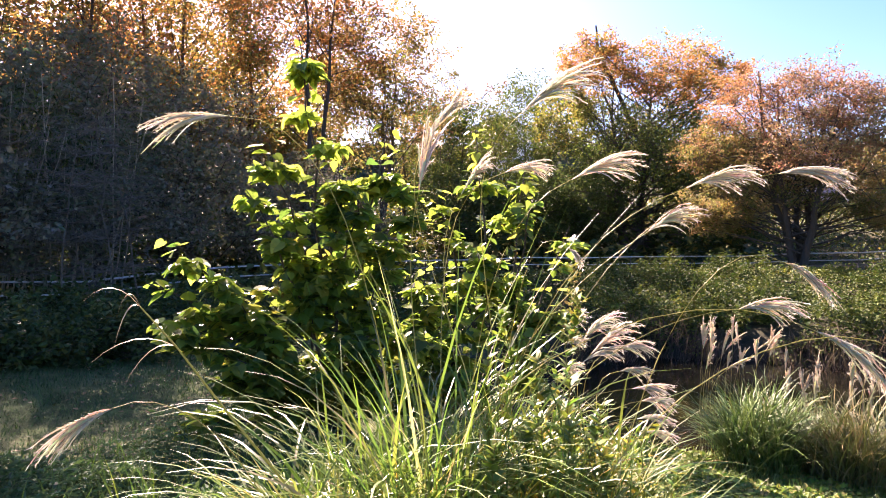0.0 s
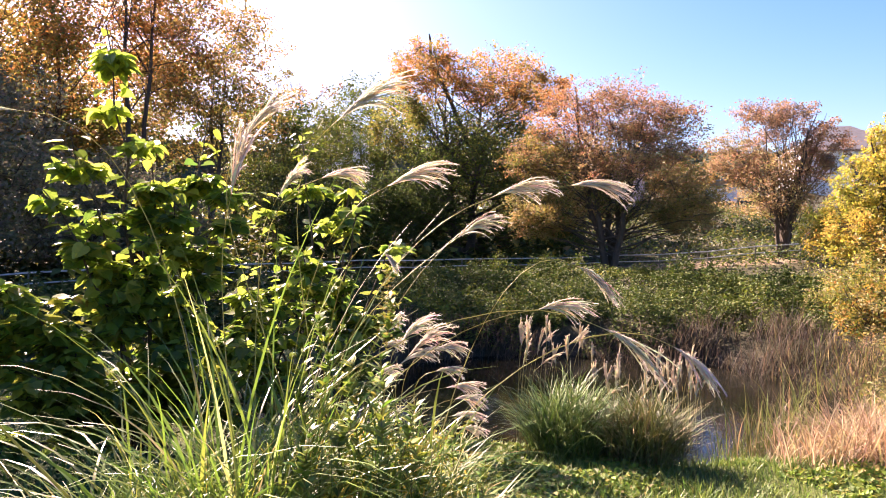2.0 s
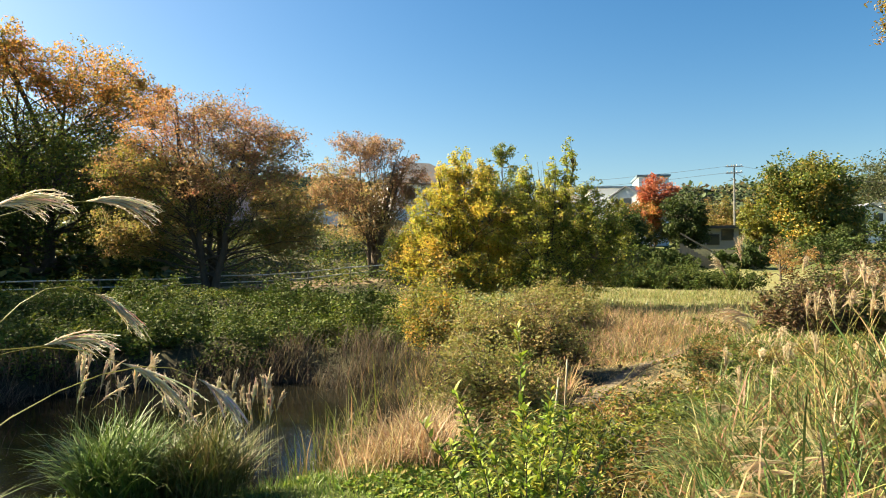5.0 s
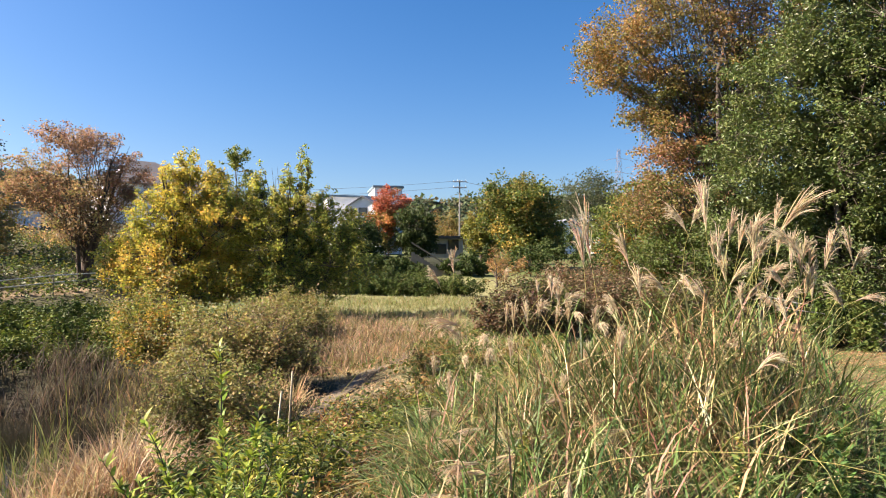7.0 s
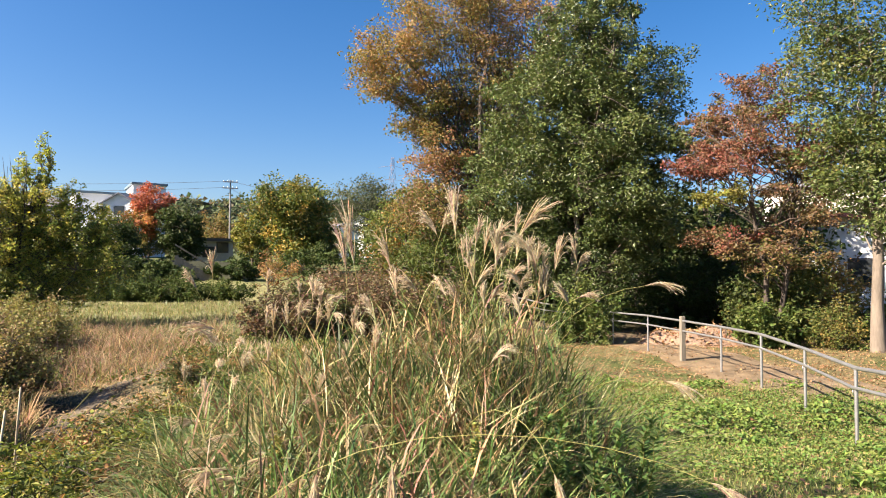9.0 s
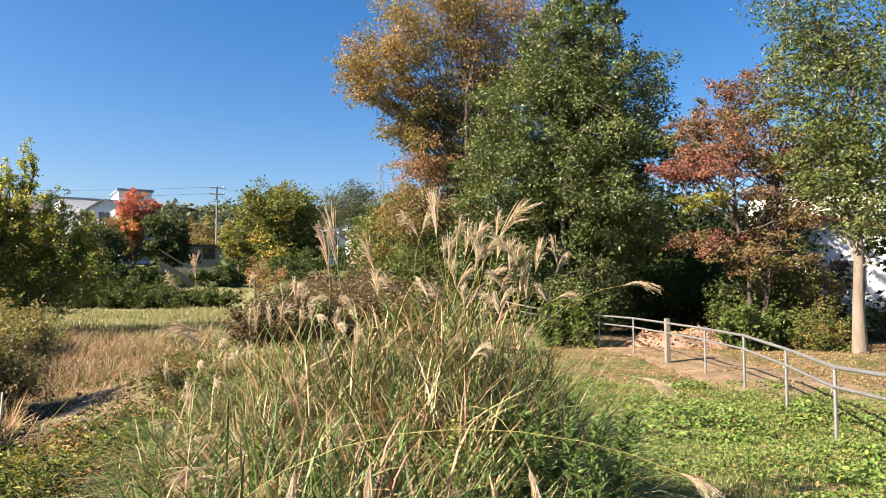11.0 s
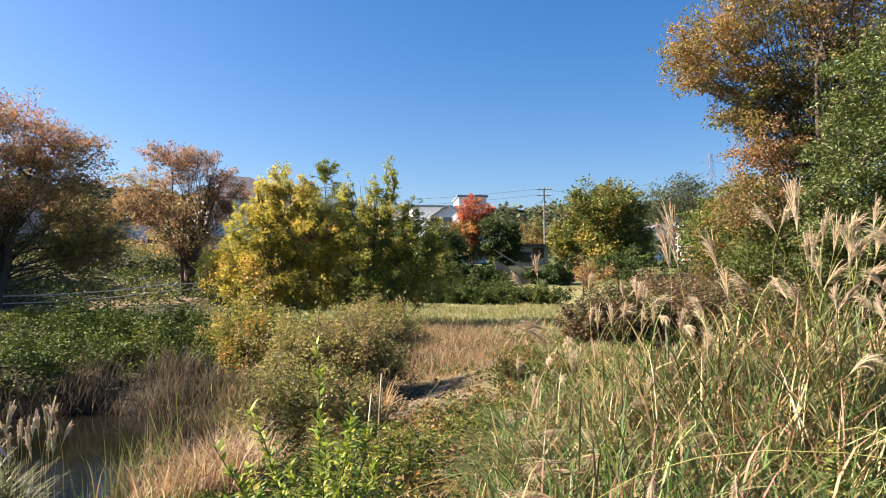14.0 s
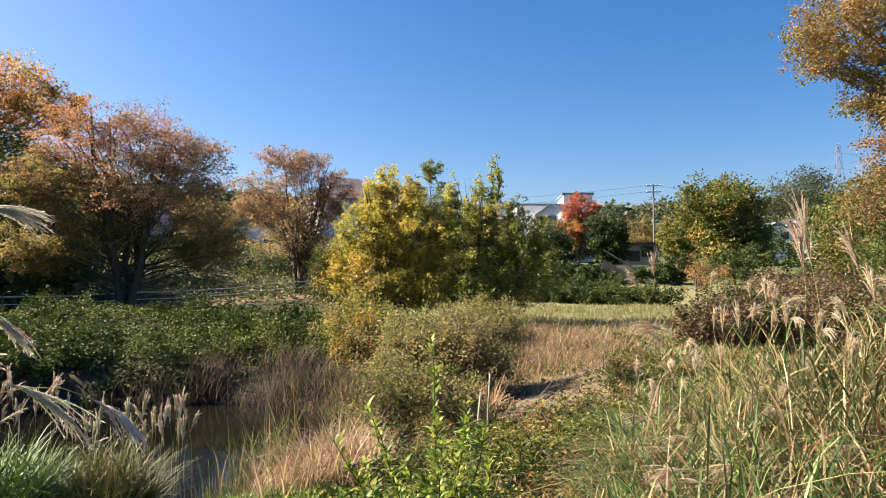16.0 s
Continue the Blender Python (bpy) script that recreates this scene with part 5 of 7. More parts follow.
def plume_mesh(parent, base, tip, rng, palette, racemes=20, hairs=22, sag=0.22, fat=1.0, bulk=1.0):
    """A feathery seed head: many arching racemes, each set with short silky hairs."""
    base, tip = np.asarray(base, float), np.asarray(tip, float)
    way = tip - base
    L = np.linalg.norm(way)
    way = way / L
    S = 7
    t = np.linspace(0, 1, S)[None, :, None]
    n = racemes
    off = rng.normal(0, 1, (n, 3))
    off -= (off @ way)[:, None] * way
    off = unit(off) * rng.uniform(0.1, 1.0, (n, 1))
    p0 = base + way * (rng.uniform(0, 0.32, (n, 1)) * L)
    ln = L * rng.uniform(0.6 if fat > 0.6 else 0.3, 0.95, (n, 1))
    down = np.array((0, 0, -1.0))
    p1 = p0 + way * ln * 0.55 + off * L * 0.10 * fat - down * L * 0.10
    p2 = p0 + way * ln * 0.98 + off * L * 0.2 * fat + down * L * sag * rng.uniform(0.4, 1.4, (n, 1))
    P = (1 - t) ** 2 * p0[:, None] + 2 * t * (1 - t) * p1[:, None] + t * t * p2[:, None]
    paths = [(P[i], np.array((0.6, 1.1, 1.3, 1.3, 1.2, 0.9, 0.3)) * 0.0024 * bulk * (0.7 + L * 1.2)) for i in range(n)]
    V, F = tubes(paths, 3)
    m = n * hairs
    who, u = rng.integers(0, n, m), rng.uniform(0.12, 1.0, m)[:, None]
    c = (1 - u) ** 2 * p0[who] + 2 * u * (1 - u) * p1[who] + u * u * p2[who]
    tan = unit(2 * (1 - u) * (p1[who] - p0[who]) + 2 * u * (p2[who] - p1[who]))
    side = unit(np.cross(tan, rng.normal(0, 1, (m, 3))))
    hl = 0.019 * (0.7 + L) * rng.uniform(0.6, 1.3, (m, 1))
    end = c + (tan * 0.8 + side * 0.55) * hl
    thin = unit(np.cross(tan, side)) * 0.0011 * bulk
    Q = np.stack([c - thin, c + thin, end + thin * 0.4, end - thin * 0.4], 1).reshape(-1, 3)
    G = np.arange(m * 4).reshape(m, 4) + len(V)
    cols = np.vstack([np.repeat(hues(palette, n, rng, jitter=0.12), S * 3, axis=0), np.repeat(hues(palette, m, rng, jitter=0.12), 4, axis=0)])
    return mesh_object("plume", np.vstack([V, Q]), np.vstack([F, G]), PLUME, parent, cols)


def stalk_mesh(parent, foot, base, tip, rng, r=0.0028, lift=0.12):
    """A cane from the clump's foot to the seed head, leaving along the head's own line."""
    foot, base, tip = (np.asarray(v, float) for v in (foot, base, tip))
    way = unit(tip - base)
    L = np.linalg.norm(base - foot)
    c1 = foot + np.array((0, 0, 0.55)) * L + (base - foot) * np.array((0.12, 0.12, 0))
    c2 = base - way * L * 0.22
    t = np.linspace(0, 1, 12)[:, None]
    p = (1 - t) ** 3 * foot + 3 * (1 - t) ** 2 * t * c1 + 3 * (1 - t) * t * t * c2 + t ** 3 * base
    p = np.vstack([p, base + way * np.linalg.norm(tip - base) * 0.4])
    V, F = tubes([(p, np.linspace(r, r * 0.45, 13))], 5)
    tone = np.array((0.3, 0.28, 0.1)) * rng.uniform(0.8, 1.3)
    return mesh_object("stalk", V, F, BLADE, parent, np.tile(tone, (len(V), 1)), True)


def headed_grass(name, label, foot, heads, spots, palette, seed, heads_palette, group="", racemes=20, hairs=22, sag=0.22, r=0.0028, mat=None, spread=0.25, fat=1.0, bulk=1.0):
    rng = np.random.default_rng(seed)
    x, y = foot
    ob = thing(name, on_ground(x, y), label, "ornamental grass", group)
    if spots:
        tuft_mesh(ob, spots, palette, rng, mat=mat)
    for row in heads:
        base, tip = np.array(row[:3]), np.array(row[3:])
        fx, fy = x + rng.normal(0, spread), y + rng.normal(0, spread)
        fx, fy = fx + 0.35 * (base[0] - fx) * 0.5, fy + 0.35 * (base[1] - fy) * 0.5
        st = stalk_mesh(ob, on_ground(fx, fy), base, tip, rng, r)
        plume_mesh(st, base, tip + (tip - base) * 0.08, rng, heads_palette, racemes, hairs, sag, fat, bulk)
    return ob


def matted(parent, domes, palette, rng, mat=None):
    """The tangle on top of a clump: short blades and spent stems lying every way; domes of (x, y, radius, height, count)."""
    VV, FF, CC, n0 = [], [], [], 0
    for x, y, r, h, n in domes:
        a, q = rng.uniform(0, 6.28, n), np.sqrt(rng.uniform(0, 1, n))
        px, py = x + r * q * np.cos(a), y + r * q * np.sin(a)
        top = h * (1 - 0.75 * q ** 2) * rng.uniform(0.35, 1.0, n)
        base = np.stack([px, py, terrain(px, py) + top], -1)
        V, F = blades(base, rng.uniform(0, 6.28, n), rng.uniform(0.18, 0.55, n), rng.uniform(0.1, 1.2, n), rng.uniform(0.8, 2.4, n), rng.uniform(0.004, 0.011, n), rng, 4)
        VV.append(V)
        FF.append(F + n0)
        CC.append(per_blade(hues(palette, n, rng, jitter=0.35), 4))
        n0 += len(V)
    k = mesh_object("tangle", np.vstack(VV), np.vstack(FF), mat or BLADE, parent, np.vstack(CC))
    k["kind"] = "stuff"


def left_grass():
    # tall clump in front of the leafy shrub
    heads = [
        (-2.36, 2.75, 2.15, -2.57, 2.54, 2.12), (-1.56, 3.08, 1.80, -1.48, 3.12, 2.14), (-1.55, 3.20, 2.08, -1.40, 3.27, 2.28), (-1.22, 3.45, 2.17, -0.90, 3.54, 2.41),
        (-1.43, 3.25, 1.79, -1.33, 3.30, 1.96), (-1.28, 3.42, 1.90, -1.10, 3.49, 1.94), (-0.99, 3.52, 1.86, -0.70, 3.59, 1.98), (-0.48, 3.52, 1.80, -0.23, 3.54, 1.88),
        (-0.62, 3.40, 1.61, -0.44, 3.42, 1.73), (-0.12, 3.44, 1.84, 0.12, 3.43, 1.84), (-1.00, 3.52, 1.54, -0.94, 3.53, 1.48), (-0.09, 3.54, 1.48, 0.07, 3.54, 1.37),
        (-0.27, 3.54, 1.28, -0.04, 3.54, 1.31), (-2.30, 2.08, 0.97, -2.43, 1.91, 0.88), (0.02, 3.47, 1.21, 0.26, 3.46, 1.07), (0.3, 3.32, 1.16, 0.45, 3.24, 1.06)]
    spots = [(-1.5, 3.0, 0.2, 110, 1.5, 0.013, 0.2, 1.8), (-1.65, 2.85, 0.22, 120, 1.3, 0.013, 0.35, 2.3), (-1.25, 3.1, 0.25, 120, 1.2, 0.013, 0.35, 2.2),
             (-1.0, 3.25, 0.25, 110, 1.0, 0.012, 0.4, 2.2), (-1.5, 2.7, 0.3, 80, 0.9, 0.012, 0.5, 2.4), (-0.75, 3.3, 0.2, 80, 0.85, 0.011, 0.4, 2.1), (-1.9, 2.8, 0.25, 80, 1.05, 0.013, 0.5, 2.3), (-1.45, 3.1, 0.2, 30, 1.8, 0.011, 0.12, 0.9), (-1.75, 2.75, 0.2, 90, 1.35, 0.014, 0.75, 2.2), (-1.4, 2.75, 0.2, 60, 1.1, 0.013, 0.8, 2.3), (-1.85, 2.6, 0.2, 60, 1.0, 0.014, 0.8, 2.4), (-1.55, 2.9, 0.3, 40, 1.2, 0.016, 0.5, 2.6)]
    headed_grass("pampas_grass", "tall green pampas grass clump with silvery plumes", (-1.42, 3.0), heads, spots, FRESH, 400, SILVER, "pampas clumps", 24, 26)
    matted(bpy.context.scene.objects["pampas_grass"], [(-1.2, 3.1, 0.55, 0.85, 700), (-0.8, 3.35, 0.4, 0.65, 450), (-1.7, 2.85, 0.45, 0.7, 450)], FRESH + LIME[:2] + YELLOW[:1], np.random.default_rng(404))
    heads = [
        (-1.13, 3.91, 1.10, -1.04, 3.94, 1.21), (-1.05, 3.93, 1.04, -0.88, 3.98, 1.22), (-1.00, 3.95, 0.98, -0.80, 4.01, 1.17), (-0.89, 3.98, 1.00, -0.72, 4.03, 1.05),
        (-1.02, 3.84, 0.95, -0.84, 3.89, 1.05), (-0.84, 3.89, 0.91, -0.71, 3.93, 0.93), (-0.79, 3.91, 0.82, -0.63, 3.94, 0.84), (-0.74, 3.92, 0.76, -0.60, 3.95, 0.78),
        (-0.76, 3.91, 0.67, -0.61, 3.95, 0.69), (-0.74, 3.92, 0.60, -0.60, 3.95, 0.61), (-1.15, 3.90, 1.02, -1.03, 3.94, 1.07), (-1.17, 3.89, 0.88, -1.05, 3.93, 0.93)]
    spots = [(-1.2, 3.75, 0.25, 170, 0.95, 0.01, 0.4, 1.9), (-0.95, 3.6, 0.3, 200, 0.75, 0.009, 0.5, 2.0), (-1.5, 3.7, 0.25, 120, 1.0, 0.01, 0.3, 1.7)]
    headed_grass("pampas_grass", "smaller pampas clump with plumes nodding sideways", (-1.2, 3.75), heads, spots, FRESH + STRAW[:1], 401, SILVER, "pampas clumps", 22, 26, 0.28, 0.0022)


def nearer(p, k):
    """The point p drawn in towards the viewer of the right-hand clumps."""
    x, y = 0.48 + k * (p[0] - 0.48), 0.42 + k * (p[1] - 0.42)
    return (x, y) if len(p) == 2 else (x, y, HERE[2] + k * (p[2] - HERE[2]))


def drawn(heads, k):
    return [(*nearer(h[:3], k), *nearer(h[3:], k)) for h in heads]


def beside(heads):
    return [(h[0] + SIDE[0], h[1] + SIDE[1], h[2], h[3] + SIDE[0], h[4] + SIDE[1], h[5]) for h in heads]


def sheaves(parent, rows, palette, rng, mat, name="foliage", drift=2.13, segs=5):
    """Many thin blades, some stiff, some fallen over: rows of (x, y, spread, count, length, width, stiff share, share leaning with the drift)."""
    VV, FF, CC, n0 = [], [], [], 0
    for x, y, spread, n, length, width, stiff, along in rows:
        base, a = scatter_disc(x, y, spread, n, rng)
        az = np.where(rng.uniform(0, 1, n) < along, rng.normal(drift, 0.6, n), a + rng.normal(0, 0.9, n))
        up = rng.uniform(0, 1, n) < stiff
        lean0 = np.where(up, rng.uniform(0.05, 0.5, n), rng.uniform(0.25, 0.9, n))
        lean1 = lean0 + np.where(up, rng.uniform(0.3, 1.2, n), rng.uniform(1.0, 2.3, n))
        V, F = blades(base, az, length * rng.uniform(0.45, 1.1, n), lean0, lean1, width * rng.uniform(0.45, 1.3, n), rng, segs, 1.4)
        VV.append(V)
        FF.append(F + n0)
        key = (np.round(base[:, 0] * 3.5).astype(int) * 7 + np.round(base[:, 1] * 3.5).astype(int)) % 97
        CC.append(per_blade(hues(palette, n, rng, key, 0.6, 0.35), segs))
        n0 += len(V)
    return mesh_object(name, np.vstack(VV), np.vstack(FF), mat, parent, np.vstack(CC), True)


def right_grass():
    heads = [
        (4.12, 2.38, 1.87, 4.11, 2.40, 2.20), (4.36, 2.36, 1.81, 4.38, 2.33, 2.02), (3.81, 2.33, 1.86, 3.76, 2.41, 2.02), (3.82, 2.31, 1.89, 3.85, 2.27, 2.01),
        (4.58, 2.16, 1.85, 4.67, 1.95, 2.16), (4.85, 2.29, 1.91, 4.87, 2.25, 2.12), (4.62, 2.29, 1.65, 4.64, 2.26, 1.85), (4.64, 2.03, 1.69, 4.65, 1.99, 1.85),
        (4.97, 2.02, 1.65, 4.99, 1.96, 1.91), (5.11, 1.92, 1.61, 5.14, 1.84, 1.80), (4.69, 2.61, 1.65, 4.70, 2.58, 1.95), (4.78, 1.32, 1.55, 4.83, 1.11, 1.57),
        (4.64, 1.74, 1.46, 4.69, 1.60, 1.51), (4.42, 3.54, 1.65, 4.39, 3.58, 2.03), (5.01, 3.92, 1.70, 4.95, 4.00, 2.26), (5.45, 3.83, 1.66, 5.40, 3.91, 2.03)]
    heads = beside(heads)
    rng = np.random.default_rng(77)
    rows = []
    for az, d, s, n, ln, stiff, along in [(-61, 4.7, 0.5, 900, 1.55, 0.55, 0.25), (-65.5, 4.9, 0.45, 800, 1.6, 0.65, 0.15), (-55, 4.7, 0.5, 800, 1.35, 0.35, 0.5), (-57.5, 4.1, 0.5, 750, 1.2, 0.35, 0.4), (-63.5, 4.1, 0.45, 700, 1.25, 0.45, 0.2),
                                          (-69.3, 4.8, 0.4, 600, 1.45, 0.6, 0.1), (-72, 4.6, 0.35, 380, 1.05, 0.5, 0.0), (-68, 4.2, 0.4, 450, 1.05, 0.45, 0.1), (-66.5, 5.4, 0.4, 350, 1.5, 0.7, 0.2)]:
        rows.append((*nearer(spot(az, d), 0.93), s, int(n * 1.4), ln * 0.95, 0.0085, stiff * 0.45, along + 0.25))
    for k in range(18):
        a, d = rng.uniform(-70, -52), rng.uniform(4.0, 5.4)
        b = sight(a, rng.uniform(-8.0, -0.5) - abs(a + 62) * 0.2, d)
        L, w = rng.uniform(0.14, 0.24), rng.uniform(-1.6, 1.0)
        heads.append((*b, b[0] + L * math.sin(w) * 0.5, b[1] + L * math.sin(w) * 0.8, b[2] + L * math.cos(w)))
    for k in range(26):
        b = sight(rng.normal(-66, 2.2), rng.uniform(-2.8, 2.2), rng.uniform(4.6, 5.5))
        L, w = rng.uniform(0.16, 0.28), rng.normal(0.1, 0.45)
        heads.append((*b, b[0] + L * math.sin(w) * 0.4, b[1] - L * math.sin(w) * 0.8, b[2] + L * math.cos(w)))
    big = headed_grass("pampas_grass", "broad half-dry pampas clump topped with tan plumes", nearer(spot(-62, 4.7), 0.93), drawn(heads, 0.93), (), MIXED, 402, GOLDEN, "pampas clumps", 26, 24, 0.2, 0.0024, spread=0.45, fat=1.0, bulk=0.72)
    sheaves(big, rows, MIXED, rng, COARSE)
    sheaves(big, [(x, y, s, n // 4, ln * 0.95, 0.013, 0.1, 0.7) for x, y, s, n, ln, w, stiff, along in rows], LEAFGREEN, rng, COARSE, "leaf_blades")
    matted(big, [(*nearer(spot(-61, 4.6), 0.93), 0.85, 1.32, 4200), (*nearer(spot(-55, 4.5), 0.93), 0.85, 1.12, 3800), (*nearer(spot(-66.5, 4.7), 0.93), 0.7, 1.3, 3000), (*nearer(spot(-63, 3.9), 0.93), 0.7, 0.95, 2400)], MIXED + STRAW + RUSTY[:2], rng, COARSE)
    heads = [
        (4.29, 5.09, 1.47, 4.20, 5.16, 1.68), (4.58, 5.24, 1.60, 4.57, 5.25, 1.86), (4.72, 4.70, 1.52, 4.75, 4.67, 1.68), (4.59, 4.10, 1.46, 4.66, 4.03, 1.58),
        (4.39, 4.04, 1.28, 4.46, 3.95, 1.39), (4.39, 3.74, 1.38, 4.47, 3.63, 1.47), (3.90, 4.76, 1.19, 4.09, 4.60, 1.13), (3.78, 4.21, 1.20, 3.59, 4.37, 1.26),
        (4.01, 2.58, 1.49, 3.93, 2.69, 1.63), (3.67, 2.70, 1.36, 3.63, 2.76, 1.50), (3.52, 1.82, 1.14, 3.57, 1.71, 1.27), (2.40, 2.06, 0.79, 2.39, 2.07, 0.68),
        (2.83, 1.18, 0.82, 2.84, 1.14, 0.71), (4.22, 1.07, 1.02, 4.26, 0.91, 0.97), (2.99, 0.61, 0.83, 3.01, 0.49, 0.78), (2.59, 1.81, 0.83, 2.59, 1.81, 0.68)]
    heads = beside(heads)
    for k in range(28):
        a, d = rng.uniform(-54, -41), rng.uniform(4.6, 6.0)
        b = sight(a, rng.uniform(-10, -4.5) - (a + 54) * 0.12, d) if k < 16 else sight(rng.uniform(-52.5, -46.5), rng.uniform(-5.0, -1.2), rng.uniform(5.0, 5.8))
        L, w = rng.uniform(0.13, 0.22), rng.uniform(-1.5, 0.4)
        heads.append((*b, b[0] + L * math.sin(w) * 0.5, b[1] + L * math.sin(w) * 0.8, b[2] + L * math.cos(w)))
    for k in range(34):
        a, d = rng.uniform(-58, -42), rng.uniform(3.4, 5.4)
        x, y = spot(a, d)
        z = float(terrain(x, y)) + rng.uniform(0.25, 0.7)
        L, w = rng.uniform(0.2, 0.3), rng.uniform(1.3, 2.0)
        heads.append((x, y, z, x - L * math.sin(w) * 0.5, y + L * math.sin(w) * 0.8, z + L * math.cos(w)))
    rows = []
    for az, d, s, n, ln, w, stiff, along in [(-47, 5.4, 0.5, 600, 1.1, 0.012, 0.3, 0.6), (-44.5, 5.9, 0.4, 240, 0.75, 0.011, 0.2, 0.7), (-51, 4.4, 0.5, 650, 1.1, 0.013, 0.2, 0.6), (-56, 3.6, 0.5, 560, 0.95, 0.013, 0.2, 0.5), (-62.5, 3.4, 0.45, 520, 0.85, 0.012, 0.25, 0.3),
                                             (-47.5, 4.3, 0.4, 320, 0.7, 0.011, 0.2, 0.6), (-50.5, 3.5, 0.45, 460, 0.75, 0.012, 0.25, 0.5), (-69, 3.6, 0.4, 380, 0.75, 0.011, 0.35, 0.1), (-46.5, 6.5, 0.5, 420, 0.95, 0.012, 0.4, 0.4), (-51.5, 5.8, 0.5, 520, 1.25, 0.012, 0.45, 0.4)]:
        rows.append((*nearer(spot(az, d), 0.84), s * 0.92, int(n * 1.4), ln * 0.95, w * 0.68, stiff * 0.3, along + 0.2))
    low = headed_grass("pampas_grass", "low sprawling pampas clump of green and straw blades", nearer(spot(-50, 4.6), 0.84), drawn(heads, 0.84), (), MIXED, 403, GOLDEN, "pampas clumps", 24, 22, 0.24, 0.002, spread=0.6, fat=1.0, bulk=0.7)
    sheaves(low, rows, MIXED[:3] + MIXED[4:] + LEAFGREEN[:3], rng, COARSE)
    sheaves(low, [(x, y, s, n // 4, ln, 0.0125, 0.05, 0.75) for x, y, s, n, ln, w, stiff, along in rows], LEAFGREEN, rng, COARSE, "leaf_blades")
    matted(low, [(*nearer(spot(-47, 5.2), 0.84), 0.8, 0.75, 2600), (*nearer(spot(-50, 3.9), 0.84), 0.85, 0.8, 3000), (*nearer(spot(-57, 3.4), 0.84), 0.8, 0.75, 2800), (*nearer(spot(-64, 3.4), 0.84), 0.7, 0.7, 1900), (*nearer(spot(-70, 4.0), 0.84), 0.5, 0.5, 500)], MIXED[:3] + MIXED[4:] + LEAFGREEN[:2] + STRAW[:1] + RUSTY[:2], rng, COARSE)


def pond_reeds():
    """Pale plumed reeds standing in the shallows."""
    rng = np.random.default_rng(410)
    heads = []
    for i in range(50):
        az = rng.uniform(-7.4, 6.8)
        d = rng.uniform(6.9, 7.9)
        x, y = spot(az, d)
        z = HERE[2] + d * math.tan(radians(rng.uniform(-10.5, -7.8) if az > 1 else rng.uniform(-12.6, -10.2)))
        a = rng.normal(0.05, 0.16) if rng.uniform() < 0.8 else rng.uniform(0.6, 1.1)
        L = rng.uniform(0.21, 0.32)
        heads.append((x, y, z, x + L * math.sin(a) * 0.9, y - L * 0.1, z + L * math.cos(a)))
    ob = thing("reed_clump", on_ground(*spot(0, 7.4)), "clump of thin reeds with pale feathery heads", "reeds")
    for row in heads:
        base, tip = np.array(row[:3]), np.array(row[3:])
        f = base + np.array((rng.normal(0, 0.12), rng.normal(0, 0.12), 0))
        st = stalk_mesh(ob, on_ground(f[0], f[1]), base, tip, rng, 0.0032)
        plume_mesh(st, base, tip, rng, [(0.68, 0.6, 0.46), (0.74, 0.67, 0.53), (0.6, 0.51, 0.38)], 12, 36, 0.08, 0.5, 1.5)
    spots = [(*spot(az, 7.4), 0.3, 60, 0.8, 0.011, 0.12, 0.7) for az in (-5, -2, 1, 4, 6)]
    tuft_mesh(ob, spots, TAN + GREYREED, rng, 4, DRY)


def tussock(name, label, az, d, r, h, n, palette, seed, width=0.008, lean=0.35, bend=2.0, mat=None, group=""):
    rng = np.random.default_rng(seed)
    x, y = spot(az, d)
    ob = thing(name, on_ground(x, y), label, "grass", group)
    for k in range(6):
        a = k * 1.05 + rng.uniform(-0.3, 0.3)
        q = r * (0.6 if k else 0.0)
        tuft_mesh(ob, [(x + q * math.cos(a), y + q * math.sin(a), r * 0.6, n // 9, h * rng.uniform(0.75, 1.2), width, lean, bend)], palette, rng, 6, mat, "tuft")
    matted(ob, [(x, y, r * 1.25, h * 0.75, n)], palette, rng, mat)
    return ob


def bed(name, label, area, n, length, width, palette, seed, lean=0.15, bend=0.5, segs=4, mat=None, category="reeds", lift=0.0, even=0.0):
    """A stand of blades over an area: a function of two random numbers to a place."""
    rng = np.random.default_rng(seed)
    u, v = rng.beta(1.5, 1.5, n), rng.beta(1.5, 1.5, n)
    xy = np.array([area(a, b) for a, b in zip(u, v)])
    patch = np.array([0.7 * noise.noise((p[0] * 2.4, p[1] * 2.4, seed * 0.7)) + noise.noise((p[0] * 0.8, p[1] * 0.8, seed * 1.7)) for p in xy])
    keep = patch > rng.uniform(-0.6, 0.15, n) - even
    xy, patch = xy[keep], patch[keep]
    n = len(xy)
    base = np.c_[xy, terrain(xy[:, 0], xy[:, 1]) - 0.02 + lift]
    V, F = blades(base, rng.uniform(0, 6.28, n), length * rng.uniform(0.55, 1.2, n) * (1 + 0.5 * patch), lean * rng.uniform(0.1, 2, n), bend * rng.uniform(0.3, 1.6, n), width * rng.uniform(0.6, 1.3, n), rng, segs)
    ob = mesh_object(name, V, F, mat or DRY, None, per_blade(hues(palette, n, rng, jitter=0.4), segs))
    return tagged(ob, label, category, kind="stuff")


def ring(az0, az1, d0, d1):
    return lambda u, v: spot(az0 + (az1 - az0) * u, math.sqrt(d0 * d0 + (d1 * d1 - d0 * d0) * v))


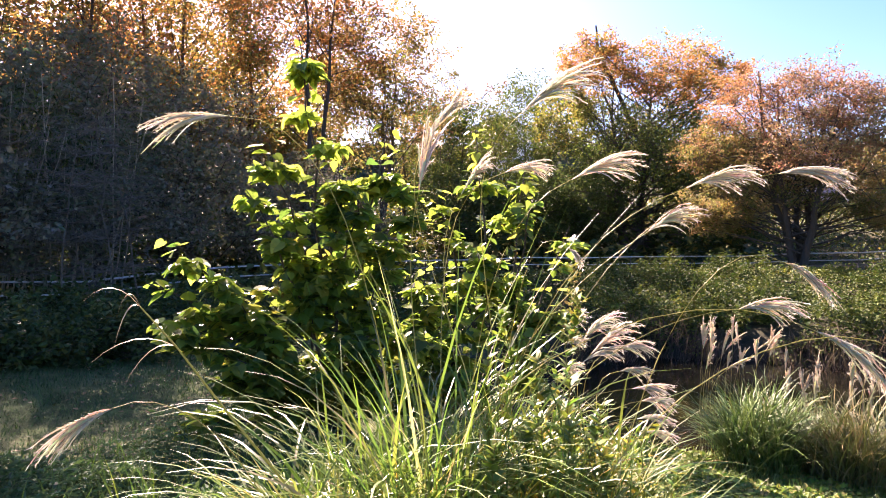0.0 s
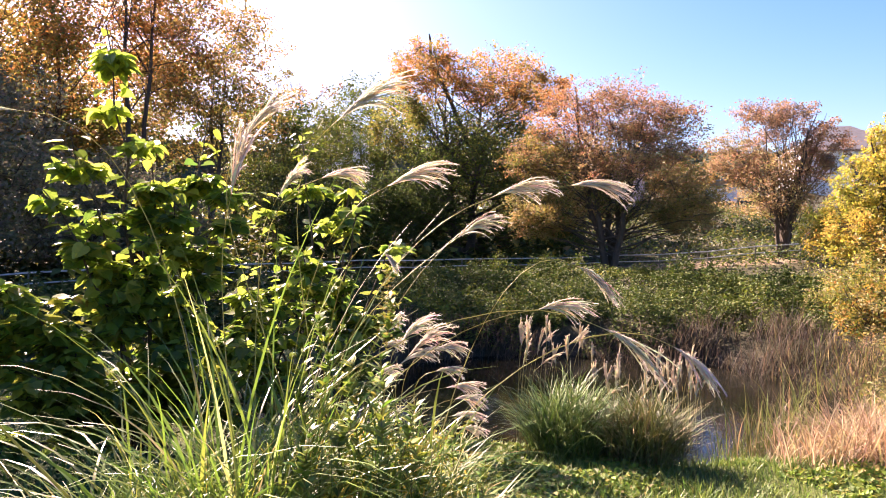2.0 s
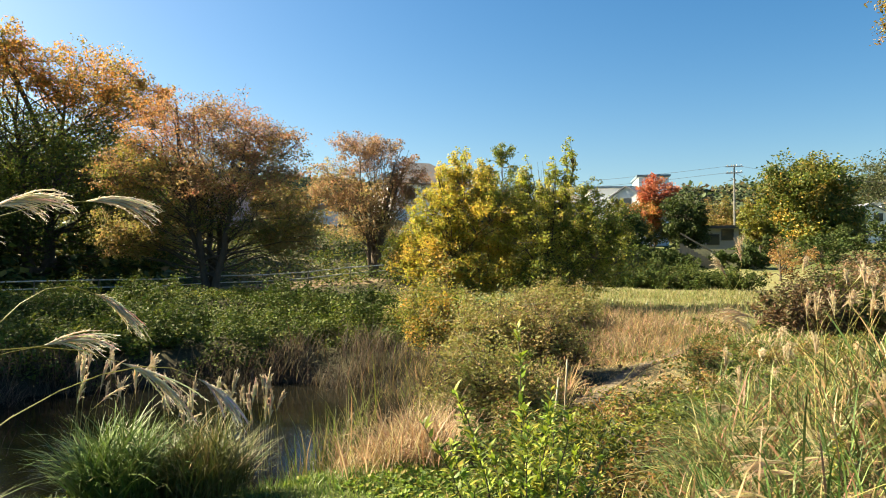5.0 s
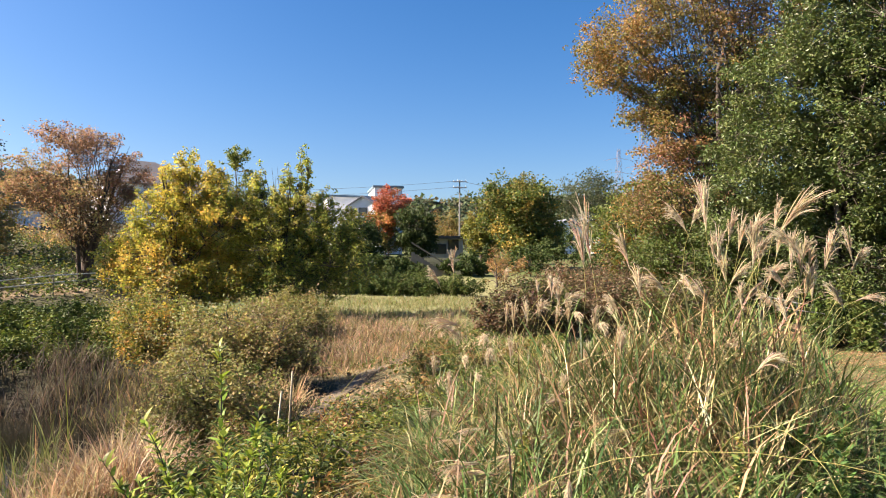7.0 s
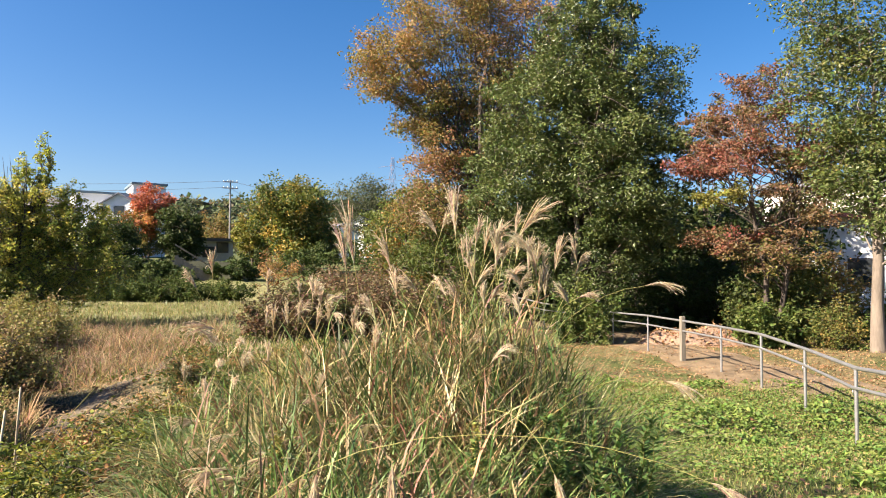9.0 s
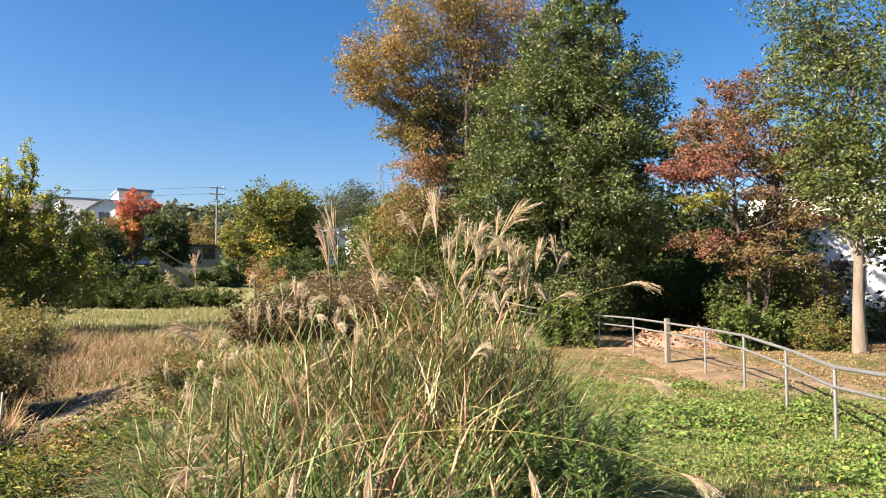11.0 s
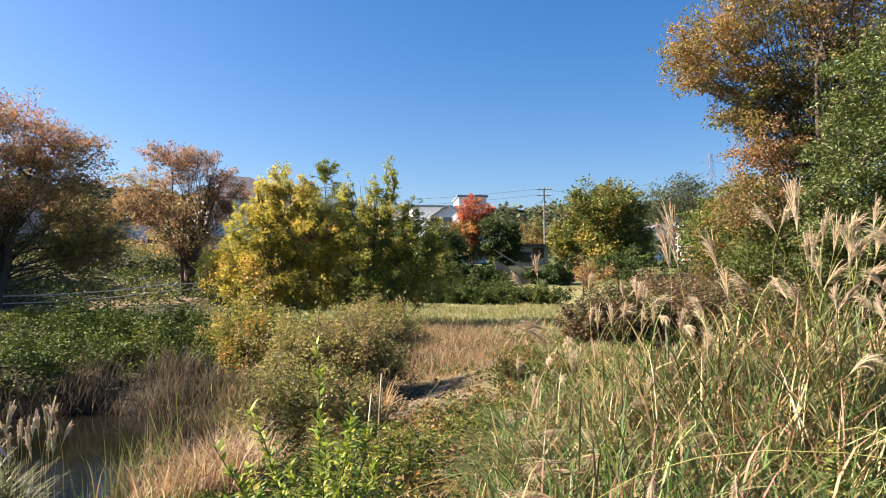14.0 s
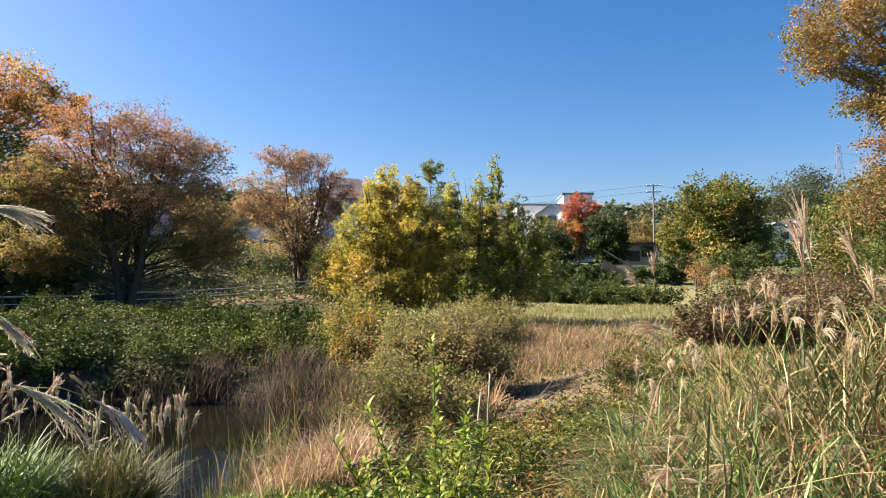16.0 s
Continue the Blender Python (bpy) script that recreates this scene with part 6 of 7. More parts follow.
def cover(name, label, area, n, size, palette, seed, height=0.1, narrow=0.8, mat=None, category="ground cover", thin=-0.3, flat=0.6, droop=0.1):
    """Low leafy ground cover lying in patches."""
    rng = np.random.default_rng(seed)
    u, v = rng.uniform(0, 1, n), rng.uniform(0, 1, n)
    xy = np.array([area(a, b) for a, b in zip(u, v)])
    patch = np.array([0.7 * noise.noise((p[0] * 0.6, p[1] * 0.6, seed * 2.3)) + 0.7 * noise.noise((p[0] * 1.9, p[1] * 1.9, seed * 1.1)) for p in xy])
    keep = patch > thin
    xy, patch = xy[keep], patch[keep]
    n = len(xy)
    pos = np.c_[xy, terrain(xy[:, 0], xy[:, 1]) + 0.02 + height * rng.uniform(0.25, 1, n) * (0.35 + 1.1 * patch.clip(-0.3, 0.8))]
    V, F = leaves(pos, size, rng, droop, narrow, flat)
    ob = mesh_object(name, V, F, mat or LEAF, None, np.repeat(hues(palette, n, rng), 4, axis=0))
    return tagged(ob, label, category, kind="stuff")


def waterside():
    pond_reeds()
    tussock("grass_tussock", "fresh green arching grass tussock by the water", 3.0, 5.5, 0.25, 0.62, 1200, [(0.1, 0.165, 0.04), (0.14, 0.21, 0.055), (0.075, 0.13, 0.032), (0.17, 0.22, 0.075)], 420, 0.01, 0.35, 1.8, COARSE)
    tussock("grass_tussock", "olive fine-leaved tussock by the water", -2.6, 5.5, 0.25, 0.52, 1500, [(0.12, 0.135, 0.045), (0.16, 0.165, 0.06), (0.09, 0.105, 0.035), (0.22, 0.18, 0.09)], 421, 0.006, 0.35, 1.0, COARSE)
    bed("cattail_bed", "dead grey-brown cattails along the far shore", ring(20, -17, 12.9, 15.2), 7500, 0.66, 0.012, GREYREED, 430, 0.25, 1.7)
    bed("cattail_bed", "yellow-green cattail leaves in shallow water", ring(-7.5, -15.5, 6.5, 8.7), 1900, 0.6, 0.0085, CATTAIL + FRESH[3:4], 431, 0.16, 0.9, mat=BLADE, lift=0.45, even=0.2)
    bed("dead_reeds", "sparse dead reed stems standing in the pond", ring(14, -6, 9.5, 12.6), 350, 0.8, 0.008, GREYREED + TAN[2:3], 436, 0.25, 1.0, lift=0.2)
    bed("dry_reed_bed", "tan collapsed reeds at the pond edge", ring(-11.5, -21.5, 5.6, 9.6), 12000, 0.6, 0.0075, [(0.5, 0.37, 0.24), (0.56, 0.43, 0.29), (0.38, 0.27, 0.17), (0.28, 0.19, 0.11)], 432, 0.4, 1.7, even=0.1)
    bed("dry_reed_bed", "tan standing reeds beyond the shrubs", ring(-26, -42.5, 12.0, 20), 11000, 0.5, 0.012, [(0.33, 0.22, 0.14), (0.4, 0.29, 0.19), (0.24, 0.16, 0.1), (0.17, 0.12, 0.08), (0.15, 0.16, 0.06)], 433, 0.7, 2.2, even=0.05)
    bed("rough_grass", "rough grass and weeds between track and bushes", ring(-40, -51, 7.5, 15), 10000, 0.34, 0.012, FRESH[:3] + TAN + GREEN[:2], 437, 0.5, 1.9, mat=COARSE, category="grass")
    cover("weeds", "brown and green weeds between track and bushes", ring(-39, -51, 7.5, 16), 16000, 0.075, GREEN + OLIVE[:3] + TAN[3:], 438, 0.42, thin=-0.15, narrow=0.5, mat=VINE)
    cover("weeds", "low herbs creeping over the edges of the track", ring(-27, -46, 7, 17), 9000, 0.06, GREEN + OLIVE[:2] + BROWN[:2], 471, 0.16, thin=0.12, mat=VINE)
    cover("reed_litter", "broken straw lying on the dirt track", ring(-26, -45, 7, 17), 9000, 0.13, TAN + STRAW, 439, 0.06, narrow=0.12, thin=-0.9, flat=0.9, mat=DRY)
    bed("dry_reed_bed", "brown and tan reeds on the mud beside the shrubs", ring(-12, -22, 9.2, 13.8), 6500, 0.42, 0.01, GREYREED + TAN[2:] + CATTAIL[:2], 473, 0.3, 1.3, even=0.45)
    bed("dry_reed_bed", "tan reeds at the foot of the olive shrub", ring(-24.5, -30, 8.6, 11.8), 3000, 0.5, 0.012, TAN + STRAW, 462, 0.4, 1.5)
    # lime palette paints sunlight onto the crest
    bed("crest_grass", "short grass on the crest of the bank, tinted bright as if sunlit", ring(9, -11, 22, 27), 9000, 0.13, 0.016, LIME + FRESH[3:4], 463, 0.4, 1.4, mat=BLADE, category="grass", lift=0.03, even=0.5)
    bed("meadow_grass", "tall pale meadow grass on the lawn edge", ring(-25, -48, 16, 34), 24000, 0.26, 0.014, [(0.16, 0.185, 0.065), (0.22, 0.21, 0.09), (0.12, 0.155, 0.05), (0.27, 0.22, 0.115)], 434, 0.4, 1.3, mat=BLADE, category="grass")
    bed("dry_grass", "dry brown grass at the muddy shore", ring(12, -8, 6.6, 8.4), 900, 0.35, 0.008, GREYREED + TAN, 435, 0.5, 1.4)


def weeds():
    # bank of climbing weeds below the mound
    cover("vine_cover", "tangled green vines covering the far bank", ring(15, -17, 14.6, 23), 80000, 0.07, GREEN + DARKGREEN[2:] + LIME[2:3], 440, 0.7, mat=VINE, thin=-0.08)
    # lighter palette on top of the bank, sunlight put into the leaf colour
    cover("vine_cover", "low creeping vines over the crest of the bank, tinted bright as if sunlit", ring(15, -18, 22.5, 28.5), 30000, 0.075, LIME + GREEN[3:] + SUNNY[3:], 464, 0.12, thin=-0.6, mat=VINE)
    # darker copy of the vines, the trees' shade put into their colour
    cover("vine_cover", "tangled vines on the shaded bank, shade put into their dark green", ring(36, 13, 14.0, 28), 24000, 0.11, DARKGREEN + GREEN[:1], 441, 0.6, mat=VINE)
    cover("undergrowth", "dark undergrowth on the wooded slope", ring(76, 2, 30, 58), 30000, 0.42, DARKGREEN + OLIVE[:2], 442, 2.6, thin=-0.8)
    cover("undergrowth", "brown and green undergrowth on the slope", ring(6, -28, 32.5, 56), 45000, 0.15, OLIVE[:3] + GREEN + DARKGREEN, 443, 1.2, thin=-0.2)
    cover("undergrowth", "dark undergrowth in the deep shade of the thicket", ring(-66, -96, 25, 36), 12000, 0.22, DARKGREEN, 444, 1.2, thin=-0.6)
    cover("undergrowth", "dark undergrowth below the shaded wood", ring(74, 26, 16.5, 32), 22000, 0.24, DARKGREEN + OLIVE[:1], 457, 1.1, thin=-0.7)
    # lawn herbs beside the fence
    cover("lawn_weeds", "bright green clover and plantain patches in the lawn", ring(-63, -99, 3.0, 13), 56000, 0.036, [(0.1, 0.16, 0.035), (0.14, 0.2, 0.045), (0.08, 0.13, 0.03), (0.18, 0.18, 0.06)], 445, 0.1, thin=-0.2)
    cover("lawn_weeds", "broad-leaved plantain and clover clumps in the lawn", ring(-64, -99, 3.4, 13), 26000, 0.06, [(0.09, 0.15, 0.035), (0.13, 0.19, 0.04), (0.16, 0.21, 0.05)], 472, 0.2, thin=0.1)
    bed("lawn_grass", "short mown grass with yellow tips", ring(-60, -99, 2.6, 13.5), 48000, 0.085, 0.007, [(0.15, 0.2, 0.045), (0.2, 0.23, 0.06), (0.3, 0.26, 0.11), (0.11, 0.17, 0.035)], 446, 0.4, 1.4, 2, BLADE, "grass", even=0.7)
    cover("fallen_leaves", "fallen brown leaves lying on the path and lawn", ring(-66, -97, 9.8, 24), 20000, 0.05, [(0.26, 0.16, 0.085), (0.33, 0.21, 0.11), (0.2, 0.12, 0.065)], 447, 0.02, thin=-0.9, category="leaves", flat=0.9)
    cover("fallen_leaves", "brown leaves scattered in the near lawn", ring(-60, -99, 3, 10), 2600, 0.05, [(0.22, 0.14, 0.08), (0.28, 0.19, 0.1), (0.17, 0.12, 0.07)], 458, 0.03, thin=-0.9, category="leaves", flat=0.9)
    # mixed weeds in front of the pond and the shrubs
    cover("weeds", "mixed green and brown weeds on the bank", ring(-24, -49, 3.4, 8.4), 36000, 0.048, GREEN + LIME[:2] + OLIVE[:3] + TAN[2:] + BROWN, 448, 0.36, thin=-0.25, narrow=0.4)
    bed("rough_grass", "rough grass with straw among weeds", ring(-20, -52, 3.0, 8.4), 7000, 0.24, 0.006, FRESH[:3] + STRAW[:2] + TAN[:1], 449, 0.4, 1.5, 3, BLADE, "grass")
    cover("weeds", "low bright herbs by the near shore", ring(20, -26, 3.2, 6.3), 30000, 0.042, [(0.12, 0.19, 0.03), (0.18, 0.25, 0.04), (0.24, 0.22, 0.06), (0.09, 0.14, 0.03)], 450, 0.1, thin=-0.25)
    bed("rough_grass", "short grass by the near shore", ring(30, -28, 2.8, 6.4), 22000, 0.13, 0.007, [(0.09, 0.15, 0.03), (0.12, 0.19, 0.035), (0.16, 0.2, 0.05)], 451, 0.5, 1.6, 2, BLADE, "grass", even=0.6)
    # feathery herbs at the near left
    cover("weeds", "feathery green herbs in the near grass", ring(70, 36, 3.0, 5.6), 34000, 0.06, [(0.085, 0.15, 0.05), (0.11, 0.18, 0.06), (0.065, 0.115, 0.04)], 452, 0.5, 0.26, thin=-0.6, flat=0.3)
    bed("rough_grass", "long soft grass in the near corner", ring(72, 30, 2.8, 5.8), 700, 0.45, 0.007, FRESH[:3], 453, 0.3, 1.5, 5, BLADE, "grass")
    cover("fallen_leaves", "fallen leaves on the shaded lawn", ring(68, 34, 6, 13), 700, 0.06, [(0.2, 0.13, 0.06), (0.26, 0.18, 0.09), (0.1, 0.1, 0.04)], 454, 0.02, thin=-0.9, category="leaves", flat=0.9)
    bed("lawn_grass", "short shaded lawn grass", ring(70, 28, 5.4, 12.5), 20000, 0.09, 0.008, [(0.06, 0.11, 0.03), (0.08, 0.13, 0.035)], 455, 0.4, 1.4, 3, BLADE, "grass", even=0.7)
    cover("goldenrod", "yellowing weeds among the pampas blades", ring(34, 12, 2.9, 3.9), 5000, 0.06, LIME + YELLOW[:2] + FRESH[:2], 456, 0.75, 0.3, thin=-0.5)


def goldenrod(az, d, h, seed, bloom=True, lean=0.12):
    """A tall weed: one stem set with narrow leaves, a yellow spike on top."""
    rng = np.random.default_rng(seed)
    x, y = spot(az, d)
    g = on_ground(x, y, -0.03)
    ob = thing("goldenrod", g, "tall leafy goldenrod with a yellow flower spike" if bloom else "tall leafy weed with narrow green leaves", "weed", "tall weeds")
    top = g + np.array((rng.normal(0, lean * h), rng.normal(0, lean * h), h))
    p = bow(g, top, 0.05, 10, rng, 0.02)
    V, F = tubes([(p, np.linspace(0.006, 0.002, 10))], 5)
    mesh_object("stem", V, F, BLADE, ob, np.tile((0.16, 0.15, 0.05), (len(V), 1)), True)
    n = int((95 if az > 0 else 150) * h)
    t = rng.uniform(0.15, 0.97, n) * 9
    i0 = np.minimum(t.astype(int), 8)
    fr = (t - i0)[:, None]
    q = p[i0] * (1 - fr) + p[i0 + 1] * fr
    V, F = blades(q, rng.uniform(0, 6.28, n), (0.13 if az > 0 else 0.1) * (1.25 - t / 11) * rng.uniform(0.7, 1.2, n), rng.uniform(0.7, 1.1, n), rng.uniform(1.3, 2.1, n), (0.024 if az > 0 else 0.016) * rng.uniform(0.7, 1.2, n), rng, 4)
    mesh_object("foliage", V, F, LEAF, ob, per_blade(hues([(0.12, 0.19, 0.035), (0.18, 0.24, 0.04), (0.09, 0.15, 0.03), (0.26, 0.27, 0.05)] if az > 0 else [(0.08, 0.14, 0.04), (0.11, 0.17, 0.045), (0.06, 0.11, 0.03)], n, rng), 4))
    if bloom:
        n = 170
        s = rng.uniform(0, 1, n)
        c = p[-1] + np.array((0, 0, 1.0)) * (s * 0.22 - 0.16)[:, None] * h + rng.normal(0, 1, (n, 3)) * (0.028 * (1.1 - s))[:, None]
        V, F = leaves(c, 0.022, rng, -0.3, 0.6)
        fl = mesh_object("flower_spike", V, F, LEAF, ob, np.repeat(hues([(0.24, 0.22, 0.06), (0.27, 0.21, 0.06), (0.17, 0.18, 0.05)], n, rng), 4, axis=0))
        fl["kind"] = "stuff"


def tall_weeds():
    rng = np.random.default_rng(490)
    rows = [(19.6, 3.25, 1.42, 1), (17.6, 3.3, 1.1, 0), (21.2, 3.1, 1.15, 0), (15.5, 3.3, 0.95, 0), (18.6, 2.95, 0.9, 0), (23.5, 3.0, 1.0, 0), (13.2, 3.2, 0.8, 0), (16.6, 2.9, 0.85, 0), (26.5, 2.85, 0.95, 0), (20.2, 2.8, 0.8, 0), (11.0, 3.25, 0.65, 0), (22.0, 3.45, 1.3, 0), (25.0, 3.3, 1.2, 0),
            (-66.1, 3.05, 0.95, 1), (-49.7, 3.2, 0.9, 1), (-64.6, 3.0, 0.75, 0), (-67.6, 3.2, 0.8, 0)]
    rows += [(rng.uniform(-78, -67.5), rng.uniform(3.1, 4.2), rng.uniform(0.7, 1.05), 0) for _ in range(34)]
    rows += [(rng.uniform(-66, -46), rng.uniform(2.8, 3.3), rng.uniform(0.4, 0.7), 0) for _ in range(12)]
    for i, (az, d, h, b) in enumerate(rows):
        goldenrod(az, d, h, 500 + i, bool(b))


def bent_stem():
    """A dry grass stem leaning out of the clump, with split leaves."""
    rng = np.random.default_rng(495)
    P = np.array([(-1.62, 2.85, 0.0), (-1.9, 2.65, 0.5), (-2.09, 2.46, 0.87), (-2.23, 2.31, 1.17), (-2.32, 2.22, 1.33)])
    ob = thing("dry_stem", on_ground(P[0][0], P[0][1]), "leaning dry grass stem with split brown leaves", "grass")
    P[0][2] = ob.location[2]
    V, F = tubes([(P, np.linspace(0.007, 0.003, 5))], 6)
    mesh_object("stem", V, F, BLADE, ob, np.tile((0.3, 0.3, 0.1), (len(V), 1)), True)
    for (k, ex, ey, ez) in ((4, -2.44, 2.07, 1.36), (3, -2.43, 2.08, 1.12), (4, -2.38, 2.15, 1.18), (3, -2.36, 2.17, 1.02), (4, -2.37, 2.16, 1.31)):
        way = np.array((ex, ey, ez)) - P[k]
        up = np.array((0, 0, 1.0)) * 0.06
        t = np.linspace(0, 1, 7)[:, None]
        mid = P[k] + way * t + up * 4 * t * (1 - t)
        side = unit(np.cross(way, (0.3, 0.2, 1.0))) * 0.006 * np.minimum(1, (1.05 - t) * 2)
        V = np.stack([mid - side, mid + side], 1).reshape(-1, 3)
        i = np.arange(6) * 2
        mesh_object("leaf", V, np.stack([i, i + 1, i + 3, i + 2], -1), BLADE, ob, np.tile((0.36, 0.26, 0.15), (14, 1)), True)


left_grass()
bent_stem()
right_grass()
tall_weeds()
waterside()
weeds()


# ---------------------------------------------------------------- leafy shrubs close by
def heart_leaf(s=1.0):
    """A heart-shaped leaf blade, stalk end at the origin, lying along +y."""
    half = [(0.0, 0.0), (0.22, -0.1), (0.42, 0.06), (0.46, 0.3), (0.34, 0.6), (0.14, 0.88)]
    V = [(0.0, 0.0, 0.0), (0.0, 0.5, -0.06), (0.0, 1.05, -0.16)]
    right = [(px, py, 0.1 * px + 0.02 - 0.12 * py * py) for px, py in half[1:]]
    left = [(-px, py, pz) for px, py, pz in right]
    V = np.array(V + right + left) * s
    F = [(0, 3, 4, 1), (1, 4, 5, 6), (1, 6, 7, 2), (0, 1, 9, 8), (1, 11, 10, 9), (1, 2, 12, 11)]
    return V, np.array(F)


def mulberry_material():
    m = leaf_material("heart_leaf", 0.55, 0.42, 0.45, 2.1)
    n, l = m.node_tree.nodes, m.node_tree.links
    info = n.new("ShaderNodeObjectInfo")
    r = ramp(n, [(0.0, (0.11, 0.16, 0.026)), (0.45, (0.17, 0.23, 0.03)), (0.8, (0.24, 0.29, 0.038)), (1.0, (0.33, 0.34, 0.05))])
    l.new(info.outputs["Random"], r.inputs[0])
    for link in list(l):
        if link.from_node.type == "ATTRIBUTE":
            to = link.to_socket
            l.remove(link)
            l.new(r.outputs[0], to)
    return m


HEART = mulberry_material()
HEART_REST = leaf_material("heart_tissue", 0.55, 0.42, 0.45, 2.1)


def mulberry(label, foot, limbs, seed, singles, rest, size):
    """A leafy shrub of long shoots; limbs are (x, y, z, leaves reach) of shoot ends."""
    rng = np.random.default_rng(seed)
    x, y = foot
    f = on_ground(x, y, -0.05)
    ob = thing("mulberry_shrub", f, label, "shrub")
    paths, shoots = [], []
    for ex, ey, ez, start in limbs:
        base = f + np.array((rng.normal(0, 0.08), rng.normal(0, 0.08), 0))
        p = bow(base, (ex, ey, ez), 0.16, 9, rng, 0.02)
        paths.append((p, np.linspace(0.018, 0.004, 9)))
        shoots.append((p, start))
        for k in range(7):
            i = rng.integers(3, 8)
            e = p[i] + unit(rng.normal(0, 1, 3)) * np.array((1, 1, 0.6)) * rng.uniform(0.2, 0.5) * (1.25 - i / 8)
            q = bow(p[i], e, 0.1, 9, rng, 0.01)
            paths.append((q, np.linspace(0.007, 0.003, 9)))
            shoots.append((q, 0.1))
    V, F = tubes(paths, 6)
    mesh_object("stem", V, F, BARK, ob, soft=True)
    total = singles + rest
    who = rng.integers(0, len(shoots), total)
    t = np.array([rng.uniform(shoots[w][1], 1.0) for w in who]) * 8
    P = np.array([s[0] for s in shoots])
    i0 = np.minimum(t.astype(int), 7)
    fr = (t - i0)[:, None]
    pos = P[who, i0] * (1 - fr) + P[who, i0 + 1] * fr
    out = unit(rng.normal(0, 1, (total, 3)) * (1, 1, 0.35))
    pos = pos + out * rng.uniform(0.02, 0.1, (total, 1))
    order = np.argsort(-pos[:, 2] + rng.normal(0, 0.3, total))
    V0, F0 = heart_leaf()
    kinds = []
    for k in range(3):
        me = bpy.data.meshes.new("leaf")
        W = V0 * (0.9 + 0.1 * k, 1.0, 1.0 + 0.8 * k)
        me.from_pydata(W.tolist(), [], F0.tolist())
        me.materials.append(HEART)
        kinds.append(me)
    big_V, big_F, cols = [], [], hues([(0.07, 0.115, 0.024), (0.12, 0.175, 0.03), (0.16, 0.22, 0.035), (0.22, 0.25, 0.045)], total, rng)
    for n, j in enumerate(order):
        o = out[j]
        yaw = math.atan2(o[1], o[0]) - math.pi / 2
        m = Matrix.LocRotScale(Vector(pos[j] - f), Euler((rng.normal(-0.25, 0.4), rng.normal(0, 0.4), yaw)), Vector((1, 1, 1)) * size * rng.uniform(0.6, 1.15))
        if n < singles:
            leaf = new("leaf", kinds[n % 3])
            leaf.parent = ob
            leaf.matrix_basis = m
        else:
            M = np.array(m)
            big_V.append(V0 @ M[:3, :3].T + M[:3, 3] + f)
            big_F.append(F0 + len(V0) * len(big_F))
    if big_V:
        k = mesh_object("foliage", np.vstack(big_V), np.vstack(big_F), HEART_REST, ob, np.repeat(cols[:len(big_V)], len(V0), axis=0))
        k["kind"] = "stuff"
    return ob


def lance_shrub():
    """Upright young shrub with long narrow leaves."""
    rng = np.random.default_rng(470)
    x, y = 1.6, 3.07
    f = on_ground(x, y, -0.05)
    ob = thing("young_shrub", f, "young upright shrub with narrow yellow-green leaves", "shrub")
    paths, pos, way = [], [], []
    for k in range(38):
        a = rng.uniform(0, 6.28)
        rr = rng.uniform(0.06, 0.5) if k else 0.05
        e = f + np.array((math.cos(a) * rr, math.sin(a) * rr, (1.4 if k == 0 else rng.uniform(0.55, 1.28) - rr * 0.5)))
        p = bow(f, e, 0.1, 9, rng, 0.012)
        paths.append((p, np.linspace(0.006, 0.0016, 9)))
        n = 130
        t = rng.uniform(0.25, 1.0, n) * 8
        i0 = np.minimum(t.astype(int), 7)
        fr = (t - i0)[:, None]
        q = p[i0] * (1 - fr) + p[i0 + 1] * fr
        pos.append(q)
        d = rng.normal(0, 1, (n, 3)) * (1, 1, 0.3) + np.array((0, 0, 0.45))
        way.append(unit(d))
    V, F = tubes(paths, 6)
    mesh_object("stem", V, F, BARK, ob, soft=True)
    pos, way = np.vstack(pos), np.vstack(way)
    az = np.arctan2(way[:, 1], way[:, 0])
    n = len(pos)
    V, F = blades(pos, az, 0.056 * rng.uniform(0.5, 1.35, n), rng.uniform(0.3, 1.3, n), rng.uniform(1.0, 2.3, n), 0.0155 * rng.uniform(0.7, 1.2, n), rng, 4)
    mesh_object("foliage", V, F, LEAF, ob, per_blade(hues([(0.2, 0.27, 0.045), (0.27, 0.32, 0.05), (0.14, 0.2, 0.04), (0.1, 0.15, 0.035), (0.33, 0.33, 0.07)], n, rng), 4))
    return ob


def stakes():
    for (ax, ay, az), (bx, by, bz) in (((3.5, 6.31, 0.52), (3.42, 6.33, -0.2)), ((3.98, 7.0, 0.58), (3.94, 7.02, -0.1))):
        z = float(terrain(bx, by)) - 0.05
        V, F = tubes([(np.array([(bx, by, min(bz, z)), ((ax + bx) / 2 + 0.004, (ay + by) / 2, (az + bz) / 2), (ax, ay, az), (ax, ay, az + 0.002)]), (0.011, 0.01, 0.009, 0.001))], 8)
        ob = mesh_object("garden_stake", V, F, CANE, soft=True)
        tagged(ob, "thin bamboo stake standing in weeds", "stake", "marker stakes")


def further(rows, k):
    return [(HERE[0] + (x - HERE[0]) * k, HERE[1] + (y - HERE[1]) * k, HERE[2] + (z - HERE[2]) * k, s) for x, y, z, s in rows]


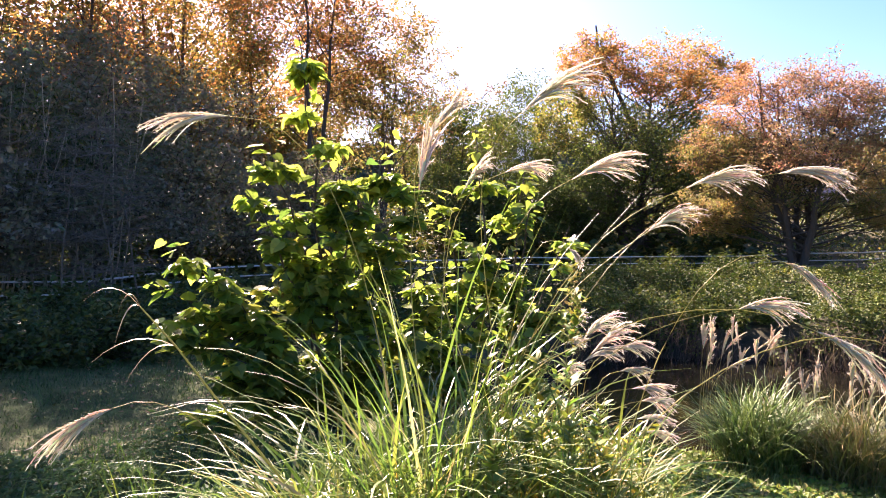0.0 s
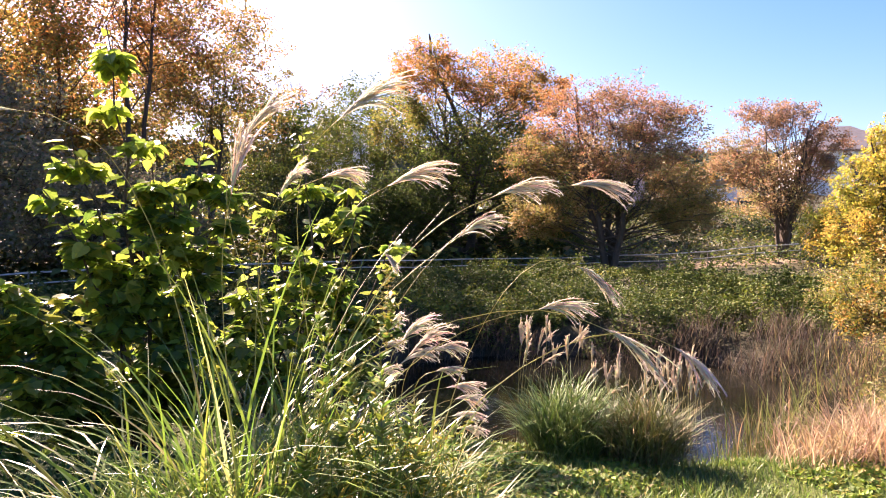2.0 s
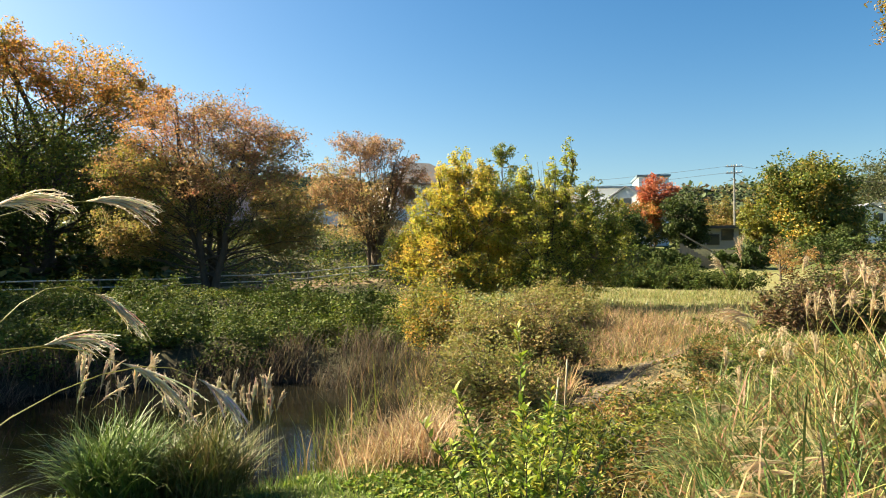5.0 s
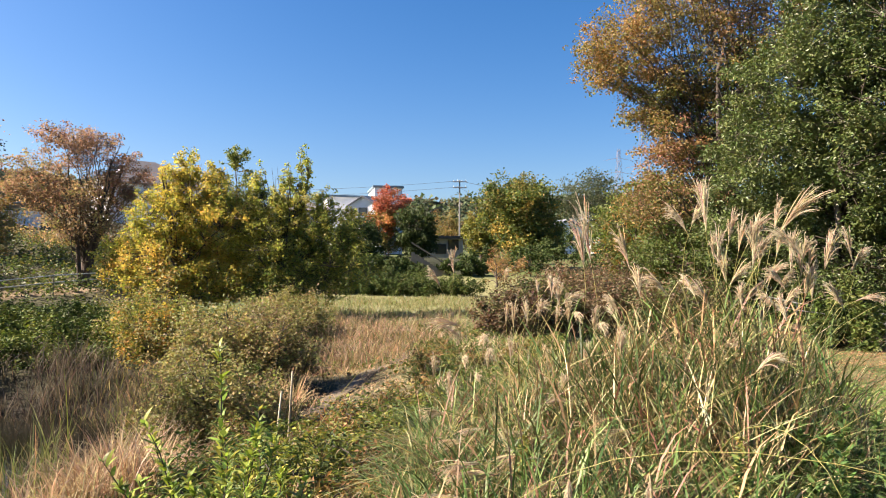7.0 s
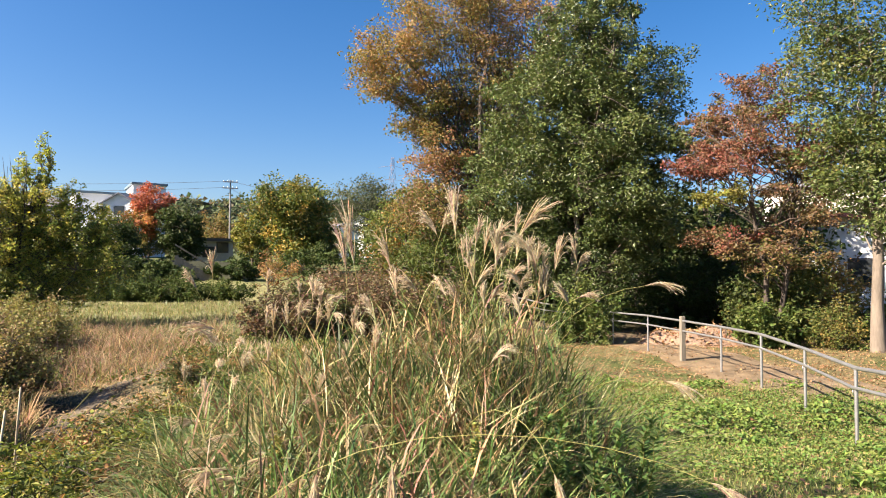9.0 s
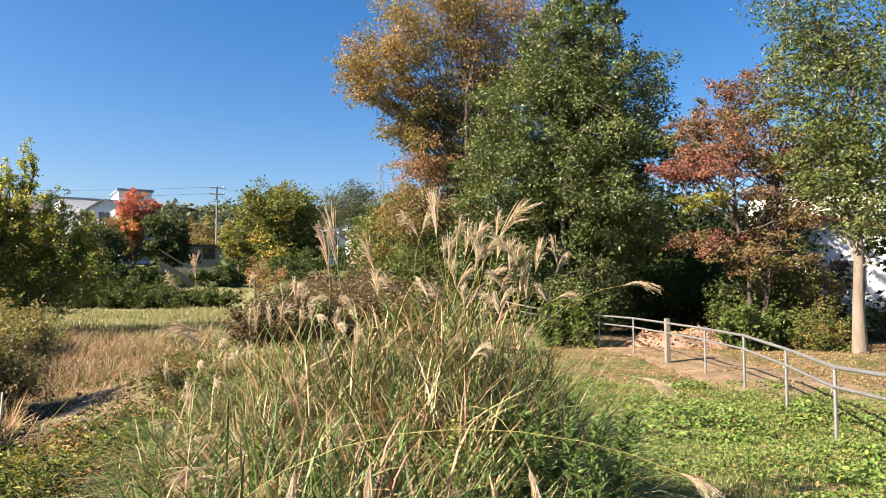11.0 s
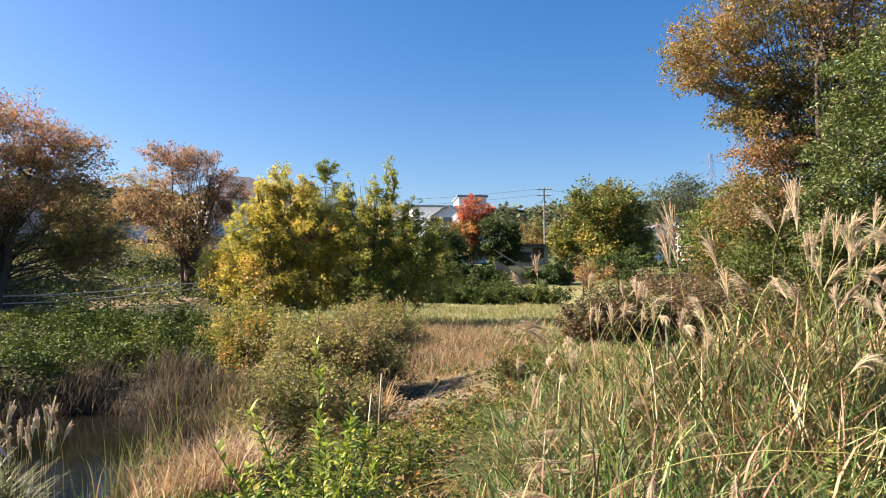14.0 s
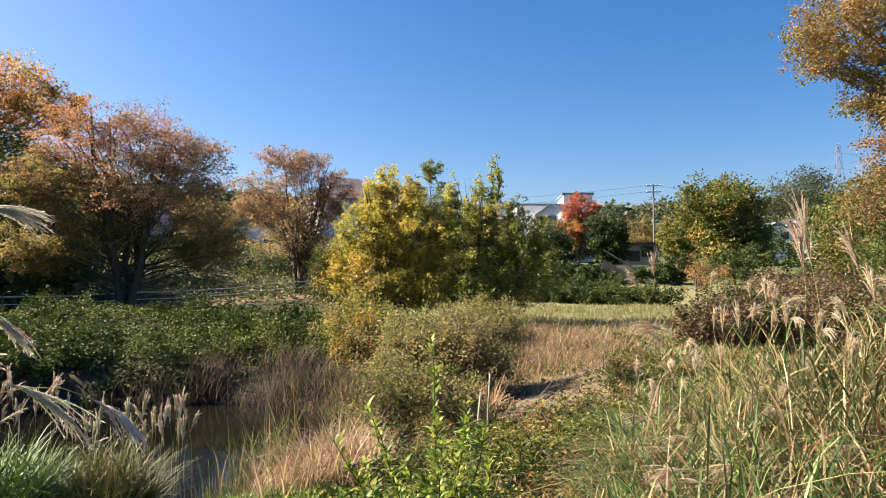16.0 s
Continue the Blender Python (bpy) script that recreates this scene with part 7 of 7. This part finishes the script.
mulberry("tall shrub with bright heart-shaped leaves catching the sun", (-3.6, 5.25), further([
    (-2.78, 3.84, 2.88, 0.3), (-2.64, 4.06, 2.1, 0.3), (-3.3, 3.3, 1.6, 0.3), (-3.3, 3.2, 1.1, 0.35), (-2.5, 4.45, 2.4, 0.4), (-2.45, 4.0, 1.9, 0.3), (-3.0, 3.6, 1.9, 0.3), (-2.3, 4.3, 1.6, 0.3), (-3.1, 3.45, 0.75, 0.3),
    (-2.8, 3.8, 1.3, 0.2), (-2.95, 3.5, 1.2, 0.3), (-2.2, 4.4, 2.0, 0.4), (-2.6, 3.75, 0.8, 0.2), (-2.9, 3.7, 2.2, 0.4), (-2.5, 4.2, 1.0, 0.2), (-2.2, 4.5, 1.1, 0.2), (-3.35, 3.15, 1.35, 0.3), (-3.15, 3.2, 0.5, 0.2), (-2.9, 3.4, 0.9, 0.2)], 1.3), 460, 300, 6500, 0.112)
mulberry("second shrub of heart-shaped leaves in half shade", (-2.5, 6.4), further([
    (-2.47, 5.86, 2.55, 0.4), (-2.06, 6.0, 2.25, 0.3), (-1.7, 6.1, 1.7, 0.3), (-1.9, 5.7, 1.9, 0.3), (-2.7, 5.5, 2.0, 0.3), (-1.6, 5.8, 1.2, 0.3), (-2.3, 5.5, 1.5, 0.2), (-2.9, 5.6, 1.3, 0.3), (-1.9, 5.5, 0.9, 0.2)], 1.1), 461, 100, 1900, 0.1)
mulberry("low spread of heart-shaped leaves under the tall shrub", (-2.9, 5.6), [
    (-2.6, 5.1, 0.9, 0.2), (-3.2, 5.0, 0.8, 0.2), (-2.3, 5.6, 1.0, 0.2), (-2.9, 4.9, 0.5, 0.2), (-2.1, 5.2, 0.6, 0.2), (-3.5, 4.8, 0.5, 0.2), (-2.5, 5.9, 1.3, 0.2), (-3.0, 5.9, 1.4, 0.2)], 462, 60, 1500, 0.105)
lance_shrub()
stakes()


# ---------------------------------------------------------------- fences
def tube_part(name, pts, rad, mat, parent, sides=10):
    V, F = tubes([(np.asarray(pts, float), np.broadcast_to(rad, (len(pts),)))], sides)
    return mesh_object(name, V, F, mat, parent, soft=True)


def pipe_fence():
    """Galvanised two-rail pipe fence along the footpath."""
    posts = [(0.501 - d * math.sin(radians(az)), 0.411 + d * math.cos(radians(az))) for az, d in ((-101, 5.6), (-94.8, 7.2), (-90.1, 8.9), (-86.9, 10.8), (-84.0, 12.5), (-81.2, 14.5), (-78.4, 16.1), (-75.8, 17.8), (-73.1, 19.8), (-70.4, 21.8), (-67.6, 24.2), (-65.2, 26.8))]
    x0, y0 = posts[2]
    ob = thing("pipe_fence", on_ground(x0, y0), "galvanised two-rail pipe fence beside the footpath", "fence")
    tops = []
    for i, (x, y) in enumerate(posts):
        g = on_ground(x, y)
        if i == 6:
            a = math.atan2(posts[7][1] - posts[5][1], posts[7][0] - posts[5][0])
            bm = bmesh.new()
            box_into(bm, (-0.05, -0.05, -0.1), (0.06, 0.05, 1.0), 0.01)
            bm.transform(Matrix.Translation(Vector(g) - Vector(ob.location)) @ Matrix.Rotation(a, 4, "Z"))
            wp = part("wooden_post", bm, POSTWOOD, ob, "weathered square wooden post")
            bm = box_into(bmesh.new(), (-0.045, -0.062, 0.74), (0.045, -0.052, 0.93), 0.004)
            bm.transform(Matrix.Translation(Vector(g) - Vector(ob.location)) @ Matrix.Rotation(a, 4, "Z"))
            part("plate", bm, STEEL, wp, "small grey metal plate")
        else:
            tube_part("post", [g - (0, 0, 0.1), g + (0, 0, 0.45), g + (0, 0, 0.89)], 0.021, STEEL, ob)
        tops.append(g)
    T = np.array(tops)
    k = np.linspace(0, len(T) - 1, 89)
    line = np.stack([np.interp(k, np.arange(len(T)), T[:, c]) for c in range(3)], -1)
    tube_part("top_rail", line + (0, 0, 0.9), 0.023, STEEL, ob)
    tube_part("lower_rail", line + (0.03, 0.03, 0.68), 0.019, STEEL, ob)
    for x, y, z in T[1:]:
        t = np.linspace(0, np.pi * 1.6, 7)
        tube_part("bracket", np.stack([x + 0.03 + 0.02 * np.cos(t), y + 0.03 + 0 * t, z + 0.63 + 0.035 * np.sin(t)], -1), 0.006, STEEL, ob, 5)


RAILPAINT = solid("weathered_rail_paint", [(0.3, (0.5, 0.49, 0.46)), (0.7, (0.62, 0.61, 0.58))], 8.0, 0.55)


def cable_fence():
    """Thin two-rail fence along the path on the far bank."""
    bend = [(75, 15.5), (66, 16.2), (59, 16.8), (50, 18.5), (40, 22), (30, 25.5), (20, 27.8), (10, 29.3), (2, 30), (-6, 31.5), (-13, 33.5), (-20, 37)]
    P = np.array([spot(*b) for b in bend])
    seg = np.r_[0, np.cumsum(np.linalg.norm(np.diff(P, axis=0), axis=1))]
    n = int(seg[-1] / 2.0)
    s = np.linspace(0, seg[-1], n)
    x, y = np.interp(s, seg, P[:, 0]), np.interp(s, seg, P[:, 1])
    z = terrain(x, y)
    ob = thing("rail_fence", (x[n // 2], y[n // 2], z[n // 2]), "thin two-rail metal fence along the far bank path", "fence")
    for a, b, c in zip(x, y, z):
        tube_part("post", [(a, b, c - 0.1), (a, b, c + 0.88)], 0.028, POSTWOOD, ob, 6)
    line = np.stack([x, y, z], -1)
    tube_part("top_rail", line + (0, 0, 0.86), 0.026, RAILPAINT, ob, 6)
    tube_part("lower_rail", line + (0, 0, 0.58), 0.022, RAILPAINT, ob, 6)


def soil_heap():
    """Heap of raked brown leaves beyond the fence."""
    rng = np.random.default_rng(480)
    x, y = spot(-80.2, 20.6)
    g = on_ground(x, y, -0.05)
    ob = thing("leaf_heap", g, "long heap of raked brown leaves by the footpath", "heap")
    n, m = 40, 20
    u, v = np.meshgrid(np.linspace(-1, 1, n), np.linspace(-1, 1, m), indexing="ij")
    h = 0.6 * np.clip(1 - u * u - v * v, 0, 1) ** 0.7 * (0.85 + 0.3 * np.sin(u * 7) * np.cos(v * 5)) + rng.normal(0, 0.012, u.shape)
    a = radians(-80 + 15)
    lx, ly = u * 1.9, v * 0.9
    V = np.stack([g[0] + lx * math.cos(a) - ly * math.sin(a), g[1] + lx * math.sin(a) + ly * math.cos(a), g[2] + h], -1).reshape(-1, 3)
    i = np.arange(n - 1)[:, None] * m + np.arange(m - 1)[None]
    F = np.stack([i, i + m, i + m + 1, i + 1], -1).reshape(-1, 4)
    mesh_object("mound", V, F, LITTER, ob, soft=True)
    k = rng.integers(0, len(V), 2600)
    W, G = leaves(V[k] + rng.normal(0, 0.03, (2600, 3)), 0.08, rng, 0.0, 0.7, 0.7)
    c = mesh_object("loose_leaves", W, G, LEAF, ob, np.repeat(hues([(0.34, 0.2, 0.1), (0.42, 0.27, 0.15), (0.25, 0.14, 0.07)], 2600, rng), 4, axis=0))
    c["kind"] = "stuff"


pipe_fence()
cable_fence()
soil_heap()
